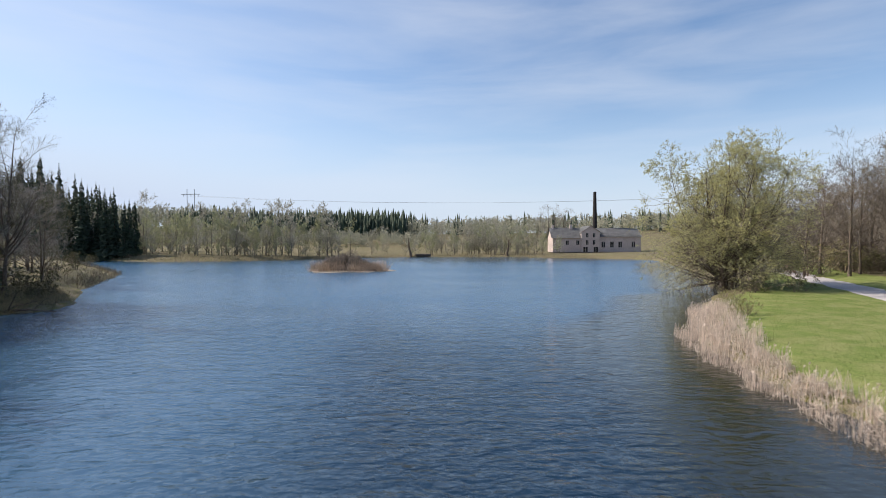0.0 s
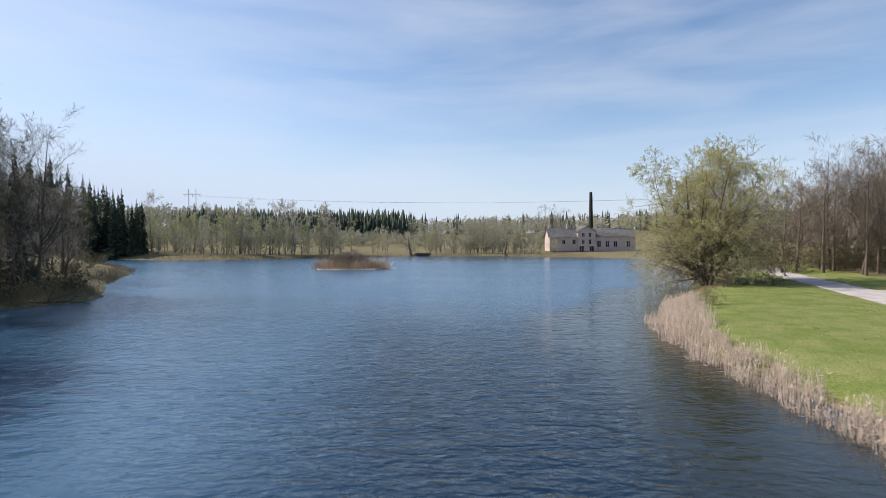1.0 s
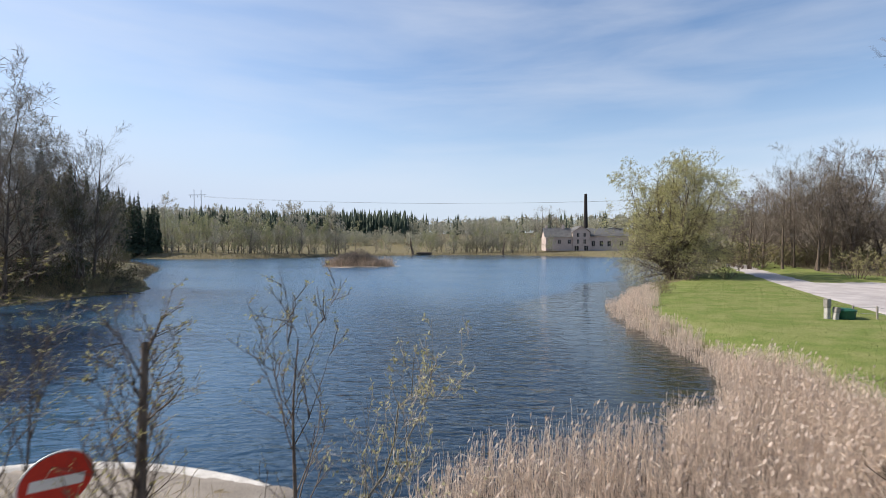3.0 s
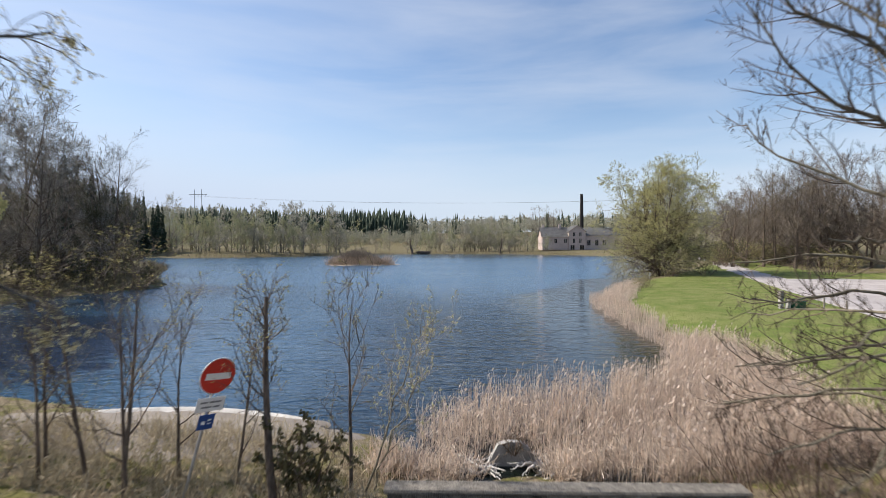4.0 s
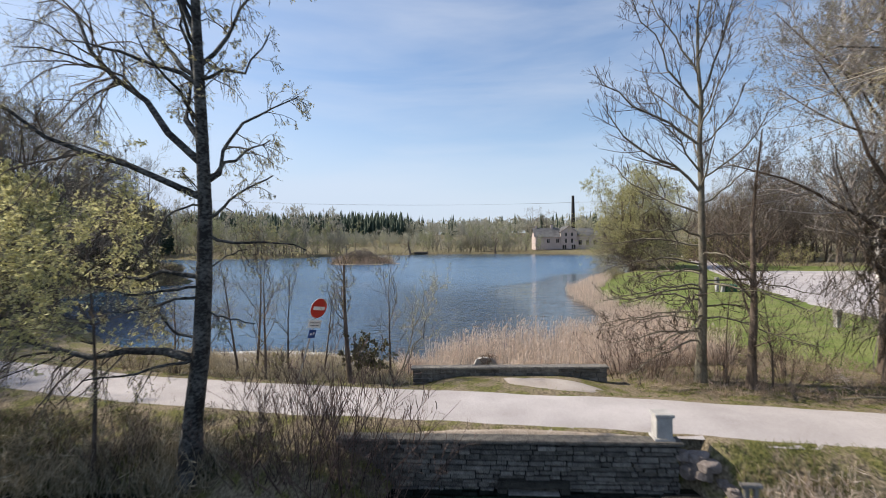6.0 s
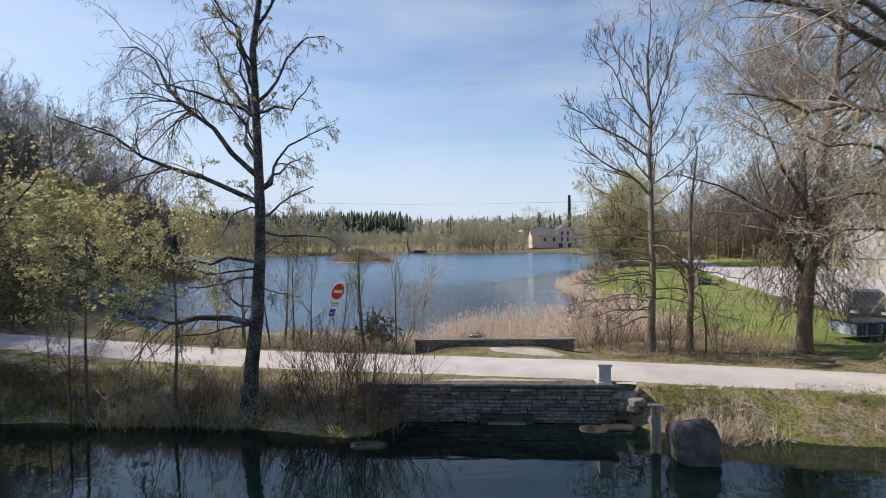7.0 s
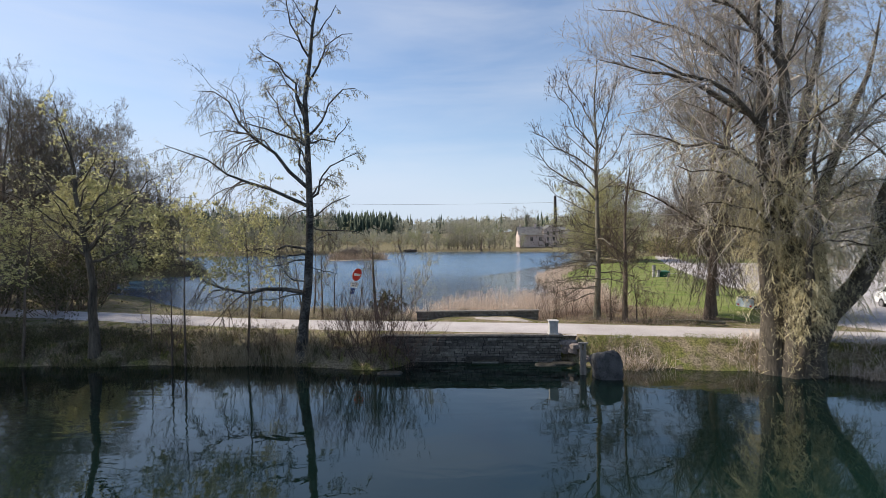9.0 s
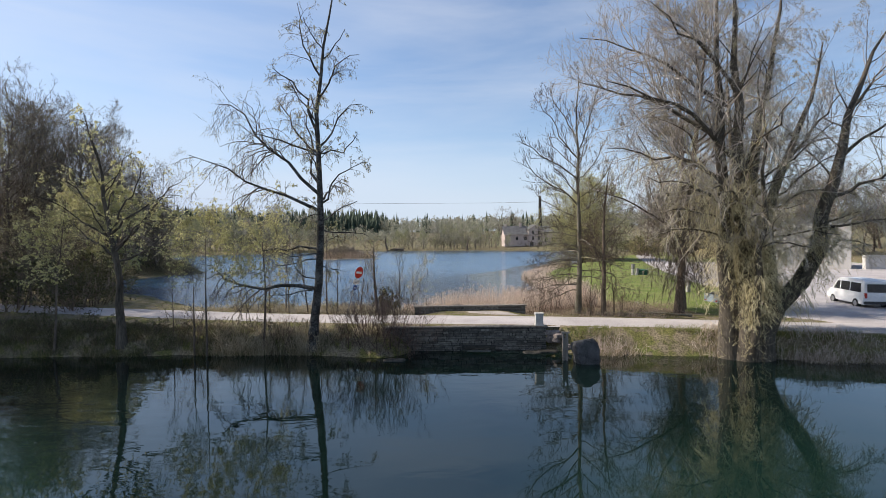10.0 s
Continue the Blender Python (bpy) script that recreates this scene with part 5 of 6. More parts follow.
for k in range(400):
    x, y = rg.uniform(-90, -36), rg.uniform(-8, 86)
    d = signed(LAKE, np.array([x]), np.array([y]))[0]
    if 3.5 < d < 22 and x < -0.86 * y - 1.0 and not any(math.hypot(x - a, y - b) < 3.2 for a, b, c in spots):
        spots.append((x, y, rg.uniform(0.65, 1.0)))
plant(thick, spots[:70] + [(-47.5, 37, 1.3), (-50, 41, 1.3), (-45.5, 40, 1.0), (-43.5, 36.5, 0.9), (-44, 43.5, 0.85), (-50, 45, 1.1), (-48, 33, 1.25)], 13)
plant(firs, [(-d * (0.67 + 0.27 * u), d, (0.78 + 0.75 * u) * rg.uniform(0.72, 1.12)) for d, u in [(rg.uniform(140, 185), rg.random()) for k in range(90)]] + [(-54, 34, 0.8), (-47, 42.5, 0.8), (-45.5, 45, 0.7), (-56, 50, 0.8), (-60, 42, 0.8), (-64, 60, 0.8), (-72, 68, 0.8), (-50, 10, 0.7), (-84, 78, 0.8), (-52, 20, 0.75)], 11)


# Paled wood colour: distance haze is mixed into it.
FAR_WOOD = leaf_mat("far_wood", (0.24, 0.235, 0.17), (0.46, 0.44, 0.33), 0.1)


def far_wood():
    """Spruce wood on the rise behind the lake, one mass."""
    rgn = np.random.RandomState(3)
    for name, m, lab, n, x0, x1, y0, y1, h0, h1, build in (("spruce_wood", NEEDLE, "dark spruce wood on the far rise", 1250, -190, -40, 312, 400, 9, 20, far_fir),
                                                            ("mixed_wood", FAR_WOOD, "grey-green mixed wood on the far rise", 520, -200, -20, 255, 300, 4, 9, far_round),
                                                            ("mixed_wood", FAR_WOOD, "grey-green mixed wood on the far rise", 380, -360, -190, 270, 380, 12, 19, far_round),
                                                            ("mixed_wood", FAR_WOOD, "grey-green mixed wood on the far rise", 950, -45, 340, 310, 450, 8, 15, far_round),
                                                            ("spruce_wood", NEEDLE, "dark spruces among the far mixed wood", 170, -40, 300, 320, 440, 9, 18, far_fir)):
        V, F, base = [], [], 0
        for k in range(n):
            x, y = rgn.uniform(x0, x1), rgn.uniform(y0, y1)
            v, f = build(rgn, h0 + (h1 - h0) * rgn.beta(2, 2.5))
            V.append(v + np.array([x, y, float(height(x, y))]))
            F.append(f + base)
            base += len(v)
        tagged(new(name, mesh_from(name, np.concatenate(V), [np.concatenate(F)], [m])), lab, "forest", kind="stuff")


far_wood()


# ---- reeds ----
def stems_mesh(name, x, y, h0, h1, seed, m, plume=None, width=0.012, lean=0.085):
    rgn = np.random.RandomState(seed)
    n = len(x)
    z = height(x, y)
    h = rgn.uniform(h0, h1, n)
    d = np.stack([rgn.normal(0.03, lean, n), rgn.normal(0, lean, n), np.ones(n)], -1)
    P, R = grow(rgn, np.stack([x, y, np.maximum(z, -0.5) - 0.05], -1), d, h + np.maximum(0, -z) * 0.6, np.full(n, width), np.full(n, width * 0.4), 3, 0.05, -0.03)
    V, F = tubes([(P, R)], [3])
    fm = np.zeros(len(F), int)
    mats = [m]
    LV, LF = blades(rgn, along(rgn, P, 2, 0.2, 0.8), min(0.3, 0.45 * h1), -0.6, 0.06)
    F = np.concatenate([F, LF + len(V)])
    V = np.concatenate([V, LV])
    fm = np.concatenate([fm, np.zeros(len(LF), int)])
    if plume:
        pick = P[rgn.rand(n) < 0.22]
        tipd = unit(pick[:, -1] - pick[:, -2])
        tipd[:, 0] += 0.5
        PV, PF = [], []
        for k in range(2):
            s = rgn.uniform(0.08, 0.15, len(pick))[:, None]
            w = unit(np.cross(tipd, rgn.normal(0, 1, tipd.shape)))
            a = pick[:, -1]
            PV.append(np.stack([a, a + tipd * s * 0.5 + w * s * 0.18, a + tipd * s, a + tipd * s * 0.5 - w * s * 0.18], 1).reshape(-1, 3))
        PV = np.concatenate(PV)
        F = np.concatenate([F, np.arange(len(PV)).reshape(-1, 4) + len(V)])
        V = np.concatenate([V, PV])
        fm = np.concatenate([fm, np.ones(len(PV) // 4, int)])
        mats.append(plume)
    return mesh_from(name, V, [F], mats, fm)


def scatter(poly, n, seed, clump=0.0):
    rgn = np.random.RandomState(seed)
    p = np.array(poly)
    out = []
    lo, hi = p.min(0), p.max(0)
    x, y = rgn.uniform(lo[0], hi[0], n * 4), rgn.uniform(lo[1], hi[1], n * 4)
    ok = signed(poly, x, y) + 0.5 * rough_noise(x, y, 1.5) < 0
    if clump:
        ok &= rough_noise(x, y, 2.6) + rgn.normal(0, 0.5, len(x)) > clump - 0.5
    return x[ok][:n], y[ok][:n]


REED_BAY = [(-0.4, -2.4), (1, -0.8), (1.8, -0.5), (2.6, -0.7), (3.5, -0.5), (4.6, 0.2), (5.4, 0.6), (6.4, 1.5), (7.2, 2.1), (8.2, 3.1), (9.2, 5), (10.3, 8.4), (12.5, 8), (12.2, 3.5), (11.2, 0), (10.5, -4.6), (0.3, -5.0)]
REED_SHORE = [(10.4, 8), (10.2, 12.4), (10.4, 16), (10.6, 22), (11.6, 28), (14.4, 33), (17, 39), (19.4, 38), (16.4, 30.5), (13.6, 24.0), (12.5, 19), (12.3, 13), (12.3, 6)]
x, y = scatter(REED_BAY, 10500, 1)
clear = np.hypot((x - 1.7) / 1.35, (y + 4.6) / 1.35) > 1 + 0.25 * rough_noise(x, y, 5.0)
x, y = x[clear], y[clear]
tagged(new("reed_bed", stems_mesh("reed_bed", x, y, 0.55, 1.3, 1, REED, PLUME, 0.0075)), "dense bed of dry straw-coloured reeds with pale plumes", "reeds", kind="stuff")
x, y = scatter(REED_SHORE, 6500, 2, 0.5)
tagged(new("shore_reeds", stems_mesh("shore_reeds", x, y, 0.35, 0.95, 2, REED, PLUME)), "dry pinkish reeds along the lawn's shore", "reeds", kind="stuff")

# ---- dam walls, sign, stones ----
def parapet():
    root = empty("parapet", pose(-0.45, -7.05, 0.52, 0, 0, 1.0))
    tagged(root, "low weathered limestone parapet beside the gravel road", "wall")
    part("core", box(0.02, 6.1, 0.03, 0.30, -0.4, 0.42), MORTAR_PALE, root)
    part("coping", box(-0.06, 6.18, -0.05, 0.34, 0.422, 0.49, 0.02), STONE_DARK, root)
    rgn = random.Random(2)
    z = -0.15
    while z < 0.40:
        h = min(rgn.uniform(0.11, 0.17), 0.415 - z)
        u = 0.0
        while u < 6.1:
            w = min(rgn.uniform(0.2, 0.55), 6.12 - u)
            part("stone", box(u + 0.006, u + w - 0.006, rgn.uniform(-0.03, 0.015), 0.2, z + 0.008, z + h - 0.008, 0.012), STONE_DARK, root)
            u += w
        z += h


parapet()


def dam_wall():
    root = tagged(empty("wall_dam", pose(-1.6, -12.15, 0.14, 0, 0, -1.5)), "dark dry-laid limestone dam wall above the pond", "wall", kind="structure")
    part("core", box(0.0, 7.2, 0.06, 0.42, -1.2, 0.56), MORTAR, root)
    part("coping", box(-0.03, 7.3, -0.05, 0.36, 0.562, 0.64, 0.02), STONE_DARK, root)
    rgn = random.Random(5)
    z = -0.65
    while z < 0.52:
        h = min(rgn.uniform(0.07, 0.13), 0.555 - z)
        u = 0.0
        while u < 7.2:
            w = min(rgn.choice((0.13, 0.2, 0.28, 0.36, 0.5, 0.65)) * rgn.uniform(0.8, 1.2), 7.22 - u)
            part("stone", box(u + rgn.uniform(0.004, 0.02), u + w - rgn.uniform(0.004, 0.02), rgn.uniform(-0.055, 0.04), 0.2, z + rgn.uniform(0.003, 0.016), z + h - rgn.uniform(0.003, 0.014), 0.01), STONE_DARK, root)
            u += w
        z += h


dam_wall()


def pillar():
    root = tagged(empty("pillar", pose(5.35, -12.08, 0.775, 0, 0, -2) @ Matrix.Scale(0.87, 4)), "pale grey painted concrete pillar on the dam wall", "pillar")
    part("shaft", box(-0.19, 0.19, -0.19, 0.19, 0.0, 0.56, 0.012), CONCRETE, root)
    part("cap", box(-0.23, 0.23, -0.23, 0.23, 0.562, 0.64, 0.015), CONCRETE, root)
    part("plinth", box(-0.24, 0.24, -0.24, 0.24, -0.02, 0.06, 0.01), CONCRETE, root)


pillar()


def boulder(name, x, y, z, sx, sy, sz, seed, m, label, fine=3, facets=0):
    bm = bmesh.new()
    bmesh.ops.create_icosphere(bm, subdivisions=fine, radius=1.0)
    for v in bm.verts:
        c = v.co.copy()
        f = (abs(c.x) ** 4 + abs(c.y) ** 4 + abs(c.z) ** 4) ** -0.25
        c *= f * (1 + 0.17 * noise.noise(c * 1.4 + Vector((seed, 0, 0))) + 0.10 * abs(noise.noise(c * 2.7 + Vector((0, seed, 0)))) + 0.04 * noise.noise(c * 7 + Vector((0, 0, seed))) + 0.02 * noise.noise(c * 17))
        v.co = Vector((c.x * sx, c.y * sy, c.z * sz))
    cut = random.Random(seed)
    for k in range(facets):
        d = Vector((cut.gauss(0, 1), cut.gauss(0, 1), cut.gauss(0, 0.8))).normalized()
        far_out = max(v.co.dot(d) for v in bm.verts) * cut.uniform(0.72, 0.9)
        for v in bm.verts:
            over = v.co.dot(d) - far_out
            if over > 0:
                v.co -= d * over * 0.92
    ob = part(name, bm, m)
    for p in ob.data.polygons:
        p.use_smooth = facets == 0
    ob.location = (x, y, z)
    return tagged(ob, label, "boulder")


boulder("boulder", 6.7, -14.6, 0.02, 0.47, 0.44, 0.62, 3, GRANITE, "big grey granite boulder standing in the pond", 5, 13)


TEXT_GREY = mat("text_grey", (0.13, 0.13, 0.13), (0.22, 0.22, 0.22), 5, 0.6, 0.0, 30)


def sign():
    root = tagged(empty("road_sign", pose(-4.2, -6.85, 0.5, 0, 16, 0) @ pose(0, 0, 0, 0, 0, 58)), "tilted no-entry road sign with two small plates", "road sign")
    part("pole", cyl(0.028, 0.028, -0.35, 2.8, 12), METAL, root)
    turn = Matrix.Rotation(radians(90), 4, "X")
    d = part("disc", cyl(0.32, 0.32, 0, 0.02, 40, None, Matrix.Translation((0, -0.04, 2.5)) @ turn), SIGN_RED, root, "red no-entry disc")
    part("rim", cyl(0.335, 0.335, 0, 0.012, 40, None, Matrix.Translation((0, -0.034, 2.5)) @ turn), SIGN_WHITE, d)
    part("bar", box(-0.24, 0.24, -0.066, -0.061, 2.44, 2.56), SIGN_WHITE, d, "white bar")
    p = part("plate", box(-0.27, 0.27, -0.055, -0.04, 1.84, 2.10, 0.004), SIGN_WHITE, root, "white supplementary plate with black lettering")
    for k, (a, b) in enumerate(((-0.2, -0.06), (-0.03, 0.2), (-0.17, 0.02), (0.05, 0.18))):
        z = 2.0 if k < 2 else 1.91
        part("text_bar", box(a, b, -0.059, -0.0555, z, z + 0.03), TEXT_GREY, p)
    q = part("plate", box(-0.15, 0.15, -0.055, -0.04, 1.50, 1.78, 0.004), SIGN_BLUE, root, "blue supplementary plate")
    part("symbol", box(-0.09, -0.02, -0.059, -0.0555, 1.60, 1.66), SIGN_WHITE, q)
    part("symbol", box(0.02, 0.09, -0.059, -0.0555, 1.66, 1.69), SIGN_WHITE, q)
    part("symbol", box(0.02, 0.09, -0.059, -0.0555, 1.60, 1.62), SIGN_WHITE, q)


sign()


# ---- mill ----
def mill():
    root = tagged(empty("mill", pose(40.6, 180, 1.1, 0, 0, 0)), "old pinkish plastered mill with grey roof and tall chimney", "building")
    def roofed(x0, x1, y0, y1, zw, zr, along_x=True, nm="wall"):
        if along_x:
            prof = [(y0, 0), (y0, zw), ((y0 + y1) / 2, zr), (y1, zw), (y1, 0)]
            bm = extrude_xz(prof, x0, x1)
            bmesh.ops.transform(bm, matrix=Matrix(((0, 1, 0, 0), (1, 0, 0, 0), (0, 0, 1, 0), (0, 0, 0, 1))), verts=bm.verts)
            bmesh.ops.recalc_face_normals(bm, faces=bm.faces)
        else:
            prof = [(x0, 0), (x0, zw), ((x0 + x1) / 2, zr), (x1, zw), (x1, 0)]
            bm = extrude_xz(prof, y0, y1)
        part(nm, bm, WALL_PINK, root)
        bm = bmesh.new()
        o = 0.5
        if along_x:
            ym = (y0 + y1) / 2
            k = (zr - zw) / (ym - y0)
            for ya, sg in ((y0, -1), (y1, 1)):
                vs = [bm.verts.new(c) for c in ((x0 - o, ya + sg * o, zw - k * o + 0.1), (x1 + o, ya + sg * o, zw - k * o + 0.1), (x1 + o, ym, zr + 0.1), (x0 - o, ym, zr + 0.1))]
                bm.faces.new(vs)
        else:
            xm = (x0 + x1) / 2
            k = (zr - zw) / (xm - x0)
            for xa, sg in ((x0, -1), (x1, 1)):
                vs = [bm.verts.new(c) for c in ((xa + sg * o, y0 - o, zw - k * o + 0.1), (xa + sg * o, y1 + o, zw - k * o + 0.1), (xm, y1 + o, zr + 0.1), (xm, y0 - o, zr + 0.1))]
                bm.faces.new(vs)
        bmesh.ops.solidify(bm, geom=bm.faces[:], thickness=0.15)
        part("roof", bm, ROOF, root)
    roofed(-10, 0, 0, 11, 5.3, 8.8)
    roofed(0, 6.4, -0.5, 12, 7.2, 9.4, False)
    roofed(6.4, 21, 0.6, 12.6, 5.6, 8.6)
    def window(x, y, z, w, h):
        wd = part("window", box(x - w / 2, x + w / 2, y - 0.03, y + 0.1, z, z + h), GLASS_DARK, root)
        part("frame", box(x - 0.04, x + 0.04, y - 0.07, y - 0.032, z, z + h), WALL_WHITE, wd)
    for x in (-4.9, -1.2):
        window(x, 0, 2.7, 1.0, 1.5)
    for x in (2.0, 4.4):
        window(x, -0.5, 5.3, 0.8, 1.4)
        window(x, -0.5, 2.7, 0.8, 1.6)
    for x in (1.4, 5.0):
        window(x, -0.5, 0.1, 1.5, 1.8)
    for x in (7.9, 10.9, 13.8, 18.4):
        window(x, 0.6, 1.7, 1.2, 2.0)
    part("chimney", cyl(1.0, 0.55, 0, 22.2, 16, None, Matrix.Translation((6.9, 8.5, 0))), BRICK_DARK, root, "tall dark brick chimney")
    part("chimney", box(-9.4, -8.6, 5, 6, 8.0, 9.8), WALL_PINK, root)
    part("chimney", box(-3.0, -2.1, 4.6, 5.6, 8.0, 10.0), WALL_PINK, root)


mill()


# ---- small things of the dam and ponds ----
def sluice_post():
    root = tagged(empty("sluice_post", pose(5.95, -14.3, POND_Z, 0, 0, -4)), "weathered twin sluice post standing in the pond", "post")
    for x in (-0.075, 0.075):
        part("post", box(x - 0.035, x + 0.035, -0.04, 0.04, -1.4, 1.1, 0.008), WOOD_GREY, root)
    part("crossbar", box(-0.17, 0.17, -0.06, 0.06, 1.102, 1.16, 0.008), WOOD_GREY, root)
    part("board", box(-0.038, 0.038, 0.0, 0.02, -1.4, 0.9), WOOD_GREY, root)


sluice_post()
for k, (x, y, z, a, b, c) in enumerate(((5.6, -12.7, -0.3, 0.45, 0.25, 0.10), (4.9, -12.8, -0.33, 0.4, 0.28, 0.10), (-1.0, -13.95, -0.28, 0.45, 0.2, 0.08))):
    boulder("stone", x, y, z, a, b, c, 10 + k, STONE_WET, "flat wet stone at the foot of the dam wall")


pick = random.Random(71)
for k in range(14):
    u = pick.random()
    boulder("stone", 5.75 + 1.0 * u + pick.uniform(-0.15, 0.15), -12.1 - 0.55 * u + pick.uniform(-0.2, 0.1), 0.45 - 0.55 * u + pick.uniform(-0.15, 0.1), pick.uniform(0.12, 0.26), pick.uniform(0.12, 0.22), pick.uniform(0.08, 0.16), 80 + k, STONE_RUBBLE, "broken pinkish limestone fallen from the wall's end", 3, 9)


def outlet():
    root = tagged(empty("culvert_outlet", pose(2.6, -12.3, POND_Z, 0, 0, -2)), "low dark culvert outlet under the dam wall", "culvert")
    part("lintel", box(-0.75, 0.75, -0.12, 0.12, 0.12, 0.24, 0.02), STONE_WET, root)
    for x in (-0.65, 0.65):
        part("jamb", box(x - 0.1, x + 0.1, -0.12, 0.12, -0.5, 0.118, 0.02), STONE_WET, root)
    part("sill", box(-0.55, 0.55, -0.2, 0.1, -0.4, 0.012, 0.02), STONE, root)


outlet()


CHALK = mat("broken_concrete", (0.20, 0.19, 0.178), (0.56, 0.54, 0.515), 6, 0.95, 0.6, 40, vary=0.2)


DRIFTWOOD = mat("driftwood", (0.46, 0.43, 0.40), (0.80, 0.77, 0.73), 5, 0.85, 0.5, 40)


def inlet():
    """Small concrete intake mouth at the reed edge."""
    root = tagged(empty("culvert_intake", pose(1.98, -3.85, 0.0, 0, 0, 4)), "small grey concrete culvert intake among drift branches", "culvert")
    outer = [(-0.56, -0.3), (-0.53, 0.16), (-0.34, 0.53), (-0.1, 0.60), (0.2, 0.58), (0.38, 0.46), (0.57, 0.12), (0.6, -0.3)]
    inner = [(0.50, -0.3), (0.48, 0.08), (0.31, 0.38), (0.16, 0.47), (-0.1, 0.49), (-0.28, 0.42), (-0.44, 0.12), (-0.46, -0.3)]
    part("surround", extrude_xz(outer + inner, -0.1, 0.06), CHALK, root)
    # A flat grey panel stands in for the dark open mouth.
    part("gate", extrude_xz([(x * 0.99, z) for x, z in inner], -0.02, 0.03), CONCRETE, root, "flat grey panel filling the intake mouth")


inlet()


def drift(x, y, z, length, seed):
    """One debarked branch, bent, with side stubs."""
    rgn = np.random.RandomState(seed)
    P = legs(rgn, np.array([0.0, 0.0, 0.0]), rgn.uniform(0, 360), (length * 0.5, rgn.uniform(-4, 12), length * 0.5, rgn.uniform(-14, 8)), 7, 0.02)
    R = np.linspace(rgn.uniform(0.02, 0.034), 0.008, 7)[None]
    P2, R2 = sprout(rgn, P, R, 3, 0.2, 0.9, (30, 65), 0.4, 4, 0.12, 0.0, 0.6, 0.4, None, 0.006)
    V, F = tubes([(P, R), (P2, R2)], [6, 4])
    ob = new("drift_branch", mesh_from("drift_branch", V, [F], [DRIFTWOOD]))
    ob.location = (x, y, z)
    tagged(ob, "white debarked drift branch lying by the intake", "driftwood", "drift branches")


pick = random.Random(44)
for k in range(34):
    a = pick.choice((-1, 1)) * (0.42 + abs(pick.gauss(0, 0.4)))
    drift(1.95 + a, -4.05 + pick.uniform(-0.35, 0.25), max(0.03, 0.36 - 0.4 * abs(a)) * pick.uniform(0.1, 1.0) + 0.05, pick.uniform(0.35, 1.0), 60 + k)
for k in range(5):
    boulder("rubble", 1.95 + pick.uniform(-0.9, 1.1), -4.2 + pick.uniform(-0.15, 0.1), 0.06, pick.uniform(0.06, 0.14), pick.uniform(0.05, 0.1), pick.uniform(0.03, 0.06), 60 + k, CHALK, "broken piece of grey-white concrete beside the intake", 2, 10)
tree("drift_branches", 101, 0.5, 0.014, "brown tangle of drift twigs caught on the intake", TWIG, TWIG, lean=(1.4, 0), stems=22, limbs=5, limb_from=0.2, limb_ratio=0.5, sub=3, subsub=2, twigs=0, twig_r=0.006, category="driftwood", n_fine=3).location = (2.05, -3.86, 0.5)


def patch(name, poly, dz, m, label):
    """A thin sheet over the ground with a worn, wavy edge; the outline is seen whole from its middle."""
    c = resample(list(poly) + [poly[0]], 0.15)
    mid = c.mean(0)
    d = c - mid
    wob = 1 + 0.10 * rough_noise(c[:, 0], c[:, 1], 3.1) + 0.06 * rough_noise(c[:, 1], c[:, 0], 9.0)
    rings = [mid + d * (wob * k)[:, None] for k in (1.0, 0.94, 0.75, 0.5, 0.25, 0.02)]
    X = np.stack(rings)
    Z = np.maximum(height(X[..., 0], X[..., 1]) + dz, 0.03)
    Z[0] -= dz + 0.06
    n = len(c)
    ii = np.arange(6 * n).reshape(6, n)
    q = np.stack([ii[:-1], np.roll(ii[:-1], -1, 1), np.roll(ii[1:], -1, 1), ii[1:]], -1).reshape(-1, 4)
    return tagged(new(name, mesh_from(name, np.concatenate([X, Z[..., None]], -1).reshape(-1, 3), [q], [m])), label, "ground", kind="structure")


SAND = mat("sand", (0.17, 0.148, 0.125), (0.32, 0.283, 0.243), 1.2, 0.95, 0.5, 30)
DIRT = mat("dirt", (0.24, 0.19, 0.14), (0.46, 0.39, 0.32), 1.5, 0.95, 0.6, 30)
patch("pavement_dirt", [(1.6, -7.5), (2.2, -7.2), (5.6, -7.2), (6.4, -8.6), (6.0, -9.3), (4.0, -8.9)], 0.006, mat("gravel_dust", (0.27, 0.23, 0.20), (0.47, 0.42, 0.375), 0.9, 0.95, 0.5, 40), "bare gravel patch before the parapet")
patch("pavement_verge", [(-1.8, -11.5), (0.5, -11.2), (5.0, -11.75), (7.2, -12.2), (6.8, -12.5), (5.0, -11.95), (1.0, -11.85)], 0.03, DIRT, "trodden dirt verge along the dam wall")
patch("ground_sand", [(-12.5, -3.0), (-11, -0.4), (-7, 0.0), (-3.6, -0.6), (-1.2, -2.4), (-1.6, -4.8), (-5.5, -5.3), (-10, -4.4)], 0.03, SAND, "pale silty strip at the lake's edge")


strip("scum_line", [(-13.5, -2.2), (-12.0, -1.0), (-10.5, -0.55), (-7.5, -0.1), (-5.4, -0.35), (-3.9, -1.0), (-2.6, -1.9)], 0.22, 0.03, mat("scum", (0.40, 0.38, 0.35), (0.66, 0.64, 0.61), 2.5, 0.95, 0.4, 30), "pale line of dried scum along the lake's edge", 7, 5)


def low_grass(name, poly, n, h0, h1, seed, m, label, clump=0.3):
    x, y = scatter(poly, n, seed, clump)
    tagged(new(name, stems_mesh(name, x, y, h0, h1, seed, m, None, 0.008, 0.35)), label, "grass", kind="stuff")


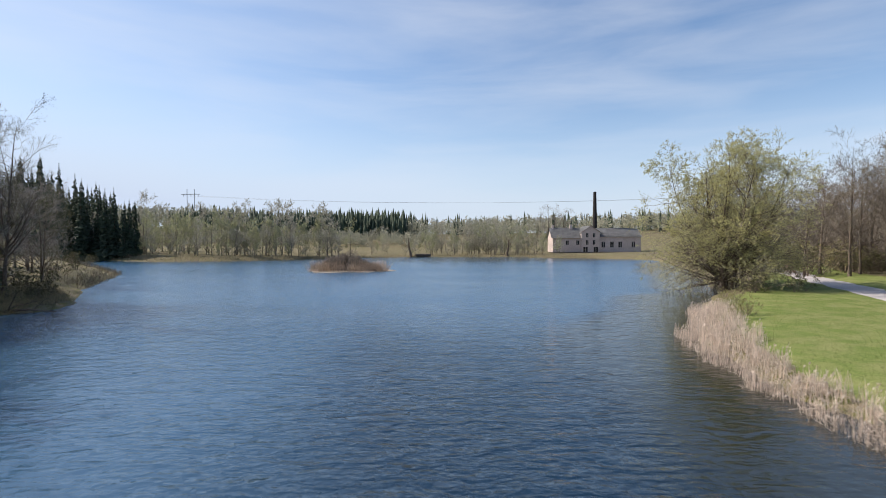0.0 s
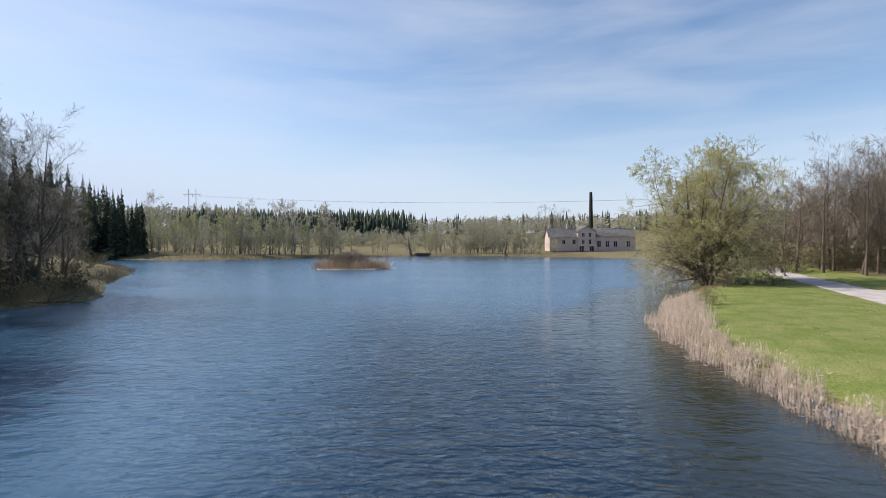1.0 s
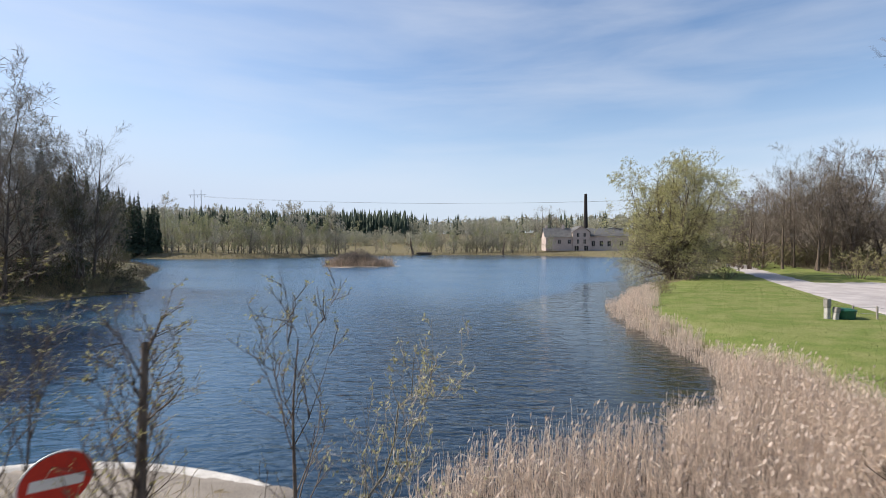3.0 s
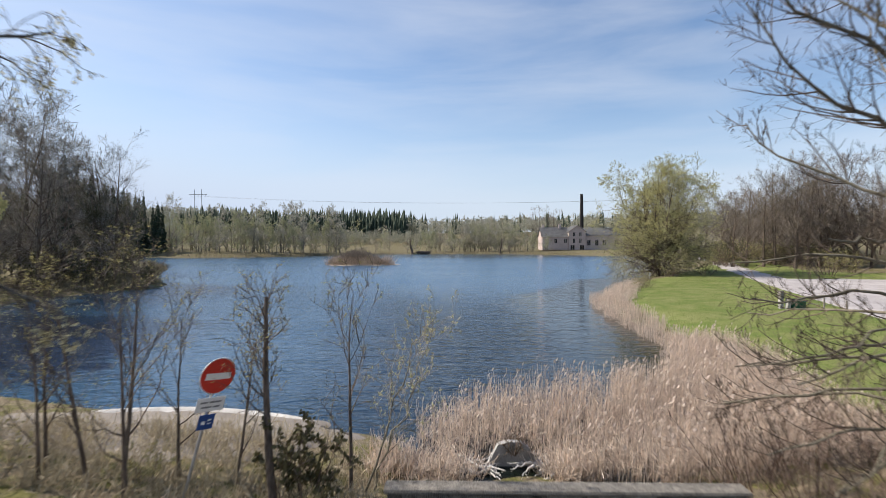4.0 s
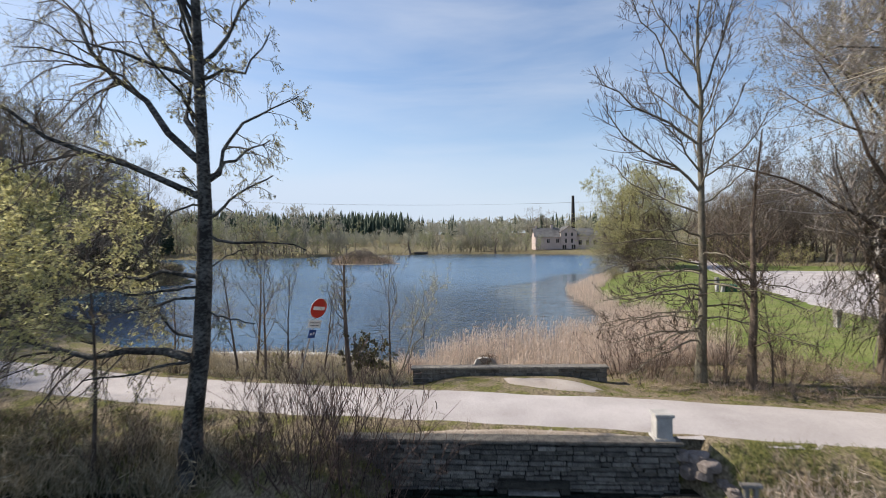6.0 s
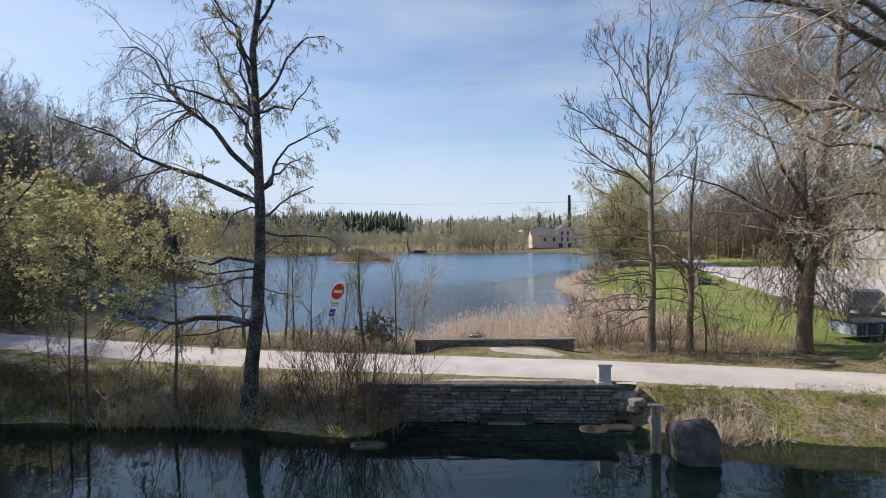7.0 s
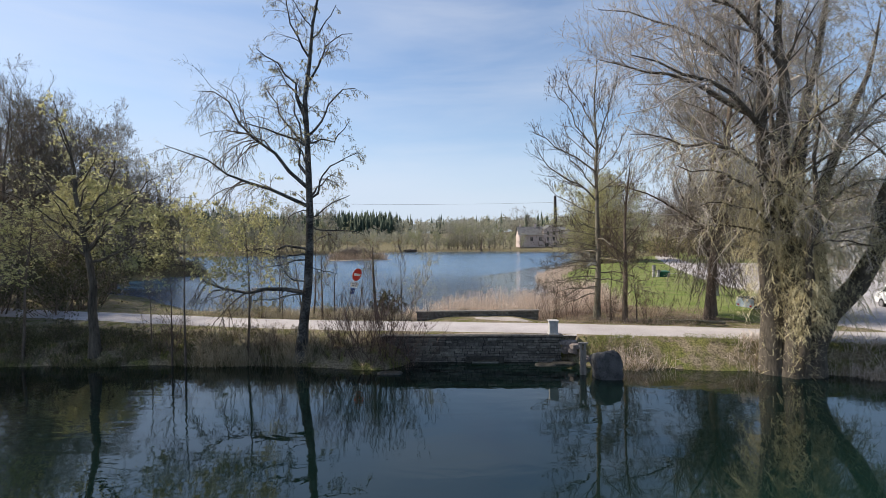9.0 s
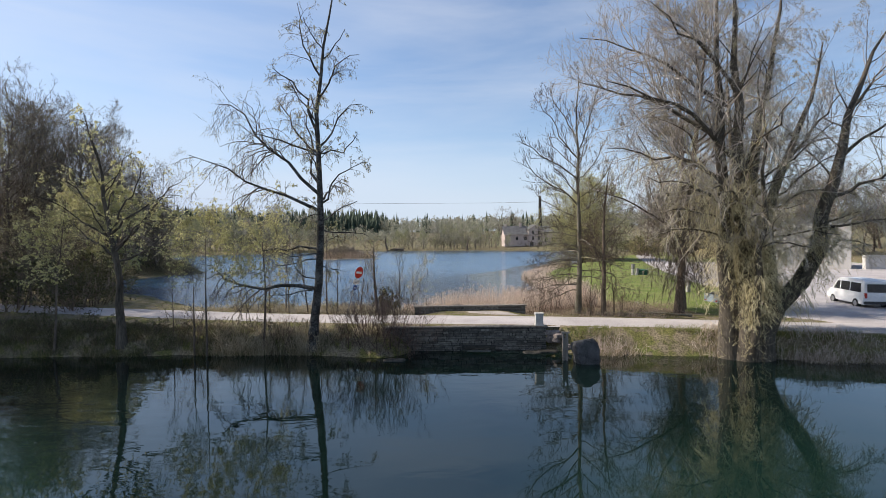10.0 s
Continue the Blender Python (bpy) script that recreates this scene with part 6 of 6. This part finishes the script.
low_grass("bank_grass", [(-22, -7.0), (-10, -10.0), (-1.4, -11.6), (-1.2, -13.2), (-8, -12.5), (-22, -12.4)], 7500, 0.10, 0.32, 21, BANK_GRASS, "dry tufted grass on the pond bank")
low_grass("bank_grass", [(6.6, -12.6), (16, -14.6), (24, -16.3), (24, -16.9), (12, -14.2), (8, -13.6)], 3000, 0.12, 0.4, 22, DRY, "dry tufted grass on the pond bank")
low_grass("bank_grass", [(6.5, -12.2), (11, -12.1), (16, -13.2), (24, -15.2), (24, -16.0), (15, -14.2), (10.8, -13.5), (7, -13.1)], 8000, 0.05, 0.17, 28, leaf_mat("bank_blade", (0.12, 0.14, 0.045), (0.30, 0.31, 0.12), 0.3), "short green grass on the pond bank", 0.5)
low_grass("bank_grass", [(-22, -7.6), (-10, -10.6), (-3, -11.6), (-3, -12.7), (-10, -12.5), (-22, -12.4)], 16000, 0.06, 0.30, 29, leaf_mat("bank_weed", (0.05, 0.06, 0.025), (0.17, 0.17, 0.075), 0.3), "dark green weeds on the pond bank", 0.6)
low_grass("bank_stems", [(-9, -11.6), (-5.4, -12.0), (-2.6, -12.2), (-2.4, -12.9), (-6, -12.75), (-9, -12.6)], 900, 0.35, 0.95, 30, WEED, "dead grey weed stems at the pond edge", 0.5)
low_grass("marsh_stems", [(-1.2, -4.4), (0.4, -3.0), (1.2, -3.2), (1.3, -4.4), (0.6, -5.4), (-1.2, -5.4)], 650, 0.4, 0.9, 31, REED, "dead marsh stems in the shallows by the intake", 0.5)
low_grass("marsh_stems", [(2.6, -3.6), (3.6, -3.6), (3.9, -5.0), (2.7, -5.0)], 380, 0.4, 0.8, 32, REED, "dead marsh stems in the shallows by the intake", 0.5)
low_grass("verge_grass", [(-14, -4.8), (-6, -7.0), (-0.6, -7.9), (-0.6, -6.0), (-3, -3.0), (-10, -2.4)], 3400, 0.12, 0.65, 23, WEED, "dry grass and weeds beside the road")
low_grass("thicket_grass", [(5.9, -7.6), (14, -9.4), (15, -4), (12, -2), (6.2, -4.6)], 2200, 0.1, 0.4, 24, leaf_mat("dead_litter", (0.26, 0.19, 0.145), (0.50, 0.39, 0.31), 0.2), "dry grass in the roadside thicket")
low_grass("spit_grass", [(-47, 30), (-39, 31), (-33.8, 38.3), (-36, 43.5), (-47, 54)], 7000, 0.4, 1.1, 26, BANK_GRASS, "brown sedge and dead weeds on the muddy spit")
low_grass("edge_tufts", [(6.9, -12.9), (8.6, -13.05), (12, -13.5), (15.3, -14.4), (24, -16.2), (24, -16.7), (15, -15.0), (11.5, -14.1), (8.4, -13.6), (6.9, -13.3)], 3200, 0.2, 0.55, 27, REED, "pale dead grass tufts at the pond edge")
def road_verge():
    """Short green grass along both edges of the dam road and round the parapet."""
    rgn = np.random.RandomState(33)
    c = resample([p for p in ROAD if -30 < p[0] < 35], 0.25)
    d = np.gradient(c, axis=0)
    d /= np.linalg.norm(d, axis=1)[:, None]
    k = rgn.randint(0, len(c), 7000)
    off = (1.42 + np.abs(rgn.normal(0, 0.28, 7000))) * np.where(rgn.rand(7000) < 0.6, 1, -1)
    x, y = c[k, 0] - d[k, 1] * off, c[k, 1] + d[k, 0] * off
    ok = (signed(POND, x, y) > 0.2) & (rough_noise(x, y, 1.9) > -0.45) & ~((y < -10.5) & (x > -1.2) & (x < 7))
    px, py = scatter([(0.1, -8.7), (3.6, -9.0), (6.2, -9.4), (6.8, -8.4), (6.0, -7.3), (0.1, -7.25)], 420, 34, 0.8)
    me = stems_mesh("road_verge", np.concatenate([x[ok], px]), np.concatenate([y[ok], py]), 0.03, 0.10, 33, leaf_mat("verge_blade", (0.10, 0.125, 0.04), (0.26, 0.27, 0.10), 0.3), None, 0.006, 0.5)
    tagged(new("road_verge", me), "short green grass along the edges of the gravel road", "grass", kind="stuff")


road_verge()


def shore_sedge():
    """Dead sedge in a ragged belt along the far banks."""
    rgn = np.random.RandomState(28)
    c = resample([(-45, 57), (-50, 66), (-59, 83), (-78, 101), (-101, 121), (-124, 146), (-110, 144), (-88, 135), (-66, 137), (-53, 144), (-30, 162), (-10, 168), (14, 164), (38, 150)], 0.5)
    k = rgn.randint(0, len(c), 7000)
    x, y = c[k, 0] + rgn.normal(0, 1.6, 7000), c[k, 1] + rgn.normal(0, 1.6, 7000)
    ok = signed(LAKE, x, y) > -0.4
    me = stems_mesh("shore_sedge", x[ok], y[ok], 0.3, 1.0, 28, leaf_mat("sedge", (0.13, 0.105, 0.065), (0.33, 0.27, 0.18), 0.2), None, 0.03, 0.4)
    tagged(new("shore_sedge", me), "belt of brown dead sedge along the far banks", "sedge", kind="stuff")


shore_sedge()
low_grass("lawn_grass", [(12.8, 4), (13, 20), (17, 29), (27, 46), (31, 40), (26, 20), (22, 6), (18, -6), (13, -6)], 16000, 0.05, 0.14, 25, leaf_mat("lawn_blade", (0.11, 0.155, 0.045), (0.23, 0.275, 0.09), 0.3), "short green lawn grass", 0.0)


# ---- island, stumps, log, pylon ----
def island():
    bm = bmesh.new()
    bmesh.ops.create_icosphere(bm, subdivisions=4, radius=1.0)
    for v in bm.verts:
        c = v.co
        k = 1 + 0.25 * noise.noise(c * 2.2)
        v.co = Vector((c.x * 7.8 * k, c.y * 4.8 * k, c.z * 0.34 * k))
    ob = part("islet", bm, DIRT)
    ob.location = (-21.5, 91, -0.1)
    tagged(ob, "low muddy islet in the lake", "islet")


island()
x, y = scatter([(-29.5, 91), (-27, 95.5), (-20, 96), (-14.5, 93), (-14, 89), (-20, 86.5), (-27, 87.5)], 1500, 31)
isl = stems_mesh("islet_reeds", x, y, 0.4, 1.5, 31, leaf_mat("islet_stems", (0.34, 0.26, 0.19), (0.68, 0.54, 0.42), 0.3), None, 0.025, 0.5)
tagged(new("islet_reeds", isl), "brown reeds and brushwood on the islet", "reeds", kind="stuff").location = (0, 0, 0.5)


islet_brush = tree("brushwood", 130, 2.3, 0.03, "bare pinkish brown brushwood growing on the muddy islet", TWIG_BROWN, TWIG_BROWN, TWIG_BROWN, lean=(0.7, 0), spread=0.9, stems=16, limbs=6, limb_from=0.15, limb_ang=(20, 55), limb_ratio=0.5, limb_up=0.06, sub=3, subsub=2, twigs=0,
                   leaves=4, leaf_size=0.5, slim=0.06, leaf_lift=0.7, twig_r=0.014, category="shrub", group="islet brushwood", n_fine=3, far=True)
islet_brush.matrix_world = pose(-21.5, 91.0, 0.15) @ Matrix.Scale(1.35, 4)
for k, (x, y, sc) in enumerate(((-23.6, 90.5, 1.2), (-19.6, 90.4, 1.0), (-25.6, 91.4, 0.8), (-17.8, 91.0, 0.6), (-16.2, 90.6, 0.45), (-27.4, 90.6, 0.5), (-22.6, 92.4, 1.3))):
    copy_thing(islet_brush, pose(0, 0, 0)).matrix_world = pose(x, y, 0.12, 0, 0, 50 * k) @ Matrix.Scale(sc, 4)


def leaning_stump(x, y, s, turn, label):
    o = tree("dead_willow", 110 + int(x), 7.0, 0.55, label, BARK, TWIG, lean=(0.35, 0.1), trunk_wig=0.12, limbs=9, limb_from=0.2, limb_ratio=0.5, limb_ang=(40, 80), sub=4, subsub=3, twigs=0, twig_r=0.03, tip=0.2, n_fine=3)
    o.matrix_world = on_ground(x, y, turn, s)


leaning_stump(-18.5, 167, 0.9, 120, "broken leaning dead willow on the far shore")
leaning_stump(13.5, 166, 0.85, 160, "leaning dead willow at the far water's edge")
boulder("fallen_log", -14.5, 167, 0.6, 2.6, 0.5, 0.5, 31, BARK, "dark fallen trunk on the far shore")

lg = tree("drift_log", 120, 5.5, 0.14, "fallen branching log lying in the shallows", BARK, TWIG, trunk_wig=0.06, limbs=9, limb_from=0.25, limb_ratio=0.45, limb_ang=(40, 80), sub=3, subsub=2, twigs=0, twig_r=0.012, category="log", n_fine=3)
lg.matrix_world = pose(-36.6, 36.5, 0.2, 0, 84, 8)
lg = tree("fallen_branch", 121, 3.2, 0.07, "pale fallen branch on the road verge", BARK_PALE, TWIG_GREY, trunk_wig=0.05, limbs=4, limb_from=0.4, limb_ratio=0.4, sub=3, subsub=2, twigs=0, category="branch", n_fine=3)
lg.matrix_world = pose(13.4, -9.4, 0.72, 0, -86, 12)


def pylon(x, y, H):
    root = tagged(empty("power_pylon", on_ground(x, y)), "slim steel power pylon with a crossarm", "pylon")
    for a in (-3.2, 3.2):
        part("mast", cyl(0.35, 0.25, -1, H, 8, None, Matrix.Translation((a, 0, 0))), METAL, root)
    part("crossarm", box(-8, 8, -0.25, 0.25, H * 0.86, H * 0.86 + 0.5), METAL, root)
    for a in (-6.5, 0, 6.5):
        part("insulator", cyl(0.15, 0.15, H * 0.86 - 2.0, H * 0.86, 6, None, Matrix.Translation((a, 0, 0))), METAL, root)


pylon(-236, 420, 34)
pylon(300, 330, 34)


def cable(a, sag):
    """A line hung between the two pylons, a metres off their middle."""
    t = np.linspace(0, 1, 40)
    z0, z1 = float(height(-236, 420)) + 34 * 0.86 - 1.0, float(height(300, 330)) + 34 * 0.86 - 1.0
    P = np.stack([-236 + a + 536 * t, 420 - 90 * t, z0 + (z1 - z0) * t - sag * 4 * t * (1 - t)], -1)[None]
    V, F = tubes([(P, np.full((1, 40), 0.035))], [4])
    tagged(new("power_cable", mesh_from("power_cable", V, [F], [METAL])), "thin overhead power cable hung between pylons", "cable", "power cables")


for a in (-6.5, 0, 6.5):
    cable(a, 9)


# ---- posts and tub by the track ----
def concrete_post(x, y, h, lean):
    root = tagged(empty("kerb_post", pose(x, y, 0.64, 0, lean, 10)), "short pale concrete post beside the track", "post", "kerb posts")
    part("shaft", box(-0.12, 0.12, -0.12, 0.12, -0.2, h * 0.55, 0.02), CONCRETE, root)
    part("head", box(-0.14, 0.14, -0.14, 0.14, h * 0.552, h, 0.02), MORTAR_PALE, root)


concrete_post(21.72, 18.53, 1.18, 0)
concrete_post(22.02, 18.3, 0.72, 8)
concrete_post(19.4, 2.3, 0.8, 0)


def tub():
    root = tagged(empty("tub", pose(22.75, 18.6, 0.62)), "dark green tub with a lid beside the track", "container")
    green = mat("green_plastic", (0.01, 0.07, 0.04), (0.02, 0.11, 0.065), 3, 0.5, 0.1, 20)
    part("body", cyl(0.50, 0.56, 0, 0.52, 24), green, root)
    part("rim", cyl(0.59, 0.59, 0.49, 0.56, 24), green, root)
    part("lid", cyl(0.57, 0.3, 0.562, 0.64, 24), green, root)


tub()


def wire_fence():
    root = tagged(empty("wire_fence", pose(23.5, 18.97, 0.62)), "short low wire fence on dark wooden posts", "fence")
    ends = ((0.0, 0.0, 0.75), (0.75, -0.8, 0.8), (1.6, -1.6, 0.7))
    for x, y, h in ends:
        part("post", cyl(0.06, 0.05, -0.3, h, 8, None, Matrix.Translation((x, y, 0))), WOOD_GREY, root)
    for (xa, ya, ha), (xb2, yb, hb) in zip(ends[:-1], ends[1:]):
        for k in (0.45, 0.92):
            P = np.array([[[xa, ya, ha * k], [(xa + xb2) / 2, (ya + yb) / 2, (ha + hb) / 2 * k - 0.03], [xb2, yb, hb * k]]])
            V, F = tubes([(P, np.full((1, 3), 0.012))], [5])
            part_me("wire", mesh_from("wire", V, [F], [METAL]), root)


wire_fence()


# ---- vehicles: built facing +x ----
RUBBER = mat("rubber", (0.012, 0.012, 0.012), (0.03, 0.03, 0.03), 5, 0.85, 0.2, 30)
RIM = mat("rim", (0.35, 0.35, 0.36), (0.5, 0.5, 0.51), 5, 0.4, 0.0, 30, metal=0.8)
LAMP = mat("lamp_glass", (0.5, 0.5, 0.5), (0.7, 0.7, 0.68), 5, 0.15, 0.0, 30)
LAMP_RED = mat("lamp_red", (0.3, 0.02, 0.015), (0.4, 0.03, 0.02), 5, 0.25, 0.0, 30)
PLATE_DARK = mat("bumper", (0.03, 0.03, 0.032), (0.06, 0.06, 0.065), 5, 0.6, 0.1, 30)


def vehicle(name, label, profile, width, wheels, panes, paint, m, r=0.32):
    root = tagged(empty(name, m), label, "vehicle")
    h = width / 2
    bm = extrude_xz(profile, -h, h)
    top = max(z for x, z in profile)
    for v in bm.verts:
        k = max(0, (v.co.z - 0.95) / (top - 0.95))
        v.co.y *= 1 - 0.12 * k
    bmesh.ops.bevel(bm, geom=bm.edges[:], offset=0.05, segments=2, affect="EDGES")
    body = part("body", bm, paint, root)
    for x in wheels:
        for sg in (-1, 1):
            turn = Matrix.Translation((x, sg * (h - 0.09), r)) @ Matrix.Rotation(radians(90), 4, "X")
            w = part("wheel", cyl(r, r, -0.11, 0.11, 24, None, turn), RUBBER, root)
            part("rim", cyl(r * 0.62, r * 0.62, -0.118, 0.118, 16, None, turn), RIM, w)
    for side in (-1, 1):
        for x0, x1, z0, z1, s0, s1 in panes:
            bm = bmesh.new()
            def yy(z):
                return side * h * (1 - 0.12 * max(0, (z - 0.95) / (top - 0.95))) + side * 0.006
            vs = [bm.verts.new((x0, yy(z0), z0)), bm.verts.new((x1, yy(z0), z0)), bm.verts.new((x1 + s1, yy(z1), z1)), bm.verts.new((x0 + s0, yy(z1), z1))]
            bm.faces.new(vs)
            bmesh.ops.recalc_face_normals(bm, faces=bm.faces)
            r2 = bmesh.ops.extrude_face_region(bm, geom=bm.faces[:])
            for e in r2["geom"]:
                if isinstance(e, bmesh.types.BMVert):
                    e.co.y -= side * 0.03
            bmesh.ops.recalc_face_normals(bm, faces=bm.faces)
            part("side_window", bm, GLASS_DARK, root)
    xf, xb = max(x for x, z in profile), min(x for x, z in profile)
    for sg in (-1, 1):
        part("headlight", box(xf - 0.12, xf + 0.01, sg * h * 0.72 - 0.16, sg * h * 0.72 + 0.16, 0.66, 0.82, 0.015), LAMP, root)
        part("tail_light", box(xb - 0.01, xb + 0.1, sg * h * 0.85 - 0.07, sg * h * 0.85 + 0.07, 0.75, 1.1, 0.01), LAMP_RED, root)
    part("bumper", box(xf - 0.15, xf + 0.06, -h * 0.95, h * 0.95, 0.34, 0.54, 0.03), PLATE_DARK, root)
    part("bumper", box(xb - 0.06, xb + 0.15, -h * 0.95, h * 0.95, 0.34, 0.54, 0.03), PLATE_DARK, root)
    return root, h, xf, xb


VAN = [(-2.35, 0.3), (-2.4, 0.9), (-2.25, 1.85), (-2.0, 1.95), (0.75, 1.95), (1.05, 1.86), (1.65, 1.15), (2.3, 0.98), (2.4, 0.7), (2.38, 0.3)]
van, hh, xf, xb = vehicle("minibus", "white minibus parked in the gravel yard", VAN, 1.84, (1.5, -1.42), ((0.62, 1.42, 1.13, 1.72, 0.0, -0.45), (-0.62, 0.5, 1.13, 1.74, 0.0, 0.0), (-2.0, -0.74, 1.13, 1.74, 0.06, 0.0)), WHITE_PAINT, pose(25.0, -6.1, 0.64, 0, 0, 76) @ Matrix.Scale(0.80, 4))
part("rear_window", box(xb + 0.02, xb + 0.09, -0.68, 0.68, 1.15, 1.7, 0.01), GLASS_DARK, van)
SILVER = mat("paint_pale_blue", (0.30, 0.38, 0.46), (0.42, 0.50, 0.58), 3, 0.4, 0.0, 30)
DARKCAR = mat("paint_dark", (0.02, 0.02, 0.024), (0.045, 0.045, 0.05), 3, 0.35, 0.0, 30)
TARP = mat("tarpaulin", (0.016, 0.022, 0.026), (0.05, 0.058, 0.064), 4, 0.6, 0.5, 25)


def trailer():
    root = tagged(empty("trailer", pose(16.9, -6.1, 0.50, 0, 0, 10) @ Matrix.Scale(0.82, 4)), "small pale blue box trailer under a dark tarpaulin", "trailer")
    part("floor", box(0.0, 2.7, 0.0, 1.45, 0.42, 0.50, 0.01), METAL, root)
    part("end_panel", box(-0.03, 0.03, 0.0, 1.45, 0.44, 1.0, 0.012), SILVER, root, "pale blue end panel")
    part("end_panel", box(2.67, 2.73, 0.0, 1.45, 0.44, 1.0, 0.012), SILVER, root, "pale blue end panel")
    for y in (0.0, 1.41):
        part("side_panel", box(0.04, 2.66, y, y + 0.04, 0.44, 0.92, 0.01), TARP, root)
    for x in (0.5, 1.35, 2.2):
        part("strut", box(x - 0.03, x + 0.03, -0.035, -0.004, 0.44, 1.0, 0.006), METAL, root)
    part("tarpaulin", box(0.05, 2.65, 0.02, 1.43, 0.93, 1.06, 0.05), TARP, root, "dark sagging tarpaulin")
    for y in (-0.1, 1.55):
        w = part("wheel", cyl(0.27, 0.27, -0.08, 0.08, 20, None, Matrix.Translation((1.5, y, 0.27)) @ Matrix.Rotation(radians(90), 4, "X")), RUBBER, root)
        part("rim", cyl(0.16, 0.16, -0.088, 0.088, 14, None, Matrix.Translation((1.5, y, 0.27)) @ Matrix.Rotation(radians(90), 4, "X")), RIM, w)
    for y in (0.2, 1.25):
        part("drawbar", box(2.73, 3.9, 0.0, 0.06, 0.40, 0.46, 0.008, None), METAL, root).matrix_local = Matrix.Translation((0, y, 0)) @ Matrix.Rotation(radians(0), 4, "Z")
    part("tail_light", box(-0.05, -0.031, 0.1, 0.28, 0.5, 0.6, 0.006), LAMP_RED, root)
    part("tail_light", box(-0.05, -0.031, 1.17, 1.35, 0.5, 0.6, 0.006), LAMP_RED, root)


trailer()
SUV = [(-2.2, 0.35), (-2.25, 1.0), (-2.1, 1.6), (-1.9, 1.72), (0.2, 1.72), (0.95, 1.1), (2.0, 1.0), (2.15, 0.7), (2.1, 0.35)]
vehicle("car", "dark estate car parked on the yard's edge", SUV, 1.8, (1.4, -1.35), ((0.0, 0.7, 1.08, 1.55, 0.0, -0.42), (-0.9, -0.1, 1.08, 1.55, 0.0, 0.0), (-1.95, -1.0, 1.08, 1.55, 0.1, 0.0)), DARKCAR, pose(21.3, -0.9, 0.6, 0, 0, -124) @ Matrix.Scale(0.85, 4), 0.34)


def white_house():
    root = tagged(empty("outbuilding", pose(42, 28, 0.6, 0, 0, -36)), "white plastered outbuilding with small high windows", "building")
    part("wall", box(0, 8.6, 0, 7, 0, 5.9, 0.02), WALL_WHITE, root)
    part("roof", box(-0.25, 8.85, -0.25, 7.25, 5.902, 6.15, 0.03), ROOF, root)
    for x in (1.6, 2.6, 3.6, 5.6, 6.6):
        w = part("window", box(x - 0.32, x + 0.32, -0.02, 0.1, 4.6, 5.3), GLASS_DARK, root)
        part("frame", box(x - 0.03, x + 0.03, -0.05, -0.022, 4.6, 5.3), WHITE_PAINT, w)
    part("door", box(4.2, 5.2, -0.04, 0.05, 0.0, 2.1, 0.01), WOOD_GREY, root)


white_house()


def low_wall():
    tagged(part("wall_garden", box(50.0, 64, 22.2, 22.7, 0.2, 2.3, 0.03), WALL_WHITE), "low pale garden wall beside the outbuilding", "wall", kind="structure")


low_wall()
